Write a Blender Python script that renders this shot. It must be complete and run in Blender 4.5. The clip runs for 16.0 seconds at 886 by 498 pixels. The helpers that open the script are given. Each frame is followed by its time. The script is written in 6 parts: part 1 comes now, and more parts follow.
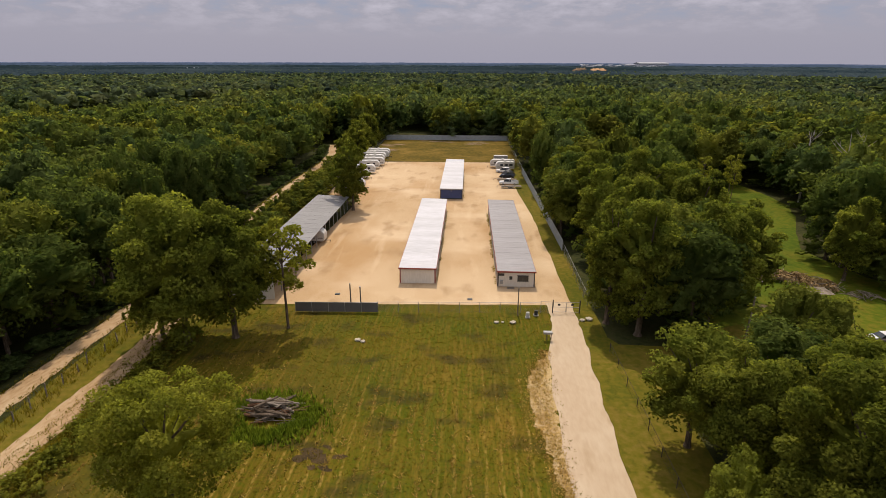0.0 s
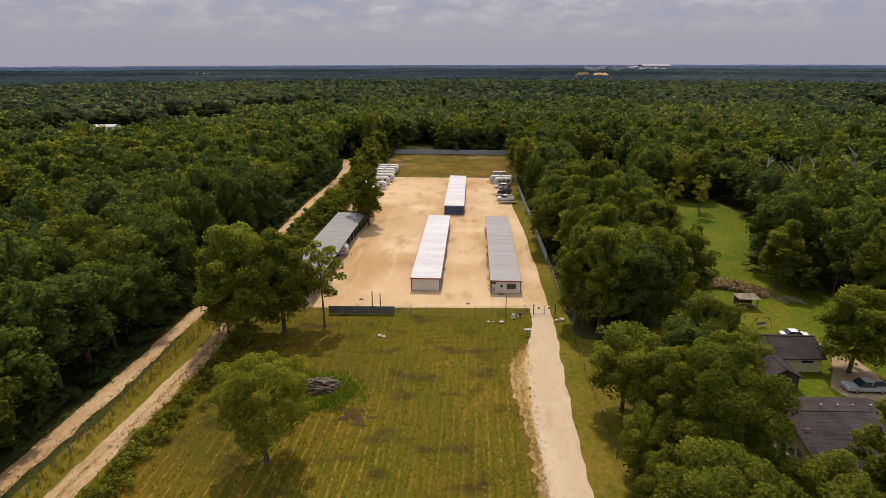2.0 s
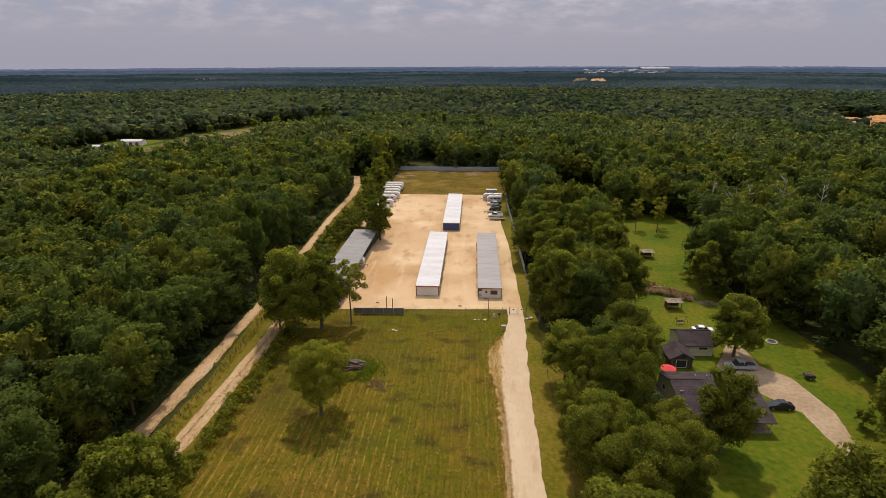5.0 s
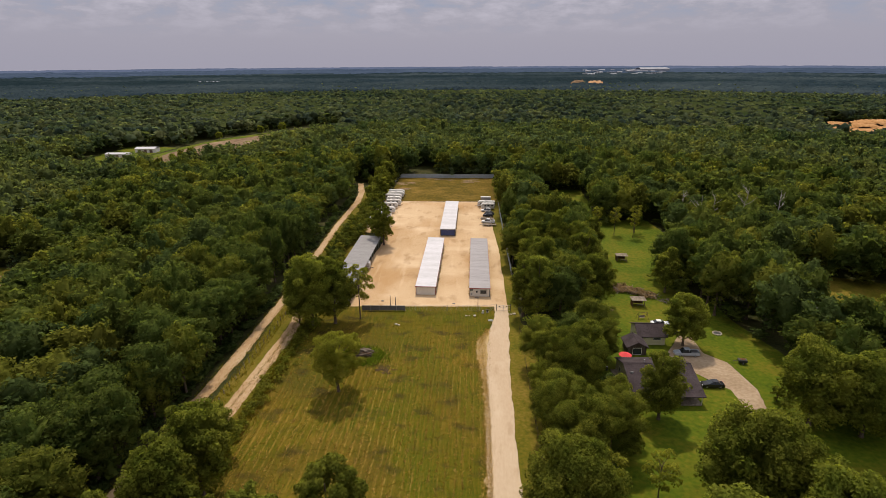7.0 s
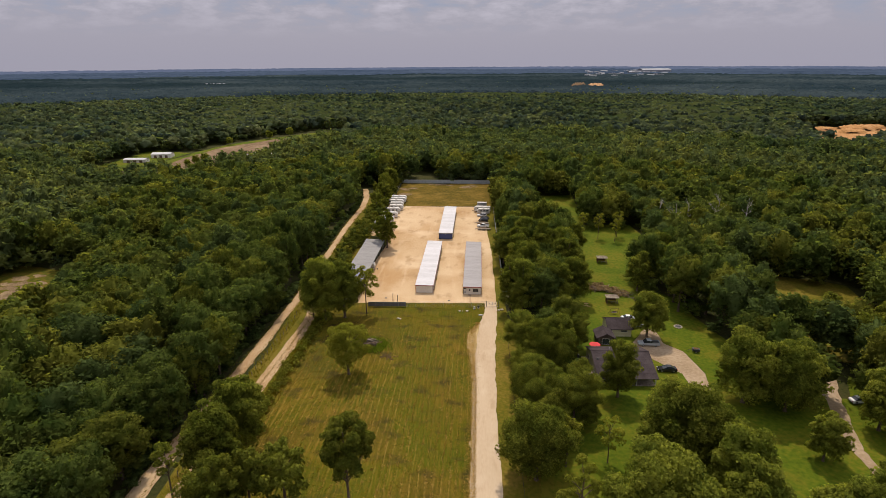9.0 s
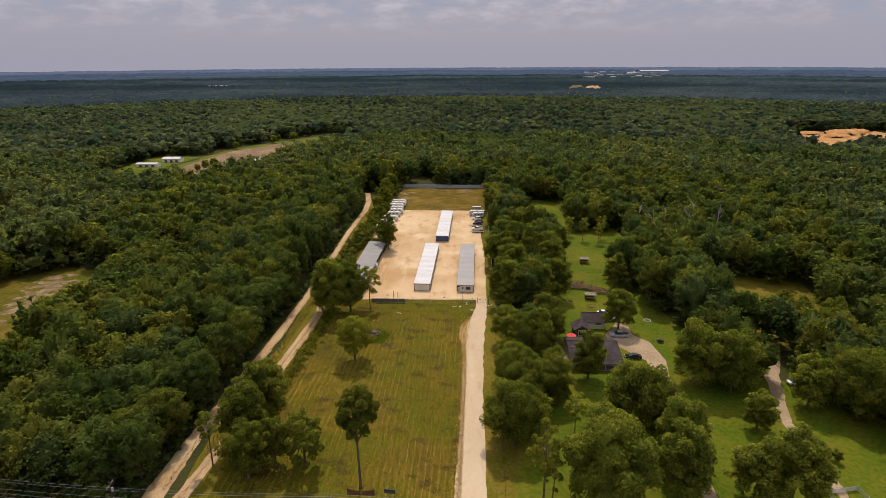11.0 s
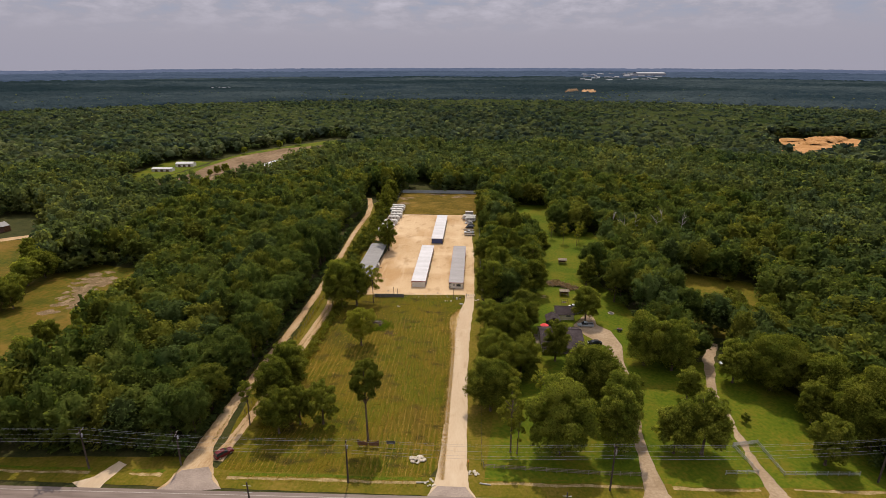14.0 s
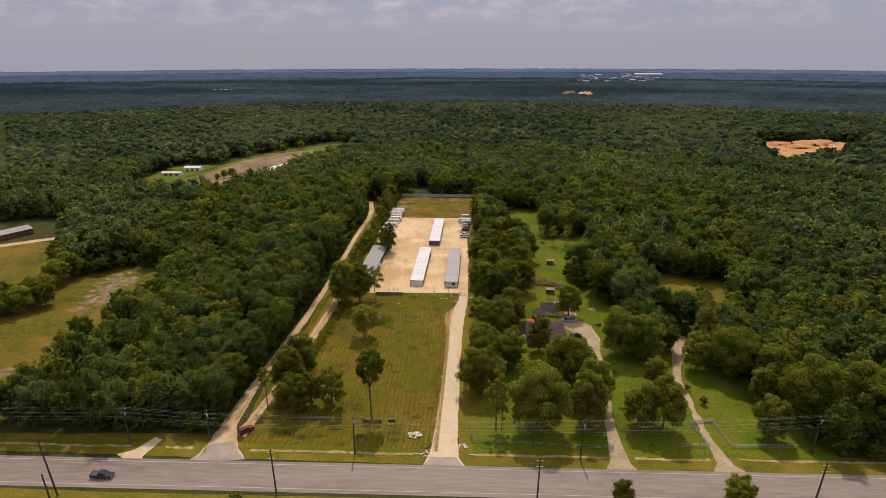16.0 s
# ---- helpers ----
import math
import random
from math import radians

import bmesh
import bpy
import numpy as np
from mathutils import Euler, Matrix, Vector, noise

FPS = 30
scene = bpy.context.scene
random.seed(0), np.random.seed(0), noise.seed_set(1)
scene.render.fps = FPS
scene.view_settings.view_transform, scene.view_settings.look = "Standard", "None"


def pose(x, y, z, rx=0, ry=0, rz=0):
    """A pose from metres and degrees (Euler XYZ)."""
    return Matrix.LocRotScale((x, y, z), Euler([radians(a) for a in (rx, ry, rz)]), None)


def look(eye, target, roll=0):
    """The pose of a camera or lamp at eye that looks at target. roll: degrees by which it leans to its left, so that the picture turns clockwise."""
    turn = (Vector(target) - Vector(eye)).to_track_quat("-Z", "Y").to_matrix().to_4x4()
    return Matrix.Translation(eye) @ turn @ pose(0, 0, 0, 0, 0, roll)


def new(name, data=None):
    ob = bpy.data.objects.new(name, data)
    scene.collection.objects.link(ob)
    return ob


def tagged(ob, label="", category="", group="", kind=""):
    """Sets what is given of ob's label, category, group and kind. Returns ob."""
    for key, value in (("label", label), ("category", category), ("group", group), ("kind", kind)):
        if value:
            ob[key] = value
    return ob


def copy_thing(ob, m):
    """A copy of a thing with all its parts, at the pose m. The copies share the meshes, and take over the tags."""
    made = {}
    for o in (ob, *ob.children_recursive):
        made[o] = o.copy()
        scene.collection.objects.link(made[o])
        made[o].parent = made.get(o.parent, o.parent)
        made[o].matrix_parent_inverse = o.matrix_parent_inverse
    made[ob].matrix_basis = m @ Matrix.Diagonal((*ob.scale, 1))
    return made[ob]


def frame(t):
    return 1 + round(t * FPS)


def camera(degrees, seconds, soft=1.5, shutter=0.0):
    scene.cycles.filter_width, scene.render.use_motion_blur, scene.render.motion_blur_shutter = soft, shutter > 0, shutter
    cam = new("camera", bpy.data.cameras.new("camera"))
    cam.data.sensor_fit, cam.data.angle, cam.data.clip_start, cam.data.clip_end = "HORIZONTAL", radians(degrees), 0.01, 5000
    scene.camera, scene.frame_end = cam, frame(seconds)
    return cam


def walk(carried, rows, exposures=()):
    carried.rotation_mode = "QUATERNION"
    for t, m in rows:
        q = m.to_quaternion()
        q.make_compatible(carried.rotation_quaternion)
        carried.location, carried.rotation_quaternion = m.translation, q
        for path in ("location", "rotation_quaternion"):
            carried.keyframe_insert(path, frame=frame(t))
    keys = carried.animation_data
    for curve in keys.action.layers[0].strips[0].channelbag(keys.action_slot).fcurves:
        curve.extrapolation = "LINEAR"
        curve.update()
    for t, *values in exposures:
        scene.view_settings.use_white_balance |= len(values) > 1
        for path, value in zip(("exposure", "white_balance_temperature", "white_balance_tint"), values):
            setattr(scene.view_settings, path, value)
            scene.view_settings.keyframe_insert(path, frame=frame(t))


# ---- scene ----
cam = camera(78.0, 16.0, 0.55)
ROWS = [
    (0, 0.00, 0.00, 35.82, 70.999, -0.159, 2.565),
    (1.5, 0.90, -14.32, 42.79, 71.077, 0.094, 2.945),
    (3.5, 2.40, -33.37, 52.16, 71.136, 0.118, 3.224),
    (7, 6.34, -68.18, 68.12, 70.977, 0.320, 3.230),
    (9, 9.71, -87.64, 76.23, 70.914, 0.339, 3.584),
    (12.5, 14.52, -120.77, 89.32, 70.841, 0.218, 3.580),
    (14.5, 17.39, -139.75, 96.95, 70.766, 0.032, 3.582),
    (16, 19.56, -153.99, 102.80, 70.740, 0.087, 3.540),
]
walk(cam, [(t, pose(x, y, z, rx, ry, rz)) for t, x, y, z, rx, ry, rz in ROWS])

# ---- light ----
SUN_EL, SUN_AZ = 60.0, -4.0          # degrees up; degrees from +y towards +x
sun_dir = Vector((math.sin(radians(SUN_AZ)) * math.cos(radians(SUN_EL)), math.cos(radians(SUN_AZ)) * math.cos(radians(SUN_EL)), math.sin(radians(SUN_EL))))
sun = new("sun", bpy.data.lights.new("sun", "SUN"))
sun.data.energy, sun.data.angle, sun.data.color = 3.5, radians(0.6), (1.0, 0.88, 0.72)
sun.matrix_world = look(sun_dir * 400, (0, 0, 0))

world = bpy.data.worlds.new("world")
scene.world = world
world.use_nodes = True
wn, wl = world.node_tree.nodes, world.node_tree.links
wn.clear()
sky = wn.new("ShaderNodeTexSky")
sky.sky_type, sky.sun_disc = "NISHITA", False
sky.sun_elevation, sky.sun_rotation = radians(SUN_EL), radians(SUN_AZ)
sky.dust_density, sky.air_density, sky.ozone_density = 3.0, 1.2, 1.0
tc = wn.new("ShaderNodeTexCoord")
sep = wn.new("ShaderNodeSeparateXYZ")
wl.new(tc.outputs["Generated"], sep.inputs[0])
# cloud bank: noise stretched along the horizon, showing from a few degrees up
mp = wn.new("ShaderNodeMapping")
mp.inputs["Scale"].default_value = (7.0, 7.0, 22.0)
wl.new(tc.outputs["Generated"], mp.inputs[0])
cn = wn.new("ShaderNodeTexNoise")
cn.inputs["Scale"].default_value, cn.inputs["Detail"].default_value, cn.inputs["Roughness"].default_value = 2.3, 9.0, 0.6
wl.new(mp.outputs[0], cn.inputs["Vector"])
cr = wn.new("ShaderNodeMapRange")
cr.inputs["From Min"].default_value, cr.inputs["From Max"].default_value = 0.46, 0.66
wl.new(cn.outputs[0], cr.inputs["Value"])
up = wn.new("ShaderNodeMapRange")
up.inputs["From Min"].default_value, up.inputs["From Max"].default_value = 0.035, 0.085
wl.new(sep.outputs["Z"], up.inputs["Value"])
mul = wn.new("ShaderNodeMath")
mul.operation = "MULTIPLY"
wl.new(cr.outputs[0], mul.inputs[0])
wl.new(up.outputs[0], mul.inputs[1])
half = wn.new("ShaderNodeMath")
half.operation, half.inputs[1].default_value = "MULTIPLY", 0.75
wl.new(mul.outputs[0], half.inputs[0])
# hazy lower sky over the clear one
hz = wn.new("ShaderNodeMapRange")
hz.inputs["From Min"].default_value, hz.inputs["From Max"].default_value = 0.0, 0.5
hz.inputs["To Min"].default_value, hz.inputs["To Max"].default_value = 0.92, 0.8
wl.new(sep.outputs["Z"], hz.inputs["Value"])
bright = wn.new("ShaderNodeMix")
bright.data_type = "RGBA"
hup = wn.new("ShaderNodeMapRange")
hup.inputs["From Min"].default_value, hup.inputs["From Max"].default_value = 0.12, 0.7
wl.new(sep.outputs["Z"], hup.inputs["Value"])
hcol = wn.new("ShaderNodeMix")
hcol.data_type = "RGBA"
hcol.inputs["A"].default_value, hcol.inputs["B"].default_value = (3.75, 3.62, 4.45, 1), (13.0, 12.8, 13.4, 1)
wl.new(hup.outputs[0], hcol.inputs["Factor"])
wl.new(hcol.outputs["Result"], bright.inputs["B"])
wl.new(hz.outputs[0], bright.inputs["Factor"])
wl.new(sky.outputs[0], bright.inputs["A"])
clouds = wn.new("ShaderNodeMix")
clouds.data_type = "RGBA"
clouds.inputs["B"].default_value = (5.6, 5.3, 6.1, 1)
wl.new(half.outputs[0], clouds.inputs["Factor"])
# blue gaps between the clouds
gap = wn.new("ShaderNodeMapRange")
gap.inputs["From Min"].default_value, gap.inputs["From Max"].default_value = 0.48, 0.22
wl.new(cn.outputs[0], gap.inputs["Value"])
gm = wn.new("ShaderNodeMath")
gm.operation = "MULTIPLY"
wl.new(gap.outputs[0], gm.inputs[0])
wl.new(up.outputs[0], gm.inputs[1])
blue = wn.new("ShaderNodeMix")
blue.data_type = "RGBA"
blue.inputs["B"].default_value = (3.0, 3.5, 4.7, 1)
wl.new(gm.outputs[0], blue.inputs["Factor"])
wl.new(bright.outputs["Result"], blue.inputs["A"])
wl.new(blue.outputs["Result"], clouds.inputs["A"])
bg = wn.new("ShaderNodeBackground")
bg.inputs["Strength"].default_value = 0.10
wl.new(clouds.outputs["Result"], bg.inputs["Color"])
wo = wn.new("ShaderNodeOutputWorld")
wl.new(bg.outputs[0], wo.inputs[0])
scene.view_settings.exposure = 0.0

# ---- materials ----


def material(name, colours, scale=1.0, rough=0.9, fine=8.0, bump=0.0, metal=0.0, stretch=(1, 1, 1), island=0.0, detail=5.0):
    """Two noises of different size mix the colours; bump gives relief in metres; island varies the brightness piece by piece."""
    m = bpy.data.materials.new(name)
    m.use_nodes = True
    n, l = m.node_tree.nodes, m.node_tree.links
    b = n["Principled BSDF"]
    b.inputs["Roughness"].default_value, b.inputs["Metallic"].default_value = rough, metal
    if rough > 0.85:
        b.inputs["Specular IOR Level"].default_value = 0.08
    co = n.new("ShaderNodeTexCoord")
    ma = n.new("ShaderNodeMapping")
    ma.inputs["Scale"].default_value = stretch
    l.new(co.outputs["Object"], ma.inputs[0])
    big, small = n.new("ShaderNodeTexNoise"), n.new("ShaderNodeTexNoise")
    big.inputs["Scale"].default_value, big.inputs["Detail"].default_value = scale, detail
    small.inputs["Scale"].default_value, small.inputs["Detail"].default_value = scale * fine, 4.0
    l.new(ma.outputs[0], big.inputs["Vector"])
    l.new(ma.outputs[0], small.inputs["Vector"])
    mix = n.new("ShaderNodeMath")
    mix.operation = "MULTIPLY_ADD"
    mix.inputs[1].default_value = 0.45
    l.new(small.outputs[0], mix.inputs[0])
    sc = n.new("ShaderNodeMath")
    sc.operation, sc.inputs[1].default_value = "MULTIPLY", 0.55
    l.new(big.outputs[0], sc.inputs[0])
    l.new(sc.outputs[0], mix.inputs[2])
    ramp = n.new("ShaderNodeValToRGB")
    e = ramp.color_ramp.elements
    lo, hi = 0.36, 0.64
    e[0].position, e[1].position = lo, hi
    e[0].color, e[1].color = (*colours[0], 1), (*colours[-1], 1)
    for i, c in enumerate(colours[1:-1], 1):
        q = e.new(lo + (hi - lo) * i / (len(colours) - 1))
        q.color = (*c, 1)
    l.new(mix.outputs[0], ramp.inputs[0])
    out = ramp.outputs[0]
    if island:
        ge, hs = n.new("ShaderNodeNewGeometry"), n.new("ShaderNodeHueSaturation")
        mr = n.new("ShaderNodeMapRange")
        mr.inputs["To Min"].default_value, mr.inputs["To Max"].default_value = 1 - island, 1 + island
        l.new(ge.outputs["Random Per Island"], mr.inputs["Value"])
        l.new(mr.outputs[0], hs.inputs["Value"])
        l.new(out, hs.inputs["Color"])
        out = hs.outputs[0]
    l.new(out, b.inputs["Base Color"])
    if bump:
        bp = n.new("ShaderNodeBump")
        bp.inputs["Strength"].default_value, bp.inputs["Distance"].default_value = 0.8, bump
        l.new(small.outputs[0], bp.inputs["Height"])
        l.new(bp.outputs[0], b.inputs["Normal"])
    return m


def foliage(name, dark, light, scale=0.09, trans=0.5, island=0.42, each=0.0, grain=1.3, relief=1.0):
    """Leaves: reflected and transmitted light, tint drifting from tree to tree, brightness from leaf to leaf, sprays of leaves as relief."""
    # a little more red; the extra blue stands in for haze
    dark, light = ((c[0] * 1.05, c[1], c[2] * 1.15) for c in (dark, light))
    m = material(name, (dark, light), scale, 0.6, 6.0, island=island)
    n, l = m.node_tree.nodes, m.node_tree.links
    b = n["Principled BSDF"]
    b.inputs["Specular IOR Level"].default_value = 0.0
    co, gr, bp = n.new("ShaderNodeTexCoord"), n.new("ShaderNodeTexNoise"), n.new("ShaderNodeBump")
    gr.inputs["Scale"].default_value, gr.inputs["Detail"].default_value, gr.inputs["Roughness"].default_value = grain, 3.0, 0.6
    l.new(co.outputs["Object"], gr.inputs["Vector"])
    bp.inputs["Strength"].default_value, bp.inputs["Distance"].default_value = 0.9, relief
    l.new(gr.outputs[0], bp.inputs["Height"])
    l.new(bp.outputs[0], b.inputs["Normal"])
    if each:
        oi, mr, hs = n.new("ShaderNodeObjectInfo"), n.new("ShaderNodeMapRange"), n.new("ShaderNodeHueSaturation")
        mr.inputs["To Min"].default_value, mr.inputs["To Max"].default_value = 1 - each, 1 + each
        l.new(oi.outputs["Random"], mr.inputs["Value"])
        l.new(mr.outputs[0], hs.inputs["Value"])
        l.new(b.inputs["Base Color"].links[0].from_socket, hs.inputs["Color"])
        l.new(hs.outputs[0], b.inputs["Base Color"])
    t = n.new("ShaderNodeBsdfTranslucent")
    tint = n.new("ShaderNodeMix")
    tint.data_type, tint.blend_type = "RGBA", "MULTIPLY"
    tint.inputs["Factor"].default_value = 1.0
    tint.inputs["B"].default_value = (1.5, 1.5, 0.9, 1)
    l.new(b.inputs["Base Color"].links[0].from_socket, tint.inputs["A"])
    l.new(tint.outputs["Result"], t.inputs["Color"])
    mx = n.new("ShaderNodeMixShader")
    mx.inputs[0].default_value = trans
    l.new(b.outputs[0], mx.inputs[1])
    l.new(t.outputs[0], mx.inputs[2])
    l.new(mx.outputs[0], n["Material Output"].inputs["Surface"])
    return m


def plain(name, colour, rough=0.5, metal=0.0, vary=0.12):
    return material(name, (tuple(c * (1 - vary) for c in colour), colour, tuple(min(1, c * (1 + vary)) for c in colour)), 0.7, rough, 9.0, 0.0, metal)


M_FLOOR = material("forest_floor", ((0.022, 0.026, 0.008), (0.040, 0.042, 0.012), (0.055, 0.046, 0.018)), 0.15, 0.95, 9, 0.2)
M_LAWN = material("lawn_grass", ((0.042, 0.069, 0.004), (0.065, 0.091, 0.005), (0.090, 0.103, 0.007), (0.126, 0.110, 0.011)), 0.06, 0.95, 16, 0.06)
M_MEADOW = material("rough_meadow", ((0.040, 0.052, 0.005), (0.074, 0.068, 0.006), (0.108, 0.074, 0.010), (0.145, 0.088, 0.018)), 0.035, 0.95, 18, 0.15)
M_DRYEDGE = material("worn_verge", ((0.14, 0.10, 0.03), (0.25, 0.18, 0.08), (0.38, 0.28, 0.15)), 0.5, 0.95, 6, 0.03)
M_VERGE = material("verge_grass", ((0.066, 0.070, 0.006), (0.110, 0.092, 0.009), (0.170, 0.118, 0.022)), 0.09, 0.95, 14, 0.06)
M_DRYGRASS = material("dry_grass", ((0.056, 0.046, 0.005), (0.094, 0.064, 0.007), (0.15, 0.096, 0.016)), 0.06, 0.95, 12, 0.06)
M_GRAVEL = material("limestone_gravel", ((0.31, 0.186, 0.081), (0.442, 0.306, 0.176), (0.484, 0.346, 0.209), (0.564, 0.425, 0.275)), 0.022, 0.95, 300, 0.003, detail=10)
M_DRIVE = material("driveway_gravel", ((0.405, 0.30, 0.20), (0.44, 0.335, 0.228), (0.465, 0.36, 0.25)), 0.10, 0.95, 24, 0.006, stretch=(1, 0.3, 1))
M_TRACK = material("dirt_track", ((0.27, 0.170, 0.085), (0.37, 0.250, 0.140), (0.45, 0.33, 0.205)), 0.22, 0.95, 12, 0.03, stretch=(1, 0.35, 1))
M_HDRIVE = material("house_drive_gravel", ((0.22, 0.155, 0.095), (0.285, 0.208, 0.135), (0.35, 0.265, 0.18)), 0.15, 0.95, 9, 0.02)
M_STRAW = material("straw_edge", ((0.28, 0.185, 0.068), (0.41, 0.285, 0.13), (0.50, 0.375, 0.21)), 0.4, 0.95, 8, 0.03)
M_EARTH = material("bare_earth", ((0.28, 0.15, 0.07), (0.42, 0.245, 0.125), (0.54, 0.36, 0.22)), 0.05, 0.95, 9, 0.08)
M_EARTHB = material("brown_earth", ((0.10, 0.066, 0.036), (0.16, 0.105, 0.062), (0.25, 0.175, 0.11)), 0.03, 0.95, 9, 0.08)
M_EARTHT = material("tan_earth", ((0.085, 0.060, 0.024), (0.15, 0.102, 0.056), (0.25, 0.18, 0.115)), 0.3, 0.95, 9, 0.08)
M_EARTHD = material("dark_dead_grass", ((0.030, 0.022, 0.010), (0.055, 0.036, 0.016), (0.085, 0.055, 0.026)), 0.6, 0.95, 9, 0.05)
M_EARTHC = material("red_earth", ((0.21, 0.105, 0.036), (0.36, 0.185, 0.070), (0.47, 0.27, 0.13)), 0.08, 0.95, 9, 0.08)
M_ASPHALT = material("worn_asphalt", ((0.135, 0.103, 0.090), (0.185, 0.145, 0.127), (0.225, 0.182, 0.160)), 0.09, 0.95, 14, 0.008, stretch=(0.10, 1, 1), detail=8)
M_PAINT = material("road_paint", ((0.27, 0.23, 0.205), (0.38, 0.34, 0.31)), 0.5, 0.8, 8)
M_APRON = material("worn_apron", ((0.20, 0.155, 0.13), (0.255, 0.203, 0.172), (0.31, 0.25, 0.21)), 0.25, 0.95, 10, 0.01)
M_POLE = material("pole_wood", ((0.035, 0.026, 0.020), (0.065, 0.050, 0.040), (0.10, 0.08, 0.065)), 1.2, 0.9, 6, stretch=(1, 1, 0.15))
M_LEAF_A = foliage("oak_leaves", (0.090, 0.118, 0.015), (0.215, 0.228, 0.030), each=0.20)
M_LEAF_B = foliage("sunlit_leaves", (0.136, 0.157, 0.017), (0.260, 0.262, 0.033), each=0.12)
M_WOODS = foliage("woodland_leaves", (0.046, 0.075, 0.014), (0.125, 0.150, 0.028), 0.06)
M_WOODSY = foliage("yellow_green_leaves", (0.074, 0.095, 0.013), (0.168, 0.176, 0.027), 0.06)
M_WOODSD = foliage("dark_leaves", (0.039, 0.066, 0.017), (0.094, 0.126, 0.034), 0.06)
# crowns beyond the yard: some blue haze mixed into the leaf colour
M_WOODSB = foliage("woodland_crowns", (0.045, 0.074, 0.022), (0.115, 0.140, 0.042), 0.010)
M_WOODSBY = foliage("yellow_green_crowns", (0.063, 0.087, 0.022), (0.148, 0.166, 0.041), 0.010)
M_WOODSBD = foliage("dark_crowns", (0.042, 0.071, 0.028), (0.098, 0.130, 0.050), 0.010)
M_LEAF_W = foliage("tall_tree_leaves", (0.045, 0.073, 0.014), (0.122, 0.147, 0.028), 0.12, each=0.22)
M_LEAF_Y = foliage("yellow_tree_leaves", (0.070, 0.092, 0.013), (0.160, 0.170, 0.026), 0.12, each=0.22)
M_LEAF_D = foliage("dark_tree_leaves", (0.046, 0.071, 0.014), (0.106, 0.134, 0.028), 0.12, each=0.22)
# distant crowns: leaf colour greyed and blued further to stand for haze
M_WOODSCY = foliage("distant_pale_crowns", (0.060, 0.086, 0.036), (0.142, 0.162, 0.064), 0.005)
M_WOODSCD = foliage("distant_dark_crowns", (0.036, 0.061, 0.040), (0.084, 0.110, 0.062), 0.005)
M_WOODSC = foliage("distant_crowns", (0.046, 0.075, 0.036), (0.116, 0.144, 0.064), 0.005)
# base colours carry cloud shade, then blue haze that grows towards the horizon
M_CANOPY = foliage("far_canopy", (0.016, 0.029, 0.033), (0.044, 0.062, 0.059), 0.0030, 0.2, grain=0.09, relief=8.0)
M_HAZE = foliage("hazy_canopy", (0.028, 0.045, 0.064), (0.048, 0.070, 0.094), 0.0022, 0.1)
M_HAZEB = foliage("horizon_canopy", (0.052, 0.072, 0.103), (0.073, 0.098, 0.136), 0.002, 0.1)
def overlay(m, layers):
    """Lays further noise patches over a material: scale, from, to, stretch, detail, strength, colour."""
    n, l = m.node_tree.nodes, m.node_tree.links
    b = n["Principled BSDF"]
    co = n.new("ShaderNodeTexCoord")
    for scale, lo, hi, stretch, detail, strength, colour in layers:
        ma, no, mr, mx = n.new("ShaderNodeMapping"), n.new("ShaderNodeTexNoise"), n.new("ShaderNodeMapRange"), n.new("ShaderNodeMix")
        ma.inputs["Scale"].default_value = stretch
        no.inputs["Scale"].default_value, no.inputs["Detail"].default_value = scale, detail
        mr.inputs["From Min"].default_value, mr.inputs["From Max"].default_value = lo, hi
        mr.inputs["To Max"].default_value = strength
        mx.data_type = "RGBA"
        mx.inputs["B"].default_value = (*colour, 1)
        l.new(co.outputs["Object"], ma.inputs[0])
        l.new(ma.outputs[0], no.inputs["Vector"])
        l.new(no.outputs[0], mr.inputs["Value"])
        l.new(mr.outputs[0], mx.inputs["Factor"])
        l.new(b.inputs["Base Color"].links[0].from_socket, mx.inputs["A"])
        l.new(mx.outputs["Result"], b.inputs["Base Color"])


# cloud shade painted into the far woods' base colour, as dark noise patches
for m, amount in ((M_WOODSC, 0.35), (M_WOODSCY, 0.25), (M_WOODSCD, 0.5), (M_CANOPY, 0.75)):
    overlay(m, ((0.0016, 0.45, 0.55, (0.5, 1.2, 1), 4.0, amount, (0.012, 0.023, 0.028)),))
overlay(M_GRAVEL, ((0.035, 0.47, 0.64, (1.4, 0.7, 1), 8.0, 0.85, (0.345, 0.205, 0.092)), (0.05, 0.52, 0.68, (0.8, 1.2, 1), 9.0, 0.6, (0.60, 0.46, 0.31)),
                   (0.16, 0.55, 0.68, (1.3, 0.7, 1), 10.0, 0.6, (0.27, 0.165, 0.08)), (0.5, 0.56, 0.70, (1.0, 0.12, 1), 6.0, 0.3, (0.58, 0.44, 0.29))))
overlay(M_LAWN, ((0.12, 0.52, 0.68, (1, 1, 1), 8.0, 0.3, (0.13, 0.098, 0.012)), (0.8, 0.55, 0.7, (1, 1, 1), 6.0, 0.5, (0.035, 0.046, 0.003))))
overlay(M_VERGE, ((0.25, 0.52, 0.68, (1, 0.6, 1), 8.0, 0.45, (0.15, 0.100, 0.018)), (1.0, 0.55, 0.7, (1, 0.6, 1), 6.0, 0.5, (0.045, 0.050, 0.004))))
overlay(M_DRYGRASS, ((0.10, 0.52, 0.66, (1, 1.6, 1), 8.0, 0.6, (0.21, 0.13, 0.03)), (0.3, 0.55, 0.7, (1, 1.4, 1), 8.0, 0.6, (0.045, 0.040, 0.006))))
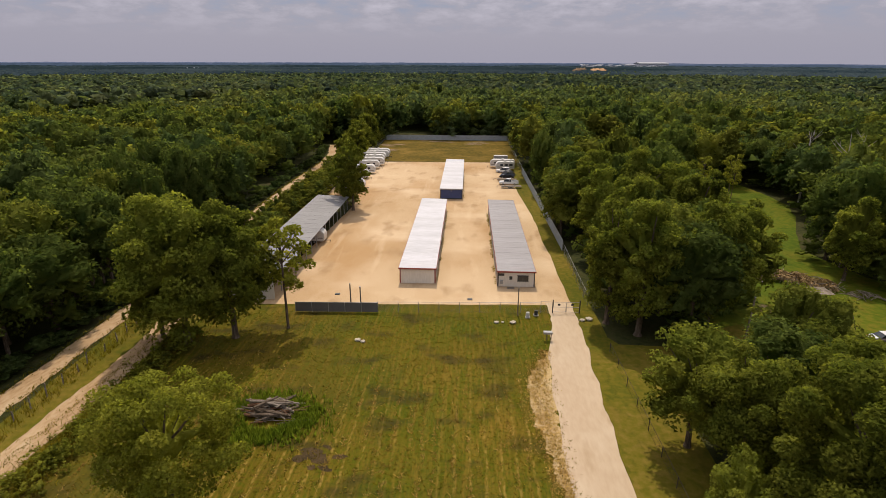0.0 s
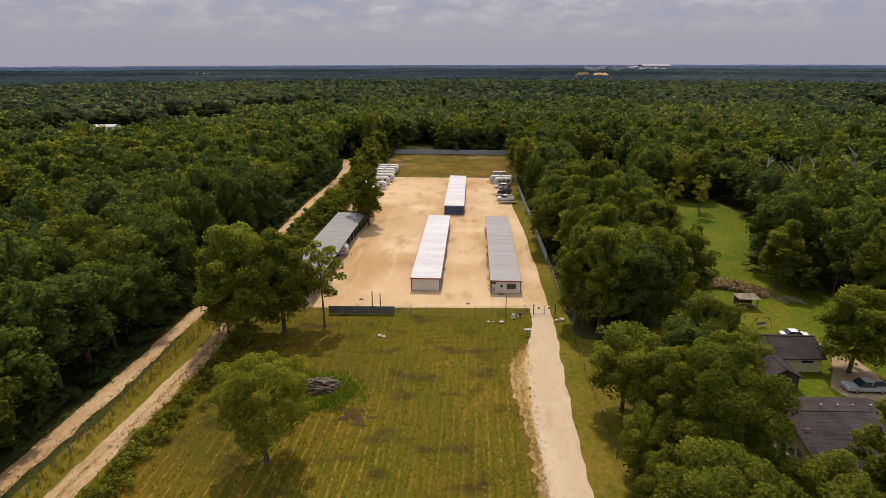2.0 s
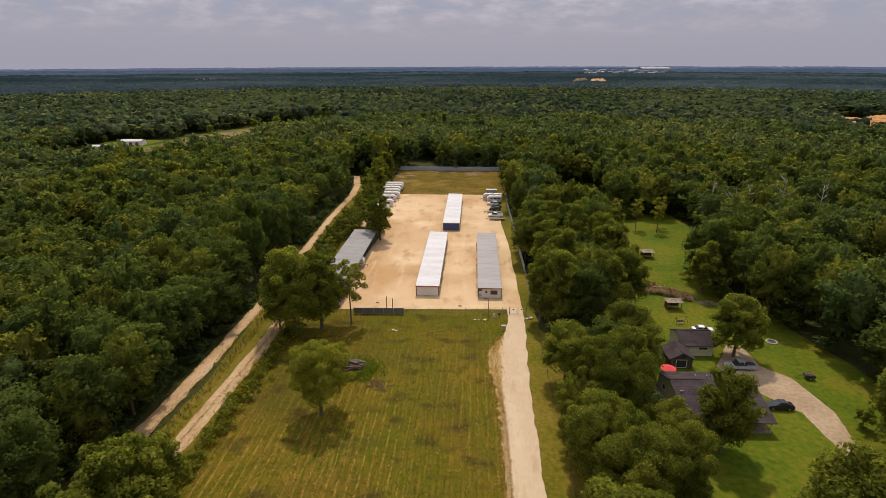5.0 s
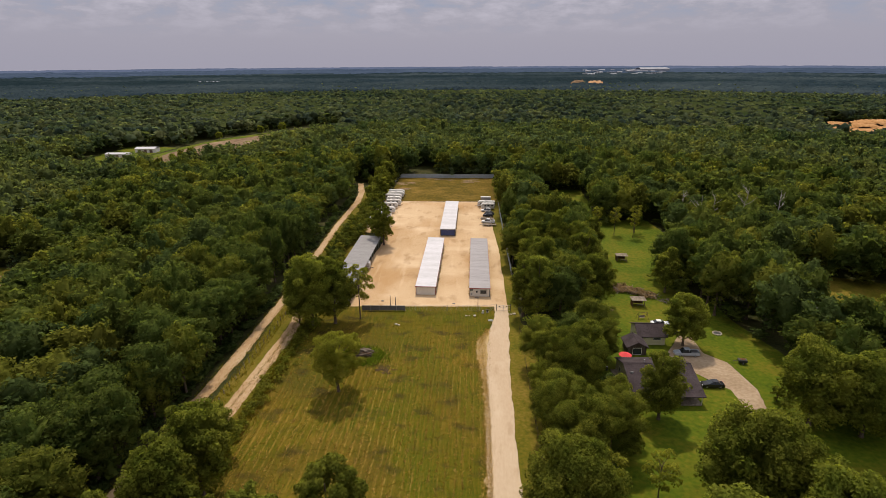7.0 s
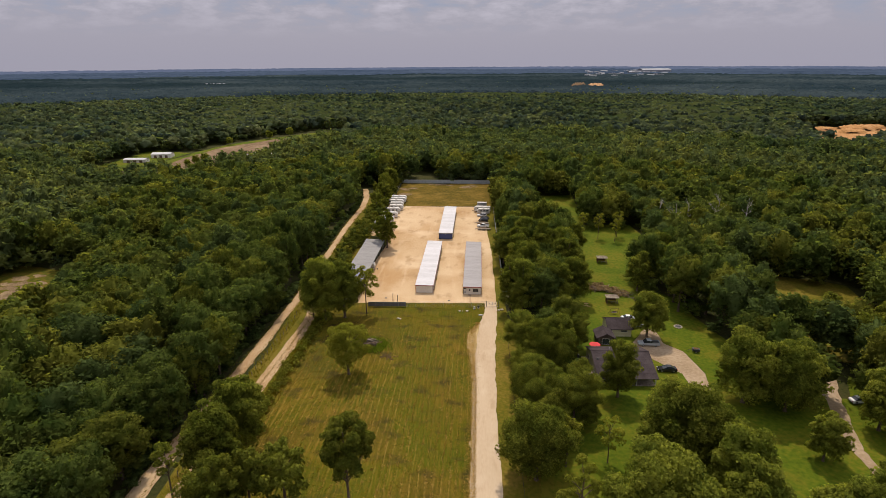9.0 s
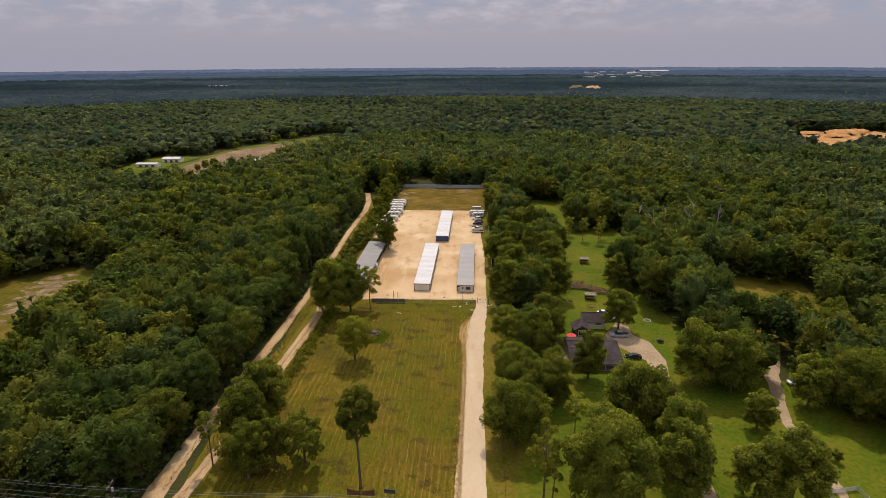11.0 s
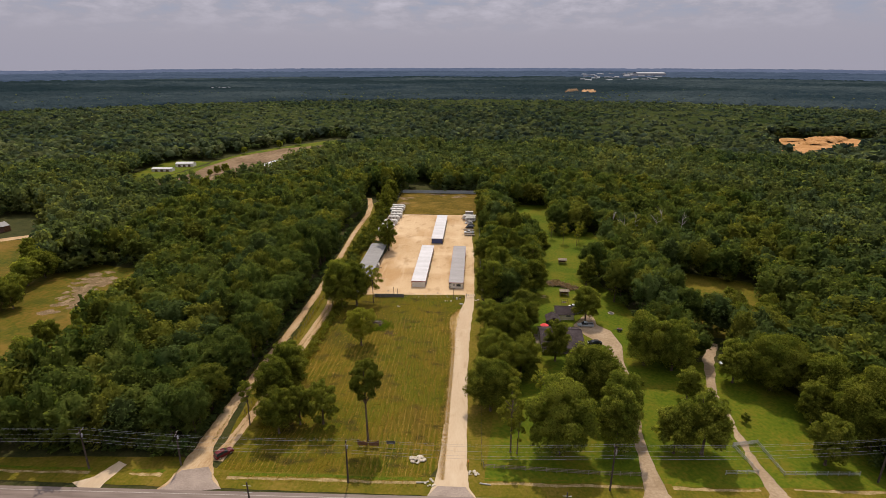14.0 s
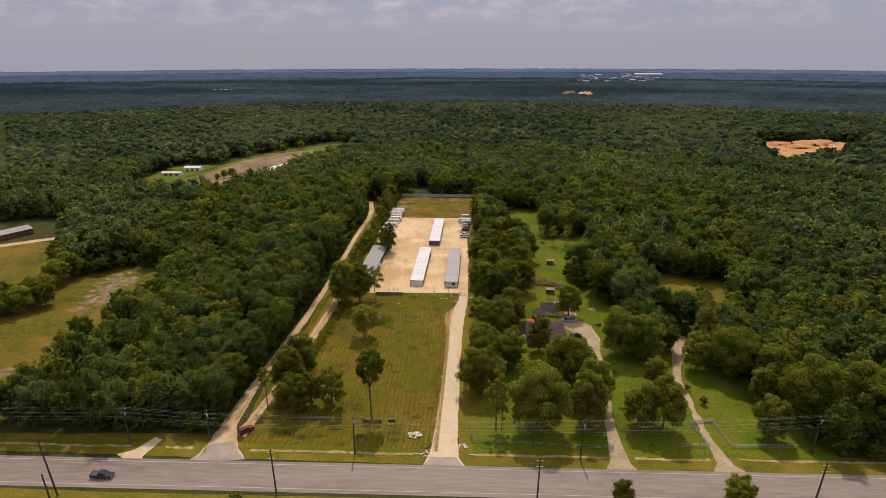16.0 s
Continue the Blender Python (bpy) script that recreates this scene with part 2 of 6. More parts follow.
overlay(M_DRIVE, ((0.3, 0.54, 0.70, (1, 0.4, 1), 8.0, 0.45, (0.50, 0.40, 0.29)), (0.6, 0.58, 0.72, (1, 0.25, 1), 8.0, 0.4, (0.30, 0.205, 0.115))))
overlay(M_MEADOW, ((0.06, 0.52, 0.66, (1, 1.5, 1), 8.0, 0.6, (0.16, 0.10, 0.02)), (0.12, 0.54, 0.68, (1, 1.3, 1), 9.0, 0.6, (0.045, 0.052, 0.005))))


def field_material():
    """Stubble: olive grass, brown streaks along y, dull brown swathes and dark dead patches."""
    m = material("stubble_field", ((0.036, 0.050, 0.002), (0.060, 0.069, 0.003), (0.078, 0.073, 0.003), (0.088, 0.068, 0.004), (0.104, 0.069, 0.007)), 0.06, 0.95, 40, 0.06)
    n, l = m.node_tree.nodes, m.node_tree.links
    b = n["Principled BSDF"]
    out = b.inputs["Base Color"].links[0].from_socket
    co = n.new("ShaderNodeTexCoord")

    def mask(scale, lo, hi, stretch, detail):
        ma, no, mr = n.new("ShaderNodeMapping"), n.new("ShaderNodeTexNoise"), n.new("ShaderNodeMapRange")
        ma.inputs["Scale"].default_value = stretch
        no.inputs["Scale"].default_value, no.inputs["Detail"].default_value = scale, detail
        mr.inputs["From Min"].default_value, mr.inputs["From Max"].default_value = lo, hi
        l.new(co.outputs["Object"], ma.inputs[0])
        l.new(ma.outputs[0], no.inputs["Vector"])
        l.new(no.outputs[0], mr.inputs["Value"])
        return mr.outputs[0]

    def times(p, q):
        mu = n.new("ShaderNodeMath")
        mu.operation = "MULTIPLY"
        l.new(p, mu.inputs[0])
        if isinstance(q, float):
            mu.inputs[1].default_value = q
        else:
            l.new(q, mu.inputs[1])
        return mu.outputs[0]

    def over(below, fac, colour):
        mx = n.new("ShaderNodeMix")
        mx.data_type = "RGBA"
        mx.inputs["B"].default_value = (*colour, 1)
        l.new(fac, mx.inputs["Factor"])
        l.new(below, mx.inputs["A"])
        return mx.outputs["Result"]

    # thin broken rows of straw, strong in some swathes
    wv = n.new("ShaderNodeTexWave")
    wv.wave_type, wv.bands_direction, wv.wave_profile = "BANDS", "X", "SIN"
    wv.inputs["Scale"].default_value, wv.inputs["Distortion"].default_value = 0.21, 2.6
    wv.inputs["Detail"].default_value, wv.inputs["Detail Scale"].default_value, wv.inputs["Detail Roughness"].default_value = 6.0, 0.5, 0.7
    l.new(co.outputs["Object"], wv.inputs["Vector"])
    row = n.new("ShaderNodeMapRange")
    row.inputs["From Min"].default_value, row.inputs["From Max"].default_value = 0.86, 1.0
    l.new(wv.outputs["Fac"], row.inputs["Value"])
    out = over(out, times(mask(1.3, 0.46, 0.66, (2.2, 0.16, 1), 8.0), 0.5), (0.175, 0.108, 0.015))
    out = over(out, times(times(mask(0.045, 0.47, 0.60, (1.0, 0.7, 1), 4.0), mask(0.9, 0.44, 0.62, (1.6, 0.22, 1), 8.0)), 0.5), (0.205, 0.118, 0.018))
    out = over(out, times(mask(0.06, 0.50, 0.66, (1.2, 0.8, 1), 5.0), 0.5), (0.066, 0.046, 0.008))
    out = over(out, times(mask(3.5, 0.52, 0.66, (1.6, 0.4, 1), 6.0), 0.5), (0.034, 0.038, 0.003))
    xyz, north = n.new("ShaderNodeSeparateXYZ"), n.new("ShaderNodeMapRange")
    north.inputs["From Min"].default_value, north.inputs["From Max"].default_value = 66.0, 52.0
    l.new(co.outputs["Object"], xyz.inputs[0])
    l.new(xyz.outputs["Y"], north.inputs["Value"])
    rows = times(times(row.outputs[0], mask(1.9, 0.42, 0.62, (1.6, 0.7, 1), 7.0)), mask(0.05, 0.38, 0.58, (1.3, 0.4, 1), 4.0))
    out = over(out, times(times(rows, north.outputs[0]), 0.75), (0.29, 0.185, 0.042))
    out = over(out, times(mask(0.16, 0.53, 0.68, (1.0, 1.6, 1), 8.0), 0.75), (0.030, 0.023, 0.007))
    l.new(out, b.inputs["Base Color"])
    return m


M_FIELD = field_material()
M_BARK = material("bark", ((0.05, 0.035, 0.022), (0.11, 0.08, 0.055), (0.17, 0.13, 0.10)), 2.0, 0.95, 6, 0.03, stretch=(1, 1, 0.2))
M_WHITEROOF = material("white_metal_roof", ((0.375, 0.362, 0.375), (0.44, 0.426, 0.445), (0.495, 0.48, 0.505)), 0.25, 0.5, 8, stretch=(0.3, 1.2, 1))
M_GREYROOF = material("grey_metal_roof", ((0.225, 0.208, 0.210), (0.25, 0.232, 0.236), (0.275, 0.258, 0.262)), 0.25, 0.65, 8, stretch=(0.3, 1.2, 1))
M_SHEDROOF = material("galvanised_roof", ((0.165, 0.155, 0.152), (0.19, 0.18, 0.178), (0.215, 0.205, 0.202)), 0.25, 0.7, 8, stretch=(0.3, 1.2, 1))
M_WALL = material("tan_metal_wall", ((0.57, 0.525, 0.46), (0.67, 0.625, 0.56)), 0.6, 0.6, 8, stretch=(1, 1, 0.2))
M_REDTRIM = plain("red_trim", (0.22, 0.035, 0.025), 0.5)
M_BLUE = plain("blue_door_paint", (0.035, 0.055, 0.16), 0.5)
M_DARKDOOR = plain("brown_door_paint", (0.09, 0.045, 0.035), 0.5)
M_WOOD = material("weathered_wood", ((0.10, 0.08, 0.06), (0.19, 0.155, 0.12), (0.27, 0.22, 0.18)), 1.2, 0.9, 6, stretch=(1, 1, 0.15))
M_STEEL = plain("galvanised_steel", (0.30, 0.30, 0.30), 0.55, 0.4)
M_DARK = plain("dark_metal", (0.03, 0.03, 0.032), 0.5)
M_SHINGLE = material("dark_shingles", ((0.032, 0.025, 0.026), (0.050, 0.039, 0.041), (0.070, 0.056, 0.058)), 0.5, 0.95, 9, 0.02)
M_SIDING = material("cream_siding", ((0.36, 0.33, 0.20), (0.46, 0.42, 0.27)), 0.5, 0.8, 8, stretch=(1, 1, 4))
M_GLASS = plain("window_glass", (0.02, 0.025, 0.03), 0.08, 0.0)

# ---- mesh helpers ----
from mathutils.geometry import tessellate_polygon


def np_mesh(name, v, f, normals=None):
    """A mesh from an array of vertices and one array of faces with the same number of corners; a zero normal is worked out."""
    me = bpy.data.meshes.new(name)
    v, f = np.asarray(v, dtype=np.float32), np.asarray(f, dtype=np.int32)
    k = f.shape[1]
    me.vertices.add(len(v))
    me.vertices.foreach_set("co", v.ravel())
    me.loops.add(f.size)
    me.loops.foreach_set("vertex_index", f.ravel())
    me.polygons.add(len(f))
    me.polygons.foreach_set("loop_start", np.arange(0, f.size, k, dtype=np.int32))
    me.update(calc_edges=True)
    if normals is not None:
        me.normals_split_custom_set_from_vertices(np.asarray(normals, dtype=np.float32))
    return me


def put(name, me, mat, parent=None, label=""):
    ob = new(name, me)
    me.materials.append(mat)
    if parent is not None:
        ob.parent = parent
    return tagged(ob, label)


def part(name, bm, mat, parent=None, label=""):
    """One bmesh as one mesh object, under a thing or a part."""
    me = bpy.data.meshes.new(name)
    bmesh.ops.recalc_face_normals(bm, faces=bm.faces)
    bm.to_mesh(me)
    bm.free()
    return put(name, me, mat, parent, label)


def empty(name, x, y, z=0.0, turn=0.0):
    ob = new(name)
    ob.matrix_basis = pose(x, y, z, 0, 0, turn)
    return ob


def box(bm, x0, x1, y0, y1, z0, z1, m=None):
    """Adds a box to a bmesh; m moves it."""
    vs = [bm.verts.new((x, y, z)) for x in (x0, x1) for y in (y0, y1) for z in (z0, z1)]
    for a in ((0, 1, 3, 2), (4, 6, 7, 5), (0, 4, 5, 1), (2, 3, 7, 6), (0, 2, 6, 4), (1, 5, 7, 3)):
        bm.faces.new([vs[i] for i in a])
    if m is not None:
        for q in vs:
            q.co = m @ q.co
    return vs


def boxes(*many):
    bm = bmesh.new()
    for b in many:
        box(bm, *b)
    return bm


def tube(bm, points, radii, sides=7, cap=True):
    """Adds a tapered tube along points."""
    rings = []
    for i, p in enumerate(points):
        a, b = Vector(points[max(0, i - 1)]), Vector(points[min(len(points) - 1, i + 1)])
        q = (b - a).to_track_quat("Z", "Y").to_matrix()
        r = radii[i] if isinstance(radii, (list, tuple)) else radii
        rings.append([bm.verts.new(Vector(p) + q @ Vector((r * math.cos(2 * math.pi * k / sides), r * math.sin(2 * math.pi * k / sides), 0))) for k in range(sides)])
    for u, w in zip(rings, rings[1:]):
        for k in range(sides):
            bm.faces.new((u[k], u[(k + 1) % sides], w[(k + 1) % sides], w[k]))
    if cap:
        bm.faces.new(rings[0][::-1])
        bm.faces.new(rings[-1])


def prism(profile, y0, y1, axis="y"):
    """A bmesh: a closed outline in x, z pulled along y."""
    bm = bmesh.new()
    a = [bm.verts.new((x, y0, z)) for x, z in profile]
    b = [bm.verts.new((x, y1, z)) for x, z in profile]
    n = len(a)
    for i in range(n):
        bm.faces.new((a[i], a[(i + 1) % n], b[(i + 1) % n], b[i]))
    bm.faces.new(a[::-1])
    bm.faces.new(b)
    return bm


def wobble(points, amount, step, closed=True, seed=0.0):
    """Points along an outline, a step apart, pushed about by smooth noise."""
    out = []
    n = len(points)
    for i in range(n if closed else n - 1):
        a, b = Vector((*points[i], 0)), Vector((*points[(i + 1) % n], 0))
        k = max(1, int((b - a).length / step))
        out += [a.lerp(b, j / k) for j in range(k)]
    if not closed:
        out.append(Vector((*points[-1], 0)))
    res = []
    for p in out:
        q = p / (step * 4.0) + Vector((seed, seed * 1.7, 0))
        q2 = p / (step * 1.3) + Vector((seed, 9.1, 0))
        res.append((p.x + amount * (noise.noise(q) + 0.6 * noise.noise(q2)), p.y + amount * (noise.noise(q + Vector((0, 0, 7))) + 0.6 * noise.noise(q2 + Vector((0, 0, 7))))))
    return res


def patch(name, points, z, mat, amount=0.6, step=2.0, label="", kind="structure"):
    """A flat piece of ground with an uneven outline."""
    pts = wobble(points, amount, step, True, len(points) + points[0][0]) if amount else points
    tris = tessellate_polygon([[Vector((x, y, 0)) for x, y in pts]])
    f = np.array([t if (Vector((*pts[t[1]], 0)) - Vector((*pts[t[0]], 0))).cross(Vector((*pts[t[2]], 0)) - Vector((*pts[t[0]], 0))).z > 0 else t[::-1] for t in tris])
    ob = put(name, np_mesh(name, np.array([(x, y, z) for x, y in pts]), f), mat)
    return tagged(ob, label, name.replace("_", " ").split()[-1], kind=kind)


def ribbon(name, rows, z, mat, amount=0.3, step=1.5, label=""):
    """A lane: rows of centre x, y and width, with uneven edges."""
    left, right = [], []
    for i, (x, y, w) in enumerate(rows):
        a, b = rows[max(0, i - 1)], rows[min(len(rows) - 1, i + 1)]
        d = Vector((b[0] - a[0], b[1] - a[1])).normalized()
        left.append((x - d.y * w / 2, y + d.x * w / 2))
        right.append((x + d.y * w / 2, y - d.x * w / 2))
    pts = wobble(left, amount, step, False, 1.0) + wobble(right, amount, step, False, 5.0)[::-1]
    return patch(name, pts, z, mat, 0, step, label)

# ---- ground ----
rim = [(4700 * math.sin(2 * math.pi * k / 96), 4700 * math.cos(2 * math.pi * k / 96) - 60) for k in range(96)]
patch("ground", rim, -0.10, M_FLOOR, 0, 1, "dark leaf-littered woodland floor reaching the horizon")
FIELD = [(-47, -35), (4, -34.5), (9, -25), (11, 20), (11.5, 56), (13.6, 64), (14.6, 78.4), (-33, 77.0), (-41.0, 78.5), (-41.5, 60), (-40.5, 20), (-42, -10)]
LAWNS = [
    [(17, -34), (114, -30), (113, 0), (103, 15), (98, 34), (92, 24), (74, 22), (63, 34), (40, 30), (18, 16)],
    [(35, 28), (62, 30), (78, 40), (80, 52), (76, 66), (69.5, 86), (62, 90), (64, 100), (72, 115), (82, 137), (82, 164), (52, 164), (47.5, 135), (46.5, 100), (46, 90), (44, 84), (38.5, 70), (36.5, 58)],
    [(37, 152), (58, 152), (63, 226), (37, 222)],
    [(98, 54), (119, 52), (130, 66), (134, 94), (108, 106), (97, 86)],
]
CLEAR = [(19, 47), (23, 49), (30, 55), (40, 61), (40, 73), (33, 70), (30, 66), (19, 66)]
patch("lawn", CLEAR, -0.052, M_VERGE, 0.8, 3, "shady rough grass between the fence and the lawn")
patch("field", FIELD, -0.04, M_FIELD, 0.5, 3, "mown stubble field with pale straw rows and dry patches")
for i, q in enumerate(LAWNS):
    mx, my = sum(p[0] for p in q) / len(q), sum(p[1] for p in q) / len(q)
    wide = [(x + 8.0 * (x - mx) / math.hypot(x - mx, y - my), y + 8.0 * (y - my) / math.hypot(x - mx, y - my)) for x, y in q]
    patch("lawn", wide, -0.06 + 0.006 * i, M_VERGE if i == 3 else M_LAWN, 1.2, 4, "patchy green lawn between the trees")
patch("verge", [(-300, -39.5), (-300, -31), (-120, -30), (-56, -26), (-44, -30), (130, -27), (300, -24), (300, -29), (130, -32), (0, -35.3)], -0.03, M_VERGE, 0.4, 3, "mown roadside grass verge with a worn ditch line")
patch("verge", [(-300, -53), (-60, -49.5), (0, -47.5), (60, -46), (300, -40), (420, -150), (300, -280), (0, -330), (-300, -280), (-420, -150)], -0.03, M_VERGE, 0.4, 4, "rough grass beyond the far side of the road")
patch("verge", [(-47.2, -26), (-41.5, -22), (-39.5, 20), (-38.5, 78), (-38, 140), (-42, 225), (-55, 225), (-53.0, 160), (-50.5, 110), (-49.5, 75), (-48, 40), (-50, 5)], -0.035, M_VERGE, 0.5, 3, "weedy strip of grass between two dirt tracks")
patch("verge", [(13.5, -34), (19.5, -33), (24, 10), (24, 60), (19.5, 68), (19.5, 262), (12, 262), (14.5, 150), (16.0, 76), (14.5, 60), (13.5, 20)], -0.038, M_VERGE, 0.3, 3, "narrow dry grass strip along the driveway fence")
patch("meadow", [(-262, -26), (-122, -24), (-104, 0), (-110, 30), (-110, 45), (-114, 66), (-128, 98), (-180, 106), (-232, 140), (-300, 120)], -0.045, M_MEADOW, 2.0, 6, "open rough meadow with olive and dry grass")
patch("yard", [(-33, 76.3), (13, 78.2), (16.5, 79), (16.2, 120), (14.5, 165), (12.5, 204), (-31, 203), (-39, 215), (-39.5, 150), (-30, 146), (-29.5, 136)], -0.02, M_GRAVEL, 0.4, 3, "pale tan limestone gravel storage yard")
patch("meadow", [(-38.5, 204), (12.5, 204.5), (18.5, 206), (18.8, 262), (-39, 262)], -0.025, M_DRYGRASS, 0.5, 3, "enclosed field of dry brown grass behind the yard")
ribbon("driveway", [(12.2, -36, 11.5), (12.0, -32, 8.5), (12.1, -25, 7.0), (12.2, -5, 6.0), (12.2, 20, 5.5), (12.5, 45, 5.5), (13.5, 62, 5.2), (14.8, 74, 3.8), (14.6, 79, 4.0)], -0.012, M_DRIVE, 0.32, 1.0, "pale crushed-stone driveway with dusty edges")
ribbon("straw_margin", [(9.3, -24, 0.9), (9.6, 0, 0.7), (9.7, 20, 0.8), (9.6, 32, 1.0), (9.4, 42, 1.5), (8.9, 50, 2.6), (9.2, 57, 2.8), (10.3, 61, 1.5), (11.2, 63.5, 0.7)], -0.016, M_STRAW, 0.7, 0.35, "scattered straw and stones along the driveway")
ribbon("dirt_track", [(-49.5, -37, 15), (-50.5, -32, 9), (-52.4, -22, 4.8), (-52.8, -5, 3.6), (-52.0, 15, 3.2), (-50.8, 45, 2.9), (-50.6, 82, 2.8), (-51.8, 120, 2.8), (-53.2, 160, 2.9), (-53.0, 200, 3.0), (-55, 222, 3.4), (-60, 245, 3.2)], -0.014, M_TRACK, 0.45, 0.8, "rutted sandy dirt track along the woods")
ribbon("dirt_track", [(-47.2, -27, 3.4), (-46.0, -15, 2.9), (-44.7, 0, 3.0), (-43.6, 25, 3.3), (-42.5, 45, 3.5), (-42.0, 62, 3.2), (-43.4, 74, 2.6), (-47, 84, 2.2)], -0.012, M_TRACK, 0.35, 0.7, "narrow two-rut dirt track through the grass")
ribbon("apron", [(-49.4, -37.4, 16.0), (-49.8, -35.0, 10.8), (-51.0, -30.0, 6.4)], -0.008, M_APRON, 0.3, 0.8, "worn grey apron where the track meets the road")
ribbon("apron", [(12.1, -36.2, 12.5), (12.1, -34.0, 9.0), (12.1, -32.0, 7.0)], -0.008, M_APRON, 0.3, 0.8, "worn grey apron where the driveway meets the road")
ribbon("house_drive", [(59.5, -35, 9), (59.6, -31, 5), (60.4, -15, 2.6), (62.5, 0, 2.8), (64.6, 14, 3.0), (64.8, 28, 3.4), (65.5, 38, 6.0), (62, 47, 11.0), (58.5, 53, 9.0), (61.5, 62, 3.0)], -0.012, M_HDRIVE, 0.4, 1.5, "curving grey-tan gravel house drive")
ribbon("dirt_track", [(87.5, -34, 8), (87.5, -30, 4), (87.0, -18, 2.2), (88.0, -4, 1.7), (88.4, 10, 2.2), (94, 28, 3.0), (101, 42, 3.2)], -0.012, M_HDRIVE, 0.7, 1.2, "sandy dirt track through a farm gate")
ribbon("dirt_track", [(-74, -38.5, 9), (-72, -35, 4), (-70, -29, 3)], -0.012, M_DRIVE, 0.3, 1.2, "short gravel field entrance")
bare = random.Random(3)
for k in range(64):
    u = bare.random()
    px, py = -160 + 13 * u + bare.gauss(0, 4.5), 90 - 33 * u + bare.gauss(0, 4.0)
    r = bare.uniform(0.6, 2.6)
    patch("bare_patch", [(px + r * (1.5 + 0.6 * math.sin(2 * a + k)) * math.cos(a), py + r * (1 + 0.4 * math.sin(3 * a + py)) * math.sin(a)) for a in (j * 0.57 for j in range(11))], -0.036 + 0.00012 * k, M_EARTHT, 0.8, 0.9, "bare tan earth worn into the meadow")
for cx, cy, n, sp in ((-143, 2, 6, 4), (-185, 20, 5, 14), (44.5, 78.4, 7, 1.3), (-35.5, 232, 9, 2.5), (-33.5, 247, 8, 3), (-12, 257, 7, 5), (6, 256, 7, 4)):
    for _ in range(n):
        x, y, r = cx + bare.gauss(0, sp), cy + bare.gauss(0, sp * 0.6), bare.uniform(0.5, 2.2) * (0.35 if cx == 44.5 else 1.0)
        patch("bare_patch", [(x + r * (1 + 0.4 * math.sin(3 * a + cx)) * math.cos(a) * 1.4, y + r * math.sin(a)) for a in (k * 0.7 for k in range(9))], (-0.03 if cy < 200 else -0.022) + 0.0005 * _, M_DRYEDGE if cx == 44.5 else M_EARTHT, 0.5, 1.0, "bare reddish earth worn into the meadow")
for x, y, r in ((-14.6, 43.0, 0.8), (-13.6, 42.2, 0.7), (-15.4, 42.2, 0.5), (-12.6, 41.0, 0.5), (-13.2, 43.8, 0.4), (-11.5, 42.6, 0.35), (-14.0, 40.9, 0.4)):
    patch("bare_patch", [(x + r * (1 + 0.35 * math.sin(5 * k + x)) * math.cos(k * 0.7) * 1.5, y + r * math.sin(k * 0.7)) for k in range(9)], -0.032 + 0.0004 * r, M_EARTHD, 0.45, 0.4, "scorched dark patch of dead grass beside the log pile")
# worn ditch lines along the road
for x0, x1, y in ((-128, -76, -33.6), (-66, -58, -32.6), (-42, 5, -31.9), (20, 57, -30.1), (64, 84, -29.2), (92, 150, -27.6)):
    rows = [(x0 + (x1 - x0) * k / 8, y + 0.027 * (x1 - x0) * (k / 8 - 0.5) + bare.uniform(-0.25, 0.25), bare.uniform(0.5, 1.1)) for k in range(9)]
    ribbon("ditch_edge", rows, -0.02, M_DRYEDGE, 0.3, 0.8, "worn pale earth along the roadside ditch")
    ribbon("ditch", [(q[0], q[1] + 1.3, 0.9) for q in rows], -0.024, M_LAWN, 0.25, 0.8, "green damp grass in the roadside ditch")
patch("clearing", [(346, 455), (380, 470), (410, 496), (446, 518), (484, 556), (486, 584), (430, 578), (405, 586), (366, 556), (372, 520), (350, 490)], 0.05, M_EARTHC, 6, 10, "cleared orange-tan building ground in the woods")
patch("clearing", [(-248, 300), (-150, 280), (-120, 420), (-125, 540), (-170, 530), (-232, 430)], 0.05, M_LAWN, 5, 10, "open green bank round a pond site")
patch("clearing", [(-238, 280), (-230, 404), (-200, 466), (-160, 494), (-138, 474), (-146, 380), (-166, 290)], 0.09, M_EARTHB, 3, 8, "bare brown earth bank")
patch("clearing", [(-282, 300), (-252, 290), (-240, 380), (-285, 385)], 0.14, M_LAWN, 3, 8, "grass round distant sheds")

# road: a raised, slightly skewed carriageway
ANG = math.degrees(math.atan2(2.9, 106.0))
road = part("road", boxes((-420, 420, -10.9, 0.0, -0.10, 0.0)), M_ASPHALT)
road.matrix_basis = pose(6.3, -35.45, 0.0, 0, 0, ANG)
tagged(road, "wide worn asphalt road with faded edge lines", "road", kind="structure")
for y in (-1.1, -9.6):
    line = part("road_marking", boxes((-420, 420, y - 0.07, y + 0.07, 0.0, 0.006)), M_PAINT)
    line.matrix_basis = pose(6.3, -35.45, 0.0, 0, 0, ANG)
    tagged(line, "faded white road edge line", "road marking", kind="structure")

# ---- buildings of the yard ----


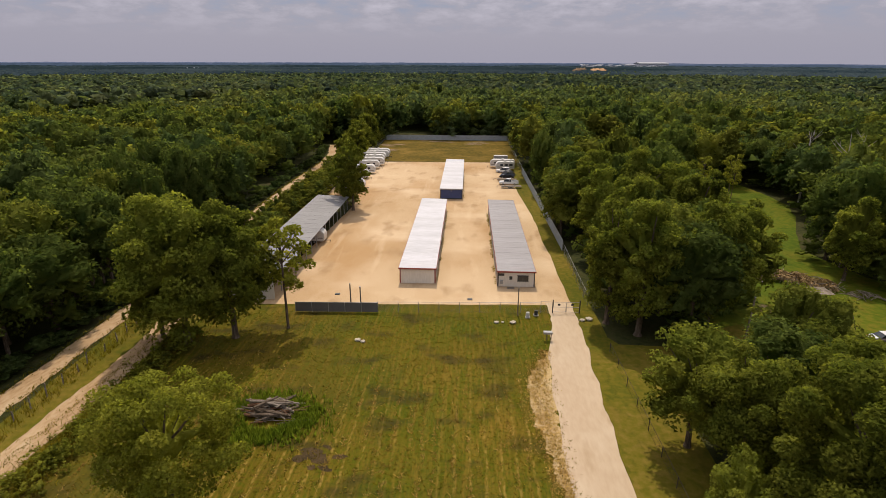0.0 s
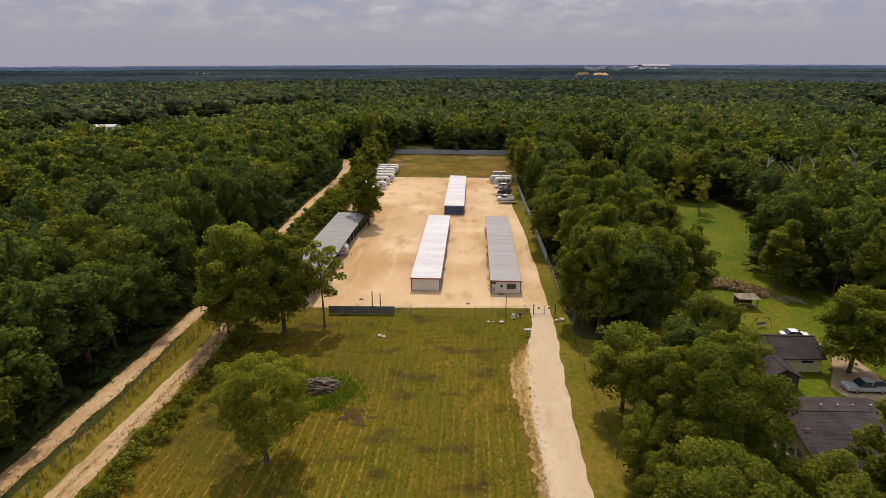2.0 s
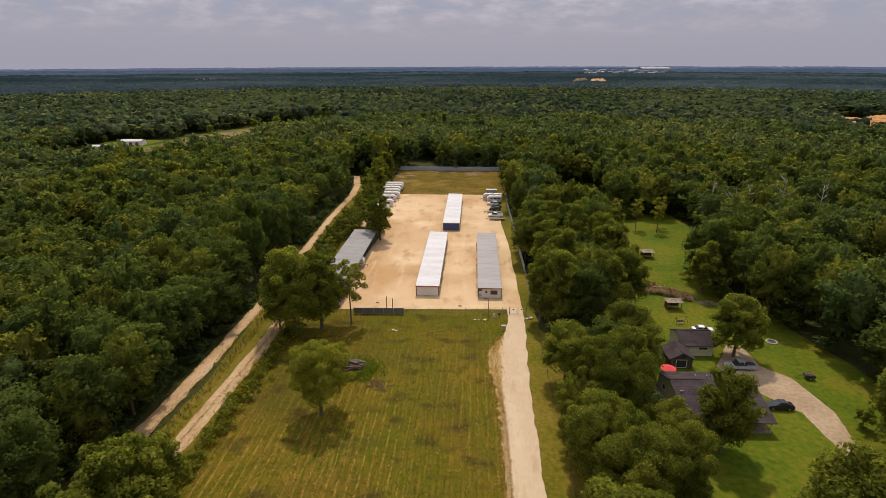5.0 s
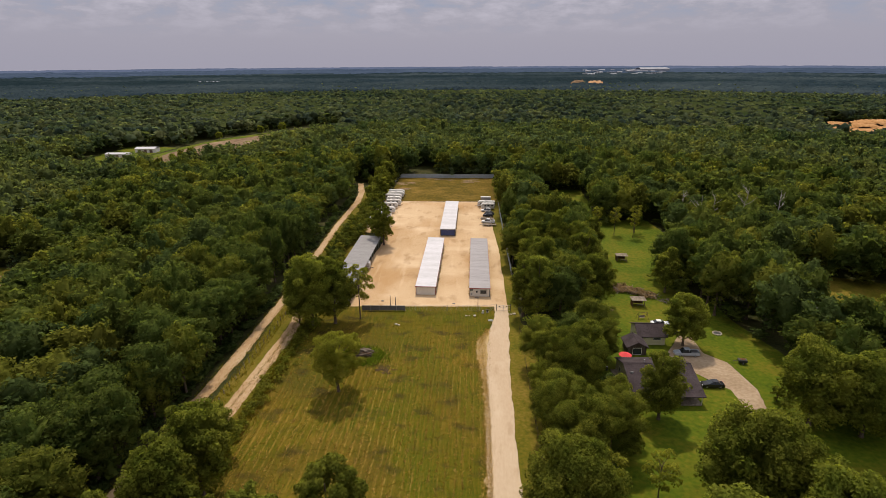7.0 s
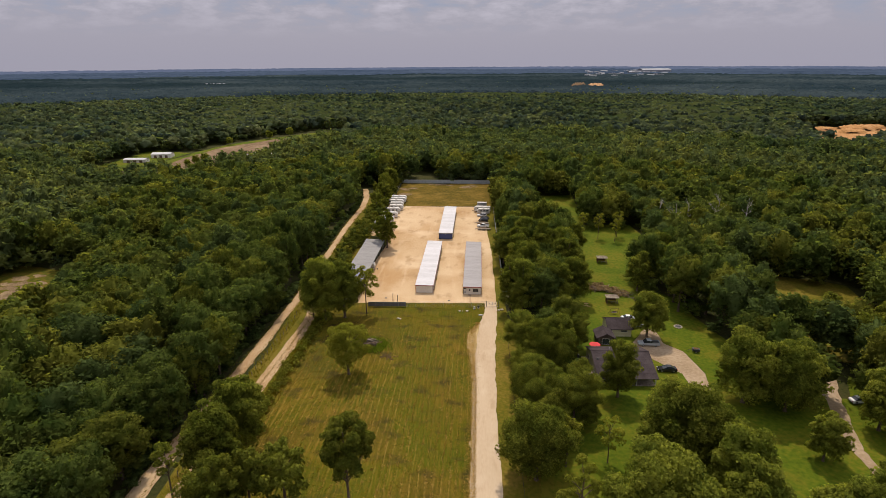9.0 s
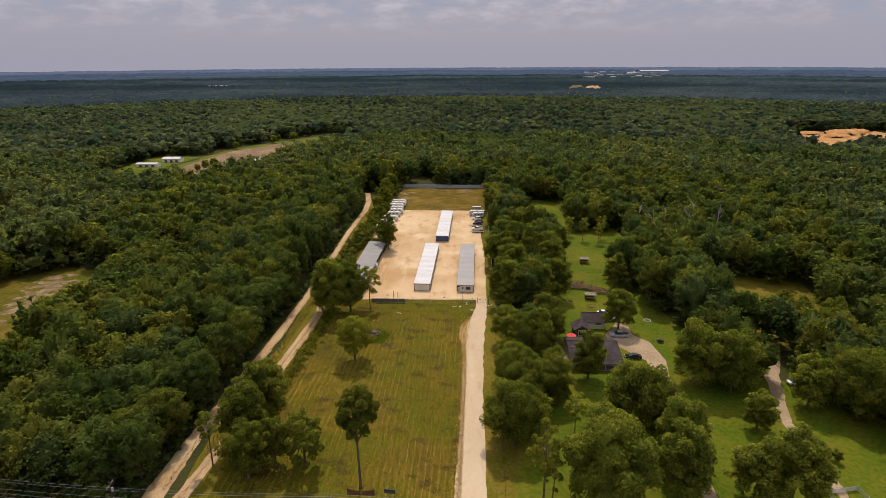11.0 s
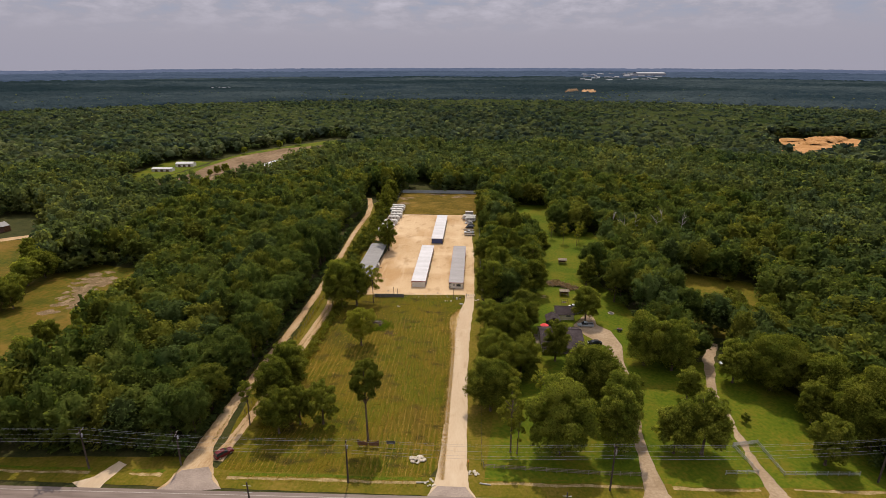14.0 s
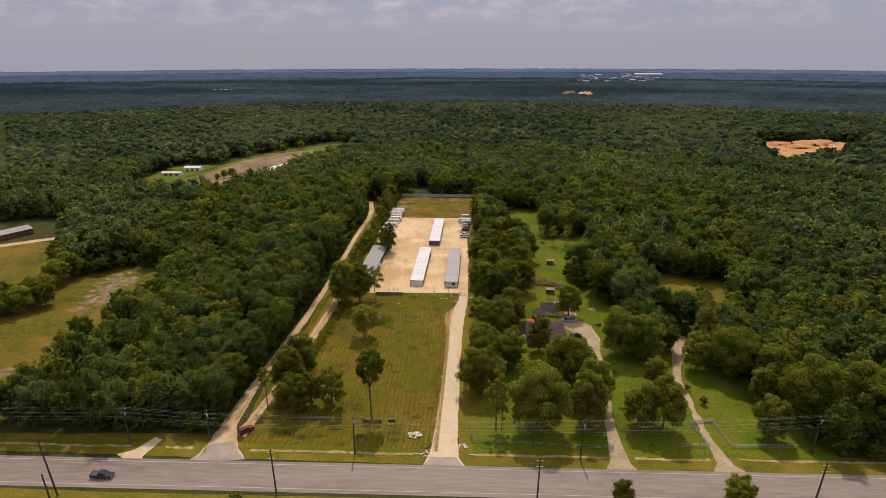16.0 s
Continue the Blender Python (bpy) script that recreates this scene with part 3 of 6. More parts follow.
def ribbed(x0, x1, y0, y1, z0, z1, step=0.6):
    """Sheet metal that slopes from x0, z0 to x1, z1, with raised ribs running down the slope."""
    bm = bmesh.new()
    prof = []
    y = y0
    while y < y1 - 0.01:
        e = min(y + step, y1)
        prof += [(y, 0), (y + step * 0.7, 0), (y + step * 0.78, 0.020), (min(y + step * 0.92, e), 0.020)]
        y += step
    prof.append((y1, 0))
    a = [bm.verts.new((x0, p, z0 + h)) for p, h in prof]
    b = [bm.verts.new((x1, p, z1 + h)) for p, h in prof]
    c = [bm.verts.new((x0, p, z0 - 0.06)) for p, h in prof]
    d = [bm.verts.new((x1, p, z1 - 0.06)) for p, h in prof]
    for i in range(len(prof) - 1):
        bm.faces.new((a[i], a[i + 1], b[i + 1], b[i]))
        bm.faces.new((c[i], d[i], d[i + 1], c[i + 1]))
        bm.faces.new((a[i], c[i], c[i + 1], a[i + 1]))
        bm.faces.new((b[i], b[i + 1], d[i + 1], d[i]))
    bm.faces.new((a[0], b[0], d[0], c[0]))
    bm.faces.new((a[-1], c[-1], d[-1], b[-1]))
    return bm


def storage_building(x0, x1, y0, y1, eave, roof_mat, door_mat, label, front="wall"):
    th = empty("storage_building", (x0 + x1) / 2, y0)
    w, n = (x1 - x0) / 2, y1 - y0
    part("slab", boxes((-w - 0.15, w + 0.15, -0.15, n + 0.15, 0, 0.10)), M_DRIVE, th)
    wall = M_BLUE if front == "blue" else M_WALL
    part("front_wall", boxes((-w, w, 0, 0.12, 0.10, eave)), wall, th)
    part("back_wall", boxes((-w, w, n - 0.12, n, 0.10, eave)), M_WALL, th)
    for s in (-1, 1):
        bm = bmesh.new()
        k = int(n // 3.05)
        pitch = n / k
        # piers between the doors and a header above them
        for i in range(k + 1):
            c = min(max(i * pitch, 0.3), n - 0.3)
            box(bm, s * w - 0.06, s * w + 0.06, c - 0.22, c + 0.22, 0.10, eave - 0.4)
        box(bm, s * w - 0.06, s * w + 0.06, 0.12, n - 0.12, eave - 0.4, eave)
        part("side_wall", bm, M_WALL, th)
        for i in range(k):
            a, b = max(i * pitch + 0.24, 0.54), min((i + 1) * pitch - 0.24, n - 0.54)
            c, rise = s * (w - 0.03), (eave - 0.5) / 8
            outline = [(c - s * 0.02, 0.11), (c - s * 0.02, 0.10 + 8 * rise)]
            for j in range(7, -1, -1):
                z = 0.10 + j * rise
                outline += [(c + s * 0.005, z + rise - 0.01), (c + s * 0.02, z + rise - 0.025), (c + s * 0.02, z + 0.02)]
            bm = prism(outline, a, b)
            part("door", bm, door_mat, th)
    step = n / round(n / 3.0)
    for i in range(round(n / 3.0)):
        a, b = i * step, (i + 1) * step
        a -= 0.25 if i == 0 else 0
        b += 0.25 if i == round(n / 3.0) - 1 else 0
        part("roof_panel", ribbed(-w - 0.2, w + 0.2, a + 0.006, b - 0.006, eave + 0.22, eave + 0.08), roof_mat, th)
    bm = boxes((-w - 0.24, w + 0.24, -0.32, -0.26, eave - 0.08, eave + 0.16), (-w - 0.26, -w - 0.20, -0.26, n + 0.26, eave - 0.02, eave + 0.18), (w + 0.20, w + 0.26, -0.26, n + 0.26, eave - 0.08, eave + 0.06))
    part("roof_trim", bm, M_REDTRIM if front != "blue" else M_STEEL, th, "dark red metal edge trim" if front != "blue" else "grey metal edge trim")
    for s in (-1, 1):
        part("corner_trim", boxes((s * w - 0.09, s * w + 0.09, -0.03, 0.10, 0.10, eave)), M_REDTRIM if front == "wall" else M_DARK, th)
    if front == "office":
        part("door", boxes((-1.35, -0.45, -0.06, 0.0, 0.12, 2.15)), M_WALL, th, "pale office door")
        part("window", boxes((-1.15, -0.65, -0.08, -0.06, 1.35, 1.95)), M_GLASS, th)
        part("window", boxes((0.2, 2.0, -0.08, 0.0, 1.1, 2.05)), M_GLASS, th, "wide dark office window")
        part("window_frame", boxes((0.12, 2.08, -0.10, -0.0, 2.05, 2.12), (0.12, 2.08, -0.10, 0.0, 1.03, 1.10), (1.06, 1.14, -0.10, -0.0, 1.10, 2.05)), M_DARK, th)
        part("air_conditioner", boxes((-2.75, -2.2, -0.5, 0.0, 0.75, 1.25)), M_STEEL, th)
        part("sign", boxes((-2.9, -2.0, -0.05, 0.0, 2.0, 2.4)), M_DARK, th)
        part("step", boxes((-1.5, -0.3, -0.9, -0.16, 0.0, 0.10)), M_WOOD, th)
    if front == "blue":
        part("lamp", boxes((-0.12, 0.12, -0.18, 0.0, 2.3, 2.5)), M_STEEL, th)
        part("skirting", boxes((-w, w, -0.03, 0.0, 0.10, 0.35)), M_DARK, th)
    return tagged(th, label, "storage building", "self-storage buildings on the gravel yard")


storage_building(-11.0, -5.1, 85.7, 134.0, 2.75, M_WHITEROOF, M_DARKDOOR, "long white-roofed metal storage building with red trim on gravel")
storage_building(5.5, 11.5, 85.0, 133.5, 2.75, M_GREYROOF, M_DARKDOOR, "long grey-roofed metal storage building with office door and window", "office")
storage_building(-7.1, -1.3, 145.6, 192.0, 2.85, M_WHITEROOF, M_BLUE, "long white-roofed metal storage building with a blue end wall", "blue")


def carport():
    th = empty("open_shed", -33.6, 78.0)
    n, w = 55.0, 3.6
    k = 15
    part("back_wall", boxes((-w, -w + 0.1, 0, n, 0, 3.4)), M_WALL, th)
    part("end_wall", boxes((-w + 0.1, w, 0, 0.1, 0, 3.1)), M_WALL, th)
    for i in range(1, k + 1):
        y = n * i / k - 0.1
        part("post", boxes((w - 0.12, w, y - 0.07, y + 0.07, 0, 3.05)), M_STEEL, th)
    part("beam", boxes((w - 0.12, w + 0.02, 0, n, 3.05, 3.3)), M_STEEL, th)
    for i in range(18):
        part("roof_panel", ribbed(-w - 0.3, w + 0.5, n * i / 18 + 0.006, n * (i + 1) / 18 - 0.006, 3.75, 3.4), M_SHEDROOF, th)
    return tagged(th, "long open-fronted shed with grey galvanised roof", "shed")


carport()

# ---- trees ----


def sphere_points(rng, n):
    p = rng.normal(size=(n, 3))
    return p / np.linalg.norm(p, axis=1)[:, None]


def star_hull(cen, rad, centre, around, down):
    """The lumpy inner surface of a crown: how far the lobes reach along rays from its middle."""
    th = np.linspace(0.0, 2.25, down + 1)[1:]
    ph = np.arange(around) * 2 * math.pi / around
    tt, pp = np.meshgrid(th, ph, indexing="ij")
    pp = pp + 0.5 * (tt / th[0] % 2) * 2 * math.pi / around
    u = np.concatenate([[[0, 0, 1.0]], np.stack([np.sin(tt) * np.cos(pp), np.sin(tt) * np.sin(pp), np.cos(tt)], -1).reshape(-1, 3)])
    far = np.zeros(len(u))
    for c, r in zip(cen, rad):
        p, w = (c - centre) / r, u / r
        aa, bb, cc = (w * w).sum(1), w @ p, p @ p - 1
        disc = bb * bb - aa * cc
        far = np.maximum(far, np.where(disc > 0, (bb + np.sqrt(np.maximum(disc, 0))) / aa, 0))
    far = np.maximum(far, 0.25 * far.max())
    f = [(0, 1 + k, 1 + (k + 1) % around) for k in range(around)]
    for i in range(down - 1):
        for k in range(around):
            p, q = 1 + i * around + k, 1 + i * around + (k + 1) % around
            f += [(p, p + around, q), (q, p + around, q + around)]
    return centre + u * far[:, None], np.array(f)


def crown(rng, height, radius, base, leaves, size, lobes=9, core=0.8, kind="round", lobe=(0.34, 0.52), hull=(14, 6)):
    """A crown: leaves on the shell of many overlapping lobes, over a lumpy inner surface. Vertices, triangles, lobe centres, normals."""
    hc = height - base
    mid = np.array([0, 0, base + 0.50 * hc])
    cen, rad = [], []
    side, skew = rng.uniform(0, 6.28), rng.uniform(0.05, 0.22)
    for i in range(lobes):
        u = (i + 0.5) / lobes
        a = 2.39996 * i + rng.uniform(-0.35, 0.35)
        rr = radius * rng.uniform(*lobe)
        if kind == "pine":
            zz = base + hc * (0.12 + 0.72 * u)
            off = radius * 0.80 * math.sqrt(max(0.05, 1 - (1.7 * u - 0.75) ** 2)) * rng.uniform(0.5, 1.0)
        else:
            # lobes spread over a dome, some standing out and some sunk in
            cz = 1.0 - 1.84 * u
            k = rng.uniform(0.62, 1.16) * (1 + skew * math.cos(a - side))
            off = (radius - 0.85 * rr) * math.sqrt(1 - cz * cz) ** 0.8 * k
            zz = mid[2] + max(0.5, 0.5 * hc - 0.75 * rr) * cz * rng.uniform(0.72, 1.06)
        cen.append((off * math.cos(a), off * math.sin(a), zz))
        rad.append((rr, rr, min(rr * rng.uniform(0.74, 0.96), hc * 0.42)))
    cen, rad = np.array(cen), np.array(rad)
    wgt = rad[:, 0] ** 2
    many = int(leaves * 2.6)
    pick = rng.choice(lobes, many, p=wgt / wgt.sum())
    d = sphere_points(rng, many)
    d[:, 2] = np.where((d[:, 2] < -0.25) & (rng.random(many) < 0.75), -d[:, 2], d[:, 2])
    c = cen[pick] + d * rad[pick] * rng.uniform(0.72, 1.20, many)[:, None]
    # leave out what lies deep inside another lobe
    deep = np.full(many, 9.0)
    for i in range(lobes):
        q = np.linalg.norm((c - cen[i]) / rad[i], axis=1)
        q[pick == i] = 9.0
        deep = np.minimum(deep, q)
    order = np.argsort(deep < 0.88, kind="stable")[:leaves]
    c, d = c[order], d[order]
    nrm = d * 0.6 + sphere_points(rng, leaves) * 0.75 + np.array([0, 0, 0.45])
    nrm /= np.linalg.norm(nrm, axis=1)[:, None]
    t = np.cross(nrm, sphere_points(rng, leaves))
    t /= np.linalg.norm(t, axis=1)[:, None] + 1e-6
    b = np.cross(nrm, t)
    s = (size * rng.uniform(0.5, 1.4, leaves))[:, None]
    bend = nrm * s * 0.25
    q = np.stack([c - t * s * 0.62 - b * s * 0.3, c + t * s * 0.62 - b * s * 0.3, c + b * s * 0.6 + bend], 1).reshape(-1, 3)
    f = np.arange(leaves * 3).reshape(-1, 3)
    out = c - mid
    out /= np.linalg.norm(out, axis=1)[:, None] + 1e-6
    soft = d * 0.7 + out * 0.25 + nrm * 0.65
    soft = np.repeat(soft / np.linalg.norm(soft, axis=1)[:, None], 3, axis=0)
    if core:
        hv, hf = star_hull(cen, rad * core, mid, *hull)
        q, f = np.concatenate([q, hv]), np.concatenate([f, hf + len(q)])
        soft = np.concatenate([soft, np.zeros((len(hv), 3))])
    return q, f, cen, soft


SPECIES = {
    "round": ("tree", M_LEAF_A, "broad green broadleaf tree with a dense crown"),
    "oak": ("tree", M_LEAF_A, "broad green oak with a high open crown"),
    "light": ("tree", M_LEAF_B, "yellow-green broadleaf tree standing in grass"),
    "bushy": ("tree", M_LEAF_A, "wide green broadleaf tree leafy down to the grass"),
    "thin": ("tree", M_LEAF_B, "slender young tree with a sparse open crown"),
    "pine": ("tree", M_LEAF_A, "dark green pine with a bare straight trunk"),
}


def tree(x, y, height, radius, kind="round", base=None, seed=0, dense=1.0):
    rng = np.random.default_rng(1000 + seed)
    name, mat, label = SPECIES[kind]
    base = base if base is not None else height * {"round": 0.02, "oak": 0.20, "light": 0.13, "bushy": 0.05, "thin": 0.28, "pine": 0.52}[kind]
    th = empty(name, x, y, 0, rng.uniform(0, 360))
    n = int({"round": 420, "oak": 460, "light": 380, "bushy": 420, "thin": 240, "pine": 300}[kind] * radius ** 1.6 * (height / 15) * dense) + 250
    size = (0.40 if radius > 3.5 else 0.33) / math.sqrt(dense)
    lobes = max(12, int(radius * {"round": 9, "oak": 7, "light": 10, "bushy": 9, "thin": 6, "pine": 8}[kind]))
    core = {"round": 0.74, "oak": 0.66, "light": 0.32, "bushy": 0.6, "thin": 0.0, "pine": 0.0}[kind]
    v, f, cen, soft = crown(rng, height, radius, base, n, size, lobes, core, "pine" if kind == "pine" else "round", (0.14, 0.27) if kind in ("light", "bushy", "pine") else (0.16, 0.32), (30, 13))
    bm = bmesh.new()
    r = (0.022 if kind not in ("thin", "pine") else 0.012) * height
    top = height * (0.55 if kind in ("round", "oak", "light", "bushy") else 0.85)
    lean = rng.uniform(-0.3, 0.3, 2)
    pts = [(lean[0] * u, lean[1] * u, top * u - 0.1) for u in (0, 0.04, 0.3, 0.65, 1)]
    tube(bm, pts, [r * 1.5, r, r * 0.85, r * 0.6, r * 0.25])
    for c in cen[:10]:
        z0 = min(top * 0.95, max(base * 0.8, c[2] - radius * 0.7))
        u = z0 / top
        tube(bm, [(lean[0] * u, lean[1] * u, z0), (c[0] * 0.55, c[1] * 0.55, (z0 + c[2]) / 2 + 0.2), tuple(c)], [r * 0.42, r * 0.28, r * 0.08], 5)
    part("trunk", bm, M_BARK, th)
    put("crown", np_mesh("crown", v, f, soft), mat, th)
    return tagged(th, label, "tree", "trees round the field and lawns")


# x, y, height, radius, kind
TREES = [
    (-22.6, 33.1, 15.0, 5.4, "light", 4.4), (-10.6, -17.0, 25.0, 5.0, "pine", 1.8), (-24.2, -10.8, 14.0, 4.6, "bushy"),
    (-38.0, -7.0, 18.5, 5.6, "round", 1.2), (-37.5, 1.5, 19.0, 5.4, "round", 1.2), (-40.8, 12.0, 10.5, 4.6, "bushy", 1.6), (24.0, 69.0, 20.0, 5.2, "round", 1.6), (31.5, 39.5, 16.0, 4.2, "round", 3.0), (104.0, -19.0, 14.0, 5.0, "round"), (-35.0, -15.5, 14.0, 5.2, "bushy", 1.2), (-30.5, -11.5, 12.0, 4.0, "bushy", 1.2), (-44.2, -12.5, 14.5, 2.6, "pine"), (-24.9, 68.6, 16.5, 3.8, "thin"),
    (-36.8, 63.5, 20.5, 7.2, "round", 1.4), (-31.2, 65.5, 19.0, 5.6, "round", 1.4), (-41.0, 65.0, 13.5, 3.8, "round", 1.5),
    (-44.5, 198.0, 10.5, 3.8, "bushy"), (-43.0, 213.0, 12.5, 4.2, "bushy"), (-45.5, 228.0, 14.0, 4.6, "bushy"), (-43.5, 244.0, 14.5, 5.0, "round"), (-42.0, 186.0, 8.5, 3.0, "bushy"), (-46.5, 257.0, 13.5, 4.6, "round"), (-43.5, 170.0, 7.5, 2.8, "bushy"),
    (21.8, -2.0, 16.5, 7.0, "round", 1.6), (26.6, -19.0, 19.5, 3.2, "thin"), (28.2, -19.6, 13.0, 2.4, "thin"), (38.6, -19.0, 22.5, 8.2, "round"),
    (53.5, -17.5, 19.5, 5.2, "round"), (50.0, 2.0, 19.5, 8.0, "round"), (43.8, 26.6, 14.8, 4.6, "round", 2.2),
    (68.0, -17.0, 14.0, 5.2, "round"), (75.0, -17.0, 18.5, 6.2, "round"), (106.8, 13.5, 18.0, 9.0, "round"),
    (59.2, 57.2, 14.5, 5.4, "round", 1.6), (119.0, -12.0, 22.0, 9.0, "round"), (131.0, -14.0, 22.0, 9.0, "round"), (116.0, 4.0, 18.0, 7.5, "round"),
    (21.0, 33.5, 9.0, 3.0, "round", 3.5), (21.2, 25.0, 10.0, 3.2, "round", 3.5), (28.0, 2.0, 11.5, 3.0, "thin"), (-28.6, 133.0, 17.5, 4.8, "bushy"), (-31.5, 140.0, 10.5, 3.6, "bushy"), (-29.8, 135.4, 6.0, 2.6, "bushy"), (-34.5, 150.0, 9.0, 3.2, "bushy"), (36.5, 3.6, 10.7, 2.8, "thin"),
    (79.5, 6.5, 11.0, 4.0, "round"), (56.0, -7.0, 18.0, 5.6, "round"), (31.5, 15.5, 13.5, 5.6, "round", 3.8),
    (24.5, 11.0, 15.0, 5.6, "round", 3.6), (23.5, 20.0, 14.5, 6.0, "round", 3.8), (97.0, 17.0, 15.0, 5.5, "round"), (110.0, -2.0, 13.0, 5.0, "round"), (27.5, 30.5, 18.5, 6.0, "oak", 3.6), (24.0, 39.5, 13.5, 5.0, "oak", 3.6), (33.5, 22.0, 12.5, 4.6, "round", 3.6), (72.5, 26.0, 19.0, 7.0, "round"), (80.5, 23.0, 18.0, 7.0, "round"),
    # the grove beside the yard
    (20.5, 72.5, 18.0, 4.4, "round", 1.5), (27.5, 89.0, 19.5, 5.4, "round", 1.3), (34.5, 72.0, 18.5, 5.4, "round", 1.5), (42.0, 81.0, 16.5, 5.2, "round", 1.4), (41.0, 96.5, 18.5, 5.6, "round", 1.3),
    (34.8, 110.5, 19.0, 5.6, "round", 1.2), (25.0, 100.0, 17.5, 4.8, "round", 1.2), 
    (26.0, 113.0, 17.0, 5.2, "round", 1.1), (42.5, 112.0, 17.0, 5.4, "round", 1.1), (29.0, 124.0, 17.5, 5.4, "round"), (39.0, 127.0, 18.0, 5.6, "round"), (24.5, 136.0, 16.5, 5.0, "round"),
    (64.0, 150.0, 12.0, 2.6, "thin"), (70.5, 146.0, 11.0, 2.4, "thin"), (58.5, 158.0, 10.5, 2.6, "thin"), (73.0, 153.0, 12.5, 2.8, "thin"),
    (110.0, 45.0, 14.5, 5.2, "round"), (121.0, 47.5, 14.0, 5.0, "round"), (102.5, 57.0, 11.0, 3.8, "round"), (119.5, 74.0, 8.5, 3.0, "round"), (127.0, 60.0, 12.0, 4.2, "round"),
    (48.0, 122.0, 16.0, 4.8, "round"), (76.0, 98.0, 15.5, 6.5, "round"), (65.5, 91.0, 14.5, 4.2, "round"), (77.0, 108.0, 16.5, 6.0, "round"),
    (-173.5, 46.5, 13.0, 5.2, "round"), (-180.0, 40.5, 14.0, 6.0, "round"), (-168.5, 54.0, 12.5, 4.8, "round"), (-115.0, 0.0, 19.0, 4.6, "round"), (-110.0, 14.0, 17.0, 5.0, "round"), (-131.0, -16.0, 10.0, 3.8, "round"), (-121.0, -13.0, 13.0, 4.4, "round"),
]
for i, (x, y, h, r, k, *fine) in enumerate(TREES):
    tree(x, y, h, r, k, seed=i, dense=fine[0] if fine else 1.0)


# woods: many crowns joined, finer near the camera's path
def inside(x, y, poly):
    px, py = np.array(poly).T
    qx, qy = np.roll(px, -1), np.roll(py, -1)
    res = np.zeros(len(x), bool)
    for a, b, c, d in zip(px, py, qx, qy):
        cross = ((b > y) != (d > y)) & (x < (c - a) * (y - b) / (d - b + 1e-12) + a)
        res ^= cross
    return res


OPEN = [FIELD, *LAWNS, CLEAR,
        [(-47, -60), (-56.0, -34), (-55.4, -20), (-54.2, 40), (-54.0, 80), (-56.2, 120), (-57.6, 165), (-57.4, 205), (-65, 247), (-56, 247), (-50, 226), (-42, 218), (-41, 264), (20.5, 264), (19.5, 76), (19.5, -60)],
        [(-900, -31), (-90, -27.5), (-40, -26.5), (140, -26), (900, 10), (900, -200), (-900, -200)],
        [(-262, -27), (-124, -25), (-113, -4), (-107, 8), (-117, 28), (-117, 45), (-121, 66), (-136, 96), (-158, 104), (-168, 92), (-182, 86), (-196, 106), (-212, 128), (-236, 160), (-300, 130)],
        [(-330, 108), (-242, 142), (-245, 190), (-330, 170)],
        [(322, 408), (350, 415), (372, 448), (400, 446), (430, 490), (466, 510), (496, 560), (488, 590), (432, 582), (405, 594), (362, 562), (352, 500), (330, 460)],
        [(-246, 306), (-222, 246), (-176, 240), (-156, 300), (-146, 370), (-132, 440), (-128, 540), (-172, 556), (-236, 440)],
        [(-284, 330), (-262, 258), (-216, 250), (-222, 320), (-232, 390), (-276, 392)],
                [(36, 150), (60, 150), (64, 228), (36, 224)],
        [(55, 28), (70, 28), (82, 40), (82, 54), (60, 66)],
        [(84, 8), (92, 8), (104, 44), (97, 46)],
        [(-32, 264), (-14, 264), (-20, 300), (-36, 300)]]


def scatter(rng, x0, x1, y0, y1, gap, keep):
    gx, gy = np.meshgrid(np.arange(x0, x1, gap), np.arange(y0, y1, gap))
    x = (gx + rng.uniform(-0.42, 0.42, gx.shape) * gap).ravel()
    y = (gy + rng.uniform(-0.42, 0.42, gy.shape) * gap).ravel()
    ok = keep(x, y)
    for poly in OPEN:
        near = ok & (x > min(p[0] for p in poly) - 1) & (x < max(p[0] for p in poly) + 1)
        ok[near] &= ~inside(x[near], y[near], poly)
    return x[ok], y[ok]


def tall(x, y):
    """Heights drift from stand to stand; younger, lower growth stands beside the driveway."""
    h = 16.6 + 2.2 * np.sin(x * 0.045 + 0.7) * np.sin(y * 0.038 + 1.1) + 1.2 * np.sin(x * 0.11 + y * 0.07)
    return np.where((x > 18) & (x < 46) & (y > 4) & (y < 60), 12.4 + 1.6 * np.sin(x * 0.9 + y * 0.5), h)


LEAFLINE = 1.6


def template(rng, leaves, size, lobes, hull, lobe=(0.22, 0.40)):
    return crown(rng, 16.0, 5.0, LEAFLINE, leaves, size, lobes, 0.76, "round", lobe, hull)


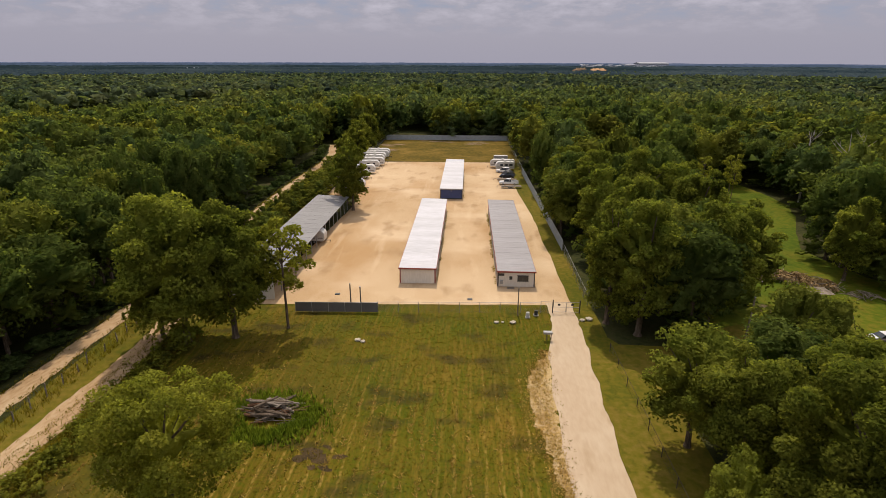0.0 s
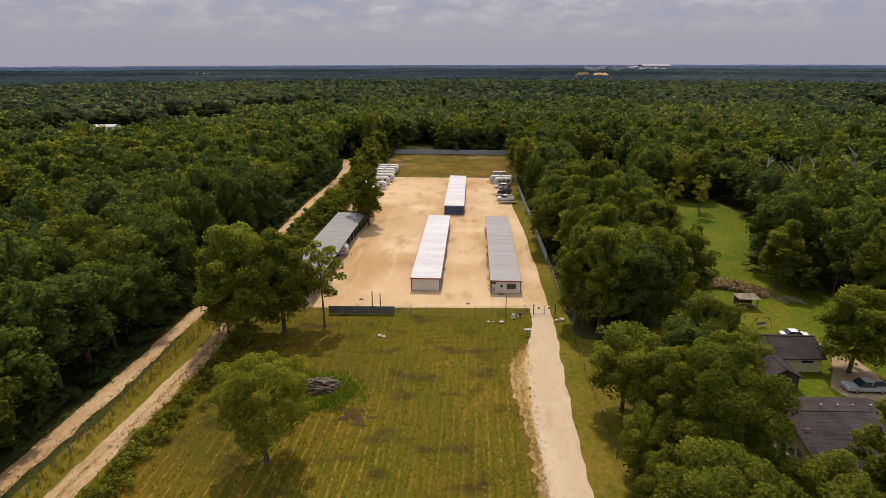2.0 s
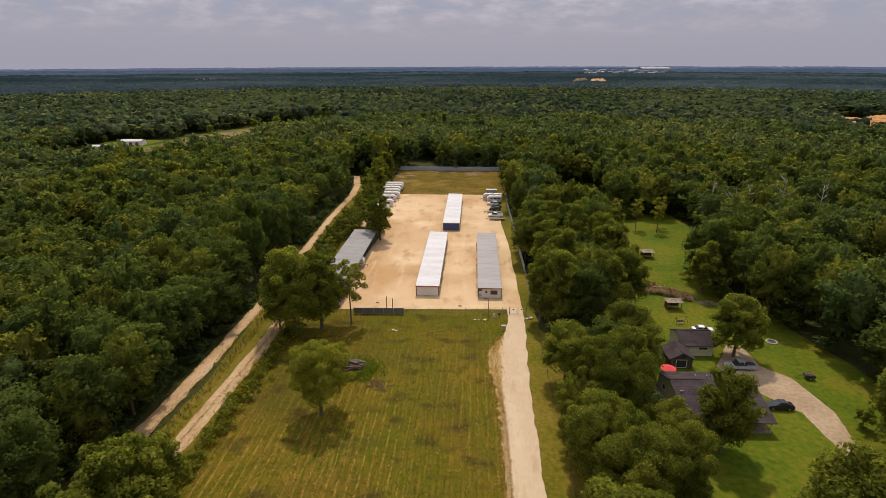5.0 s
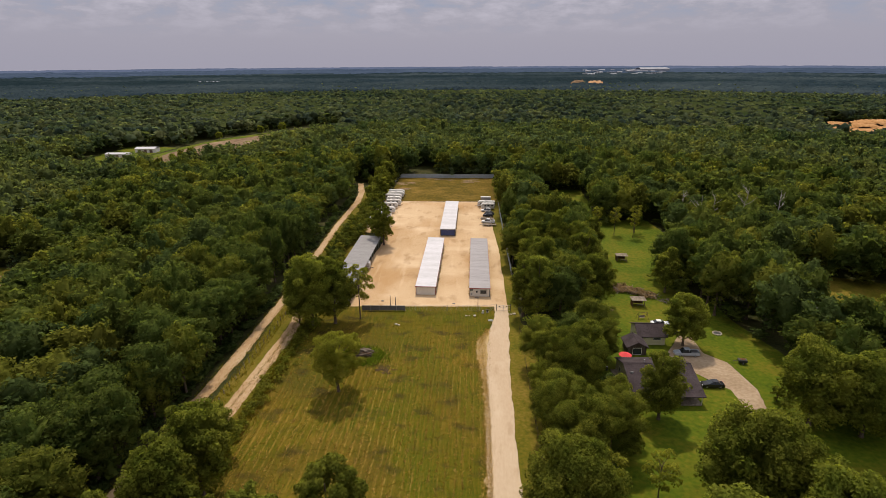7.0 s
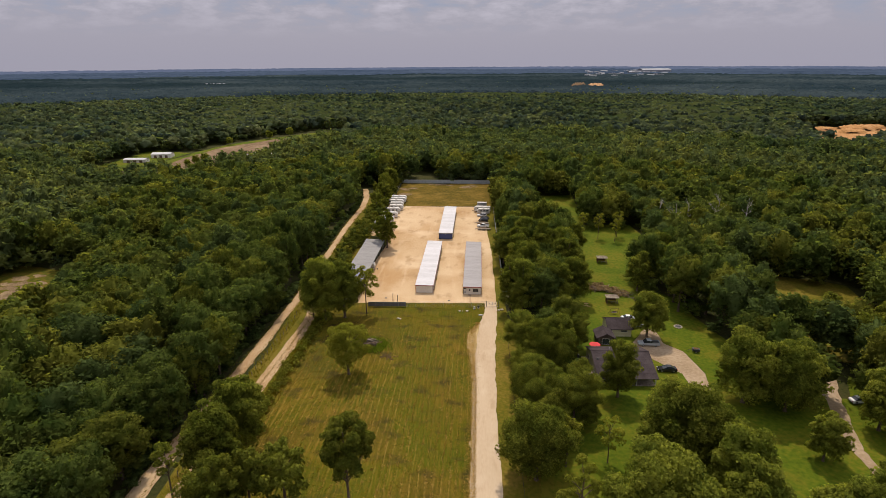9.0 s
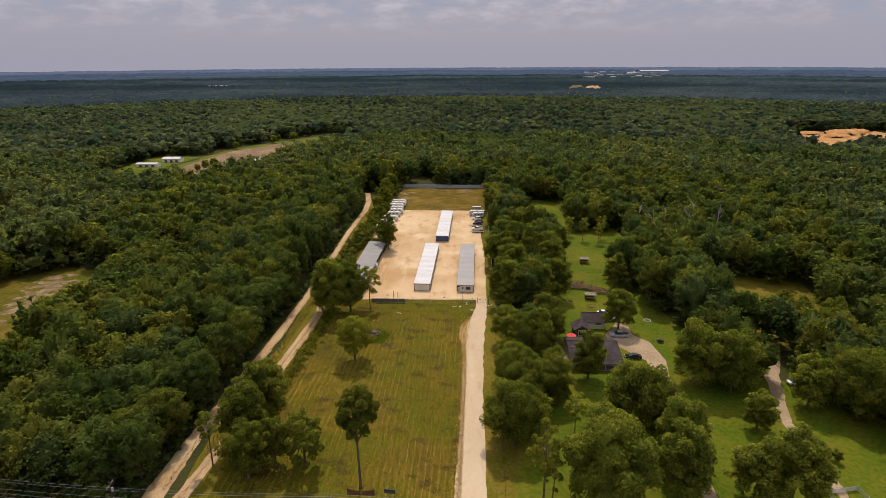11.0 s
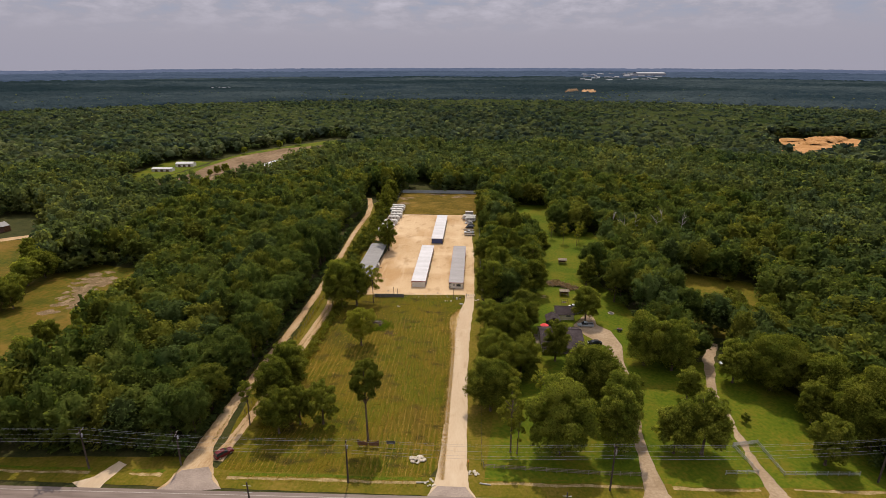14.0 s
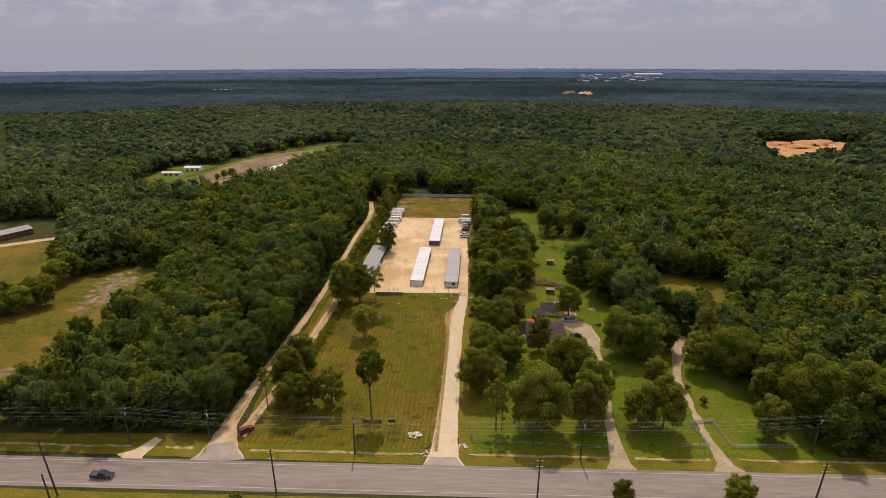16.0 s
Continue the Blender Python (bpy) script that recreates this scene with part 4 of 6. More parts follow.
def woods(name, x, y, temp, rng, height, radius, mats, label):
    """Joins a turned and scaled crown for every place into one mesh for each kind of tree."""
    mats = mats if isinstance(mats, tuple) else (mats,)
    share = rng.choice(len(mats), len(x), p=(0.5, 0.27, 0.23) if len(mats) == 3 else None)
    tops = height(x, y) if callable(height) else 0.0
    for k, mat in enumerate(mats):
        vs, fs, ns, o = [], [], [], 0
        for i in np.nonzero(share == k)[0]:
            v, f, _, nn = temp[rng.integers(len(temp))]
            a = rng.uniform(0, 2 * math.pi)
            s = rng.uniform(*radius) / 5.0
            h = (tops[i] + rng.normal(0, 1.5) if callable(height) else rng.uniform(*height)) / 16.0
            c, d = math.cos(a), math.sin(a)
            vs.append(np.stack([(v[:, 0] * c - v[:, 1] * d) * s + x[i], (v[:, 0] * d + v[:, 1] * c) * s + y[i], v[:, 2] * h], 1))
            ns.append(np.stack([nn[:, 0] * c - nn[:, 1] * d, nn[:, 0] * d + nn[:, 1] * c, nn[:, 2]], 1))
            fs.append(f + o)
            o += len(v)
        if vs:
            ob = put(name, np_mesh(name, np.concatenate(vs), np.concatenate(fs), np.concatenate(ns)), mat)
            tagged(ob, label, "woods", kind="stuff")


rng = np.random.default_rng(5)


def wedge(x, y):
    return np.abs(x - 8) < 0.95 * (y + 165) + 18


def nearness(x, y):
    """Distance from the nearest point of the walk that looks over a place."""
    back = np.clip(np.abs(x - 3) / 0.80 + 12 - y, 0, 150)
    return np.sqrt((x - 0.12 * back) ** 2 + (y + back) ** 2 + (18 + 0.44 * back) ** 2)


LONE = np.array([(q[0], q[1], q[3]) for q in TREES])


def free(x, y):
    """Keeps the scattered woods off the trees that are placed one by one."""
    gap = np.hypot(x[:, None] - LONE[None, :, 0], y[:, None] - LONE[None, :, 1]) - 0.75 * LONE[None, :, 2]
    return gap.min(axis=1) > 1.5


x, y = scatter(rng, -560, 560, -40, 520, 7.2, lambda x, y: (np.hypot(x - 8, y + 70) < 520) & wedge(x, y))
ok = free(x, y)
x, y = x[ok], y[ok]
d = nearness(x, y)
order = np.argsort(d)
x, y, d = x[order], y[order], d[order]

# the nearest trees of the woods, each a thing of its own: a few grown in full, the rest turned and scaled copies
first = d < 140
EDGE = []
for i in range(9):
    th = empty("tree", 0, -400)
    v, f, cen, soft = template(rng, 2600, 0.40, 40, (24, 11), (0.18, 0.34))
    bm = bmesh.new()
    tube(bm, [(0, 0, -0.1), (0, 0, 0.5), (0.1, 0.1, 5.0), (0.1, 0.3, 10.5)], [0.42, 0.30, 0.24, 0.08], 7)
    for c in cen[:7]:
        tube(bm, [(0.1, 0.1, min(9.0, c[2] * 0.6)), tuple(c * 0.9)], [0.13, 0.04], 4)
    part("trunk", bm, M_BARK, th)
    put("crown", np_mesh("crown", v, f, soft), (M_LEAF_W, M_LEAF_W, M_LEAF_Y, M_LEAF_D)[i % 4], th)
    tagged(th, ("tall mid-green broadleaf tree at the wood edge", "tall mid-green broadleaf tree at the wood edge", "yellow-green broadleaf tree in dense woodland", "dark green broadleaf tree in dense woodland")[i % 4], "tree", "woodland trees beside the field")
    EDGE.append(th)
def hard_by(px, py):
    return 17 < px < 46 and 3 < py < 62


FINE = []
for i in range(3):
    th = empty("tree", 0, -400)
    v, f, cen, soft = template(rng, 6000, 0.27, 46, (28, 12), (0.16, 0.32))
    bm = bmesh.new()
    tube(bm, [(0, 0, -0.1), (0, 0, 0.5), (0.1, 0.1, 5.0), (0.1, 0.3, 10.5)], [0.40, 0.28, 0.22, 0.08], 7)
    for c in cen[:9]:
        tube(bm, [(0.1, 0.1, min(9.0, c[2] * 0.6)), tuple(c * 0.9)], [0.13, 0.04], 4)
    part("trunk", bm, M_BARK, th)
    put("crown", np_mesh("crown", v, f, soft), (M_LEAF_A, M_LEAF_W, M_LEAF_Y)[i], th)
    tagged(th, "young broadleaf tree crowding beside the driveway", "tree", "woodland trees beside the field")
    FINE.append(th)
coarse = len(EDGE)
EDGE += FINE
spots = [[] for _ in EDGE]
for px, py, top in zip(x[first], y[first], tall(x[first], y[first])):
    s, h = rng.uniform(3.8, 6.3) / 5.0, (top + rng.normal(0, 1.4)) / 16.0
    k = int(rng.integers(len(FINE))) + coarse if hard_by(px, py) else int(rng.integers(coarse))
    spots[k].append(pose(px, py, 0, 0, 0, rng.uniform(0, 360)) @ Matrix.Diagonal((s, s, h, 1)))
for th, places in zip(EDGE, spots):
    if not places:
        places.append(pose(34 + 3 * len(th.name), 46, 0) @ Matrix.Diagonal((0.7, 0.7, 0.6, 1)))
    for m in places[1:]:
        copy_thing(th, m)
    th.matrix_basis = places[0]
for lo, hi, variants, leaves, size, lobes, hull, mats, label in (
        (140, 200, 9, 820, 0.62, 30, (18, 8), (M_WOODS, M_WOODSY, M_WOODSD), "dense mixed green broadleaf woodland beside the field"),
        (200, 300, 10, 430, 0.86, 22, (14, 7), (M_WOODS, M_WOODSY, M_WOODSD), "dense mixed green broadleaf woodland"),
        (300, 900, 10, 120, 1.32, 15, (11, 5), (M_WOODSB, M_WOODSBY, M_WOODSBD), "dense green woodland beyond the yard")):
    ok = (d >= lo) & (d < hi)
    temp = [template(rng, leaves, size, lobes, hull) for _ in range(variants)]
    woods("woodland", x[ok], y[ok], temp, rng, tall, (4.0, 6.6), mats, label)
# shrubs under the edge of the woods, along the track and in the weedy strip
bush = [crown(rng, 16.0, 5.0, 0.6, 110, 1.3, 7, 0.9, "round", (0.3, 0.45), (11, 5)) for _ in range(6)]
x, y = scatter(rng, -120, 130, -34, 200, 8.0, lambda x, y: (nearness(x, y) < 190) & wedge(x, y))
woods("undergrowth", x, y, bush, rng, (3.0, 6.5), (1.6, 3.2), M_WOODS, "leafy undergrowth below the woodland trees")
n = 300
x, y = rng.uniform(-47.0, -39.8, n), rng.uniform(80, 262, n)
thick = [crown(rng, 16.0, 5.0, 0.6, 260, 0.95, 12, 0.8, "round", (0.22, 0.38), (12, 6)) for _ in range(6)]
woods("hedge", x, y, thick, rng, (2.2, 5.8), (1.4, 2.6), (M_WOODSY, M_LEAF_B, M_WOODS), "unkempt green hedge of bushes along the track")
n = 260
y = rng.uniform(-12, 68, n)
x = -38.8 + rng.normal(0, 1.0, n) - 0.02 * (40 - y)
weedy = [crown(rng, 16.0, 5.0, 0.4, 110, 1.3, 9, 0.0, "round", (0.22, 0.40)) for _ in range(5)]
woods("shrubs", x, y, weedy, rng, (0.5, 1.7), (0.5, 1.2), (M_LEAF_B, M_LEAF_B, M_WOODSY), "low weedy shrubs along the field edge")
n = 330
y = rng.uniform(-22, 232, n)
x = np.interp(y, [-22, 40, 80, 120, 165, 205, 232], [-56.4, -55.2, -54.0, -55.4, -57.0, -56.6, -61]) + rng.normal(0, 0.5, n)
# the wood edge's shade is put in as a darker leaf colour
woods("undergrowth", x, y, bush, rng, (0.8, 2.8), (1.0, 2.0), M_WOODSD, "undergrowth beside the track, leaves darkened for wood-edge shade")
# bushes added where woods meet open ground towards the camera, lightening dark fronts
x, y = scatter(rng, -300, 520, -30, 620, 4.6, lambda x, y: wedge(x, y))
front = np.zeros(len(x), bool)
for poly in OPEN:
    front |= inside(x, y - 8.0, poly)
front &= free(x, y)
x, y = x[front], y[front]
d = nearness(x, y)
woods("undergrowth", x[d < 260], y[d < 260], thick, rng, (4.0, 9.5), (1.8, 3.6), (M_WOODS, M_WOODSY, M_WOODSD), "leafy bushes at the edge of the woods")
woods("undergrowth", x[d >= 260], y[d >= 260], bush, rng, (5.0, 11.0), (2.4, 4.2), (M_WOODSB, M_WOODSBY, M_WOODSBD), "leafy bushes at the edge of the woods")
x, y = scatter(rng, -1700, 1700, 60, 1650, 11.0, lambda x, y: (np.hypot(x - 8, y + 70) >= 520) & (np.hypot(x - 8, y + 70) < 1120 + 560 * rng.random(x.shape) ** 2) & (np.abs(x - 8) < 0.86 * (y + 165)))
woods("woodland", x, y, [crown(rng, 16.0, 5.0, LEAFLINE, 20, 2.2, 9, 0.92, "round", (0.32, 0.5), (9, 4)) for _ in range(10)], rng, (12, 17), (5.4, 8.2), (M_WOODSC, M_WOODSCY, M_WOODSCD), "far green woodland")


def canopy(name, r0, r1, nr, na, mat, label, high=(13.5, 13.5), rough=4.5, cut=False):
    """The closed roof of far woods: a sheet with the humps of crowns."""
    u = np.linspace(0, 1, nr)
    r = r0 * (r1 / r0) ** u
    a = np.linspace(-1.02, 1.02, na)
    rr, aa = np.meshgrid(r, a, indexing="ij")
    x, y = 8 + rr * np.sin(aa), -70 + rr * np.cos(aa)
    z = high[0] + (high[1] - high[0]) * u[:, None] + 1.6 * np.sin(x * 0.011 + 1.3) * np.sin(y * 0.007) + rng.uniform(-rough, rough, rr.shape)
    if not cut:
        z[0] = 2.0
    v = np.stack([x, y, z], -1).reshape(-1, 3)
    i, j = np.meshgrid(np.arange(nr - 1), np.arange(na - 1), indexing="ij")
    k = (i * na + j).ravel()
    f = np.stack([k, k + 1, k + na + 1, k + na], 1)
    if cut:
        clear = np.zeros(len(v), bool)
        for poly in OPEN:
            for dx, dy in ((0, 0), (5, 0), (-5, 0), (0, 5), (0, -5)):
                clear |= inside(v[:, 0] + dx, v[:, 1] + dy, poly)
        f = f[~clear[f].any(axis=1)]
    ob = put(name, np_mesh(name, v, f), mat)
    return tagged(ob, label, "woods", kind="stuff")


# three rings, each with more haze painted into its colour
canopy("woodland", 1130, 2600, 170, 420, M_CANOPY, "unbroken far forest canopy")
canopy("woodland", 2590, 3700, 40, 420, M_HAZE, "forest canopy with blue haze in its colour", (13.5, 16.0))
canopy("woodland", 3690, 4680, 26, 420, M_HAZEB, "forest canopy at the horizon, paled and blued for haze", (16.0, 19.0), 2.5)
# added green sheet that keeps gaps between distant crowns from going black
canopy("understorey", 225, 1160, 105, 260, M_WOODSB, "leafy sheet added to lighten the gaps below the crowns", (7.0, 11.5), 2.2, True)

# bare earth: a far clearing raised to show over the canopy, and dug mounds


def mound(x, y, rx, ry, h, mat, label):
    gx, gy = np.meshgrid(np.linspace(-1, 1, 21), np.linspace(-1, 1, 13), indexing="ij")
    hh = np.clip(1.25 - gx ** 2 - gy ** 2, 0, 1) ** 0.5 * h + rng.uniform(-0.2, 0.2, gx.shape) * h
    v = np.stack([x + gx * rx + gy * rx * 0.2, y + gy * ry, np.where(hh < 0.1 * h, -0.5, hh)], -1).reshape(-1, 3)
    ii, jj = np.meshgrid(np.arange(20), np.arange(12), indexing="ij")
    k = (ii * 13 + jj).ravel()
    ob = put("spoil_heap", np_mesh("spoil_heap", v, np.stack([k, k + 13, k + 14, k + 1], 1)), mat)
    return tagged(ob, label, "mound", kind="structure")


mound(258, 1350, 22, 30, 18.5, M_EARTHB, "tan clearing in the far woods, raised to show over the canopy")
mound(296, 1330, 24, 26, 17.5, M_EARTH, "tan clearing in the far woods, raised to show over the canopy")
for x, y, rx, h in ((408, 535, 16, 3.0), (432, 560, 20, 4.5), (456, 575, 14, 3.5), (395, 560, 14, 2.5), (420, 545, 9, 4.0), (446, 556, 8, 3.2)):
    mound(x, y, rx, rx * 0.7, h, M_EARTHC, "orange mound of dug earth in the clearing")

# ---- vehicles ----
M_TYRE = plain("tyre_rubber", (0.018, 0.018, 0.018), 0.85)
M_RIM = plain("wheel_metal", (0.35, 0.35, 0.36), 0.35, 0.8)
M_CARWHITE = plain("white_car_paint", (0.70, 0.70, 0.70), 0.25, 0.0, 0.03)
M_CARBLACK = plain("black_car_paint", (0.012, 0.012, 0.014), 0.15, 0.0, 0.1)
M_CARRED = plain("dark_red_car_paint", (0.10, 0.012, 0.014), 0.2, 0.0, 0.1)
M_CARGREY = plain("silver_blue_car_paint", (0.34, 0.37, 0.40), 0.25, 0.2, 0.05)
M_CARNAVY = plain("navy_car_paint", (0.016, 0.022, 0.034), 0.2, 0.0, 0.1)
M_CAMPER = material("camper_shell", ((0.44, 0.42, 0.39), (0.58, 0.56, 0.53)), 0.6, 0.4, 8)
M_STRIPE = plain("camper_stripe", (0.16, 0.13, 0.12), 0.4)
M_LAMPRED = plain("tail_lamp_red", (0.30, 0.012, 0.010), 0.3)
M_LAMPCLEAR = plain("head_lamp_glass", (0.65, 0.65, 0.62), 0.15)
M_CANVASRED = plain("red_canvas", (0.55, 0.035, 0.04), 0.8)
M_STONE = material("pale_stone", ((0.30, 0.25, 0.19), (0.44, 0.38, 0.30), (0.55, 0.49, 0.41)), 1.0, 0.95, 6, 0.04)
M_RUST = material("rusty_boards", ((0.07, 0.035, 0.02), (0.13, 0.065, 0.035), (0.18, 0.10, 0.06)), 1.0, 0.9, 6)
M_BRUSH = material("dead_brush", ((0.13, 0.080, 0.035), (0.22, 0.145, 0.065), (0.33, 0.23, 0.12)), 1.2, 0.95, 6, island=0.4)
M_SLAT = plain("faded_screen_slats", (0.115, 0.105, 0.100), 0.8)
M_PALESLAT = plain("pale_fence_slats", (0.27, 0.29, 0.30), 0.7)
M_YELLOW = plain("marker_orange", (0.62, 0.16, 0.02), 0.5)
M_CONCRETE = material("concrete", ((0.34, 0.31, 0.27), (0.46, 0.43, 0.38)), 0.8, 0.9, 8, 0.01)


def bevelled(bm, width=0.06, segments=2):
    bmesh.ops.bevel(bm, geom=list(bm.edges), offset=width, segments=segments, affect="EDGES", clamp_overlap=True)
    return bm


def side_prism(profile, half, taper=0.0):
    """A body: an outline in x, z, spread to both sides in y; taper narrows it towards its top."""
    bm = bmesh.new()
    zs = [z for _, z in profile]
    lo, hi = min(zs), max(zs)
    a = [bm.verts.new((x, -half + taper * (z - lo) / (hi - lo), z)) for x, z in profile]
    b = [bm.verts.new((x, half - taper * (z - lo) / (hi - lo), z)) for x, z in profile]
    n = len(a)
    for i in range(n):
        bm.faces.new((a[i], a[(i + 1) % n], b[(i + 1) % n], b[i]))
    bm.faces.new(a[::-1])
    bm.faces.new(b)
    bmesh.ops.recalc_face_normals(bm, faces=bm.faces)
    return bm


def wheel(parent, x, y, r=0.34, w=0.22):
    bm = bmesh.new()
    tube(bm, [(x, y - w / 2, r), (x, y - w / 2 + 0.03, r), (x, y + w / 2 - 0.03, r), (x, y + w / 2, r)], [r * 0.9, r, r, r * 0.9], 16)
    t = part("wheel", bm, M_TYRE, parent)
    bm = bmesh.new()
    tube(bm, [(x, y - w / 2 - 0.012, r), (x, y + w / 2 + 0.012, r)], r * 0.58, 12)
    part("rim", bm, M_RIM, t)


SHAPES = {
    "sedan": (4.8, 0.90, [(-2.4, 0.35), (-2.4, 0.78), (-2.3, 0.95), (-1.6, 1.0), (1.0, 0.98), (2.25, 0.80), (2.4, 0.62), (2.4, 0.35), (2.1, 0.25), (-2.1, 0.25)],
              [(-1.75, 0.96), (-1.05, 1.40), (-0.3, 1.46), (0.25, 1.42), (1.15, 0.96)]),
    "suv": (4.7, 0.93, [(-2.35, 0.40), (-2.35, 1.0), (-2.25, 1.08), (1.0, 1.06), (2.2, 0.92), (2.35, 0.7), (2.35, 0.40), (2.05, 0.30), (-2.05, 0.30)],
            [(-2.2, 1.05), (-2.0, 1.62), (-1.7, 1.70), (0.2, 1.66), (1.05, 1.04)]),
    "pickup": (5.8, 0.98, [(-2.9, 0.5), (-2.9, 1.06), (-2.8, 1.1), (1.3, 1.1), (2.7, 1.0), (2.9, 0.8), (2.9, 0.5), (2.5, 0.4), (-2.5, 0.4)],
               [(-0.75, 1.08), (-0.65, 1.75), (-0.4, 1.82), (0.75, 1.80), (1.5, 1.08)]),
}


def vehicle(kind, x, y, turn, paint, label):
    """A car that faces +x before it is turned."""
    length, half, body, cabin = SHAPES[kind]
    th = empty(kind, x, y, 0, turn)
    bm = bevelled(side_prism(body, half, 0.10), 0.07)
    part("body", bm, paint, th)
    if kind == "pickup":
        part("bed_liner", boxes((-2.75, -0.85, -half + 0.22, half - 0.22, 1.085, 1.115)), M_DARK, th)
        part("bed_side", boxes((-2.85, -0.8, -half + 0.06, -half + 0.2, 1.08, 1.22), (-2.85, -0.8, half - 0.2, half - 0.06, 1.08, 1.22), (-2.88, -2.78, -half + 0.08, half - 0.08, 1.08, 1.22)), paint, th)
    cab = [(px, pz) for px, pz in cabin]
    part("window", side_prism(cab, half - 0.10, 0.17), M_GLASS, th, "dark tinted glass")
    xs = [p[0] for p in cab[1:-1]]
    zt = max(p[1] for p in cab)
    part("roof", bevelled(boxes((min(xs) + 0.02, max(xs) - 0.02, -half + 0.26, half - 0.26, zt - 0.03, zt + 0.035)), 0.02, 1), paint, th)
    for s in (-1, 1):
        wb = length * 0.30
        wheel(th, -wb, s * (half - 0.13))
        wheel(th, wb, s * (half - 0.13))
        part("headlight", bevelled(boxes((length / 2 - 0.12, length / 2 + 0.01, s * (half - 0.28) - 0.16, s * (half - 0.28) + 0.16, 0.62, 0.78)), 0.02, 1), M_LAMPCLEAR, th)
        part("tail_light", bevelled(boxes((-length / 2 - 0.01, -length / 2 + 0.10, s * (half - 0.22) - 0.1, s * (half - 0.22) + 0.1, 0.68, 0.90)), 0.02, 1), M_LAMPRED, th)
        part("mirror", bevelled(boxes((0.75, 0.92, s * (half + 0.05) - 0.1, s * (half + 0.05) + 0.1, 1.0, 1.14)), 0.02, 1), paint, th)
        part("pillar", boxes((-0.30, -0.22, s * (half - 0.17) - 0.02, s * (half - 0.17) + 0.02, 1.0, zt - 0.02)), paint, th)
    part("bumper", bevelled(boxes((length / 2 - 0.1, length / 2 + 0.06, -half + 0.12, half - 0.12, 0.36, 0.55), (-length / 2 - 0.06, -length / 2 + 0.1, -half + 0.12, half - 0.12, 0.36, 0.55)), 0.03, 1), M_DARK if kind != "pickup" else M_STEEL, th)
    return tagged(th, label, "car" if kind != "pickup" else "pickup truck")


vehicle("pickup", 58.4, 52.3, 180, M_CARGREY, "silver crew-cab pickup parked on the gravel house drive")
vehicle("sedan", 59.2, 38.9, 180, M_CARBLACK, "black sedan parked on the gravel beside the house")
vehicle("sedan", 57.0, 68.2, 0, M_CARWHITE, "white sedan parked behind the small house")
vehicle("sedan", 57.6, 63.4, 20, M_CARGREY, "silver car parked close behind the small house")
vehicle("suv", -46.0, -24.8, 52, M_CARRED, "dark red car parked at the mouth of the dirt track")
vehicle("pickup", -76.0, -44.9, 1.5, M_CARNAVY, "dark blue pickup on the asphalt road")
vehicle("sedan", 99.6, 27.4, 8, M_CARWHITE, "white car parked under trees beside the dirt track")
vehicle("pickup", 12.8, 165.5, 176, M_CARWHITE, "white pickup parked in the storage yard")
vehicle("suv", 12.9, 175.4, 170, M_CARBLACK, "black car parked among trailers in the yard")
vehicle("suv", 12.2, 184.6, 176, M_CARWHITE, "white car parked among trailers in the yard")


def camper(x, y, turn, length=8.0, label="white travel trailer with dark windows parked on gravel"):
    th = empty("travel_trailer", x, y, 0, turn)
    h = length / 2
    prof = [(-h, 0.55), (-h, 2.7), (-h + 0.25, 2.95), (h - 0.9, 2.95), (h - 0.15, 2.3), (h, 1.6), (h - 0.2, 0.6), (h - 0.5, 0.55)]
    part("body", bevelled(side_prism(prof, 1.2), 0.08), M_CAMPER, th)
    for s in (-1, 1):
        for a, b in ((-h + 0.6, -h + 1.8), (-0.9, 0.2), (h - 2.4, h - 1.5)):
            part("window", bevelled(boxes((a, b, s * 1.205 - 0.02, s * 1.205 + 0.02, 1.65, 2.25)), 0.015, 1), M_GLASS, th)
        part("stripe", boxes((-h + 0.1, h - 0.4, s * 1.203 - 0.008, s * 1.203 + 0.008, 1.15, 1.35)), M_STRIPE, th)
        wheel(th, -0.45, s * 1.08, 0.35)
        wheel(th, 0.40, s * 1.08, 0.35)
    part("door", boxes((0.6, 1.25, -1.235, -1.195, 0.7, 2.5)), M_CAMPER, th)
    part("roof_unit", bevelled(boxes((-0.5, 0.4, -0.4, 0.4, 2.94, 3.22)), 0.06), M_CAMPER, th)
    part("vent", bevelled(boxes((-h + 1.0, -h + 1.5, -0.25, 0.25, 2.94, 3.06)), 0.03, 1), M_STEEL, th)
    part("tow_bar", boxes((h - 0.3, h + 1.0, -0.05, 0.05, 0.42, 0.55), (h + 0.75, h + 0.85, -0.04, 0.04, 0.0, 0.5)), M_DARK, th)
    return tagged(th, label, "travel trailer", "campers and trailers stored on the yard")


for cx, cy, tn, ln in ((-35.0, 216.2, 0, 9.0), (-34.6, 211.6, 3, 8.6), (-35.2, 206.6, -2, 8.8), (-34.0, 201.0, 2, 7.2), (-33.4, 195.2, 0, 7.4), (-34.0, 189.0, 4, 7.0),
                       (-34.6, 180.5, 0, 8.0), (-35.0, 172.0, -2, 7.5), (-36.4, 163.5, 2, 6.2), (-33.6, 157.0, 0, 7.6), (12.4, 193.6, 177, 8.6), (13.0, 189.2, 183, 6.4)):
    camper(cx, cy, tn, ln)
camper(-31.6, 107.0, 0, 5.2, "white camper nosing out of the open shed")
camper(-34.2, 122.0, 0, 4.8, "white camper parked under the shed roof")
camper(-34.2, 94.0, 0, 4.8, "white camper parked under the shed roof")


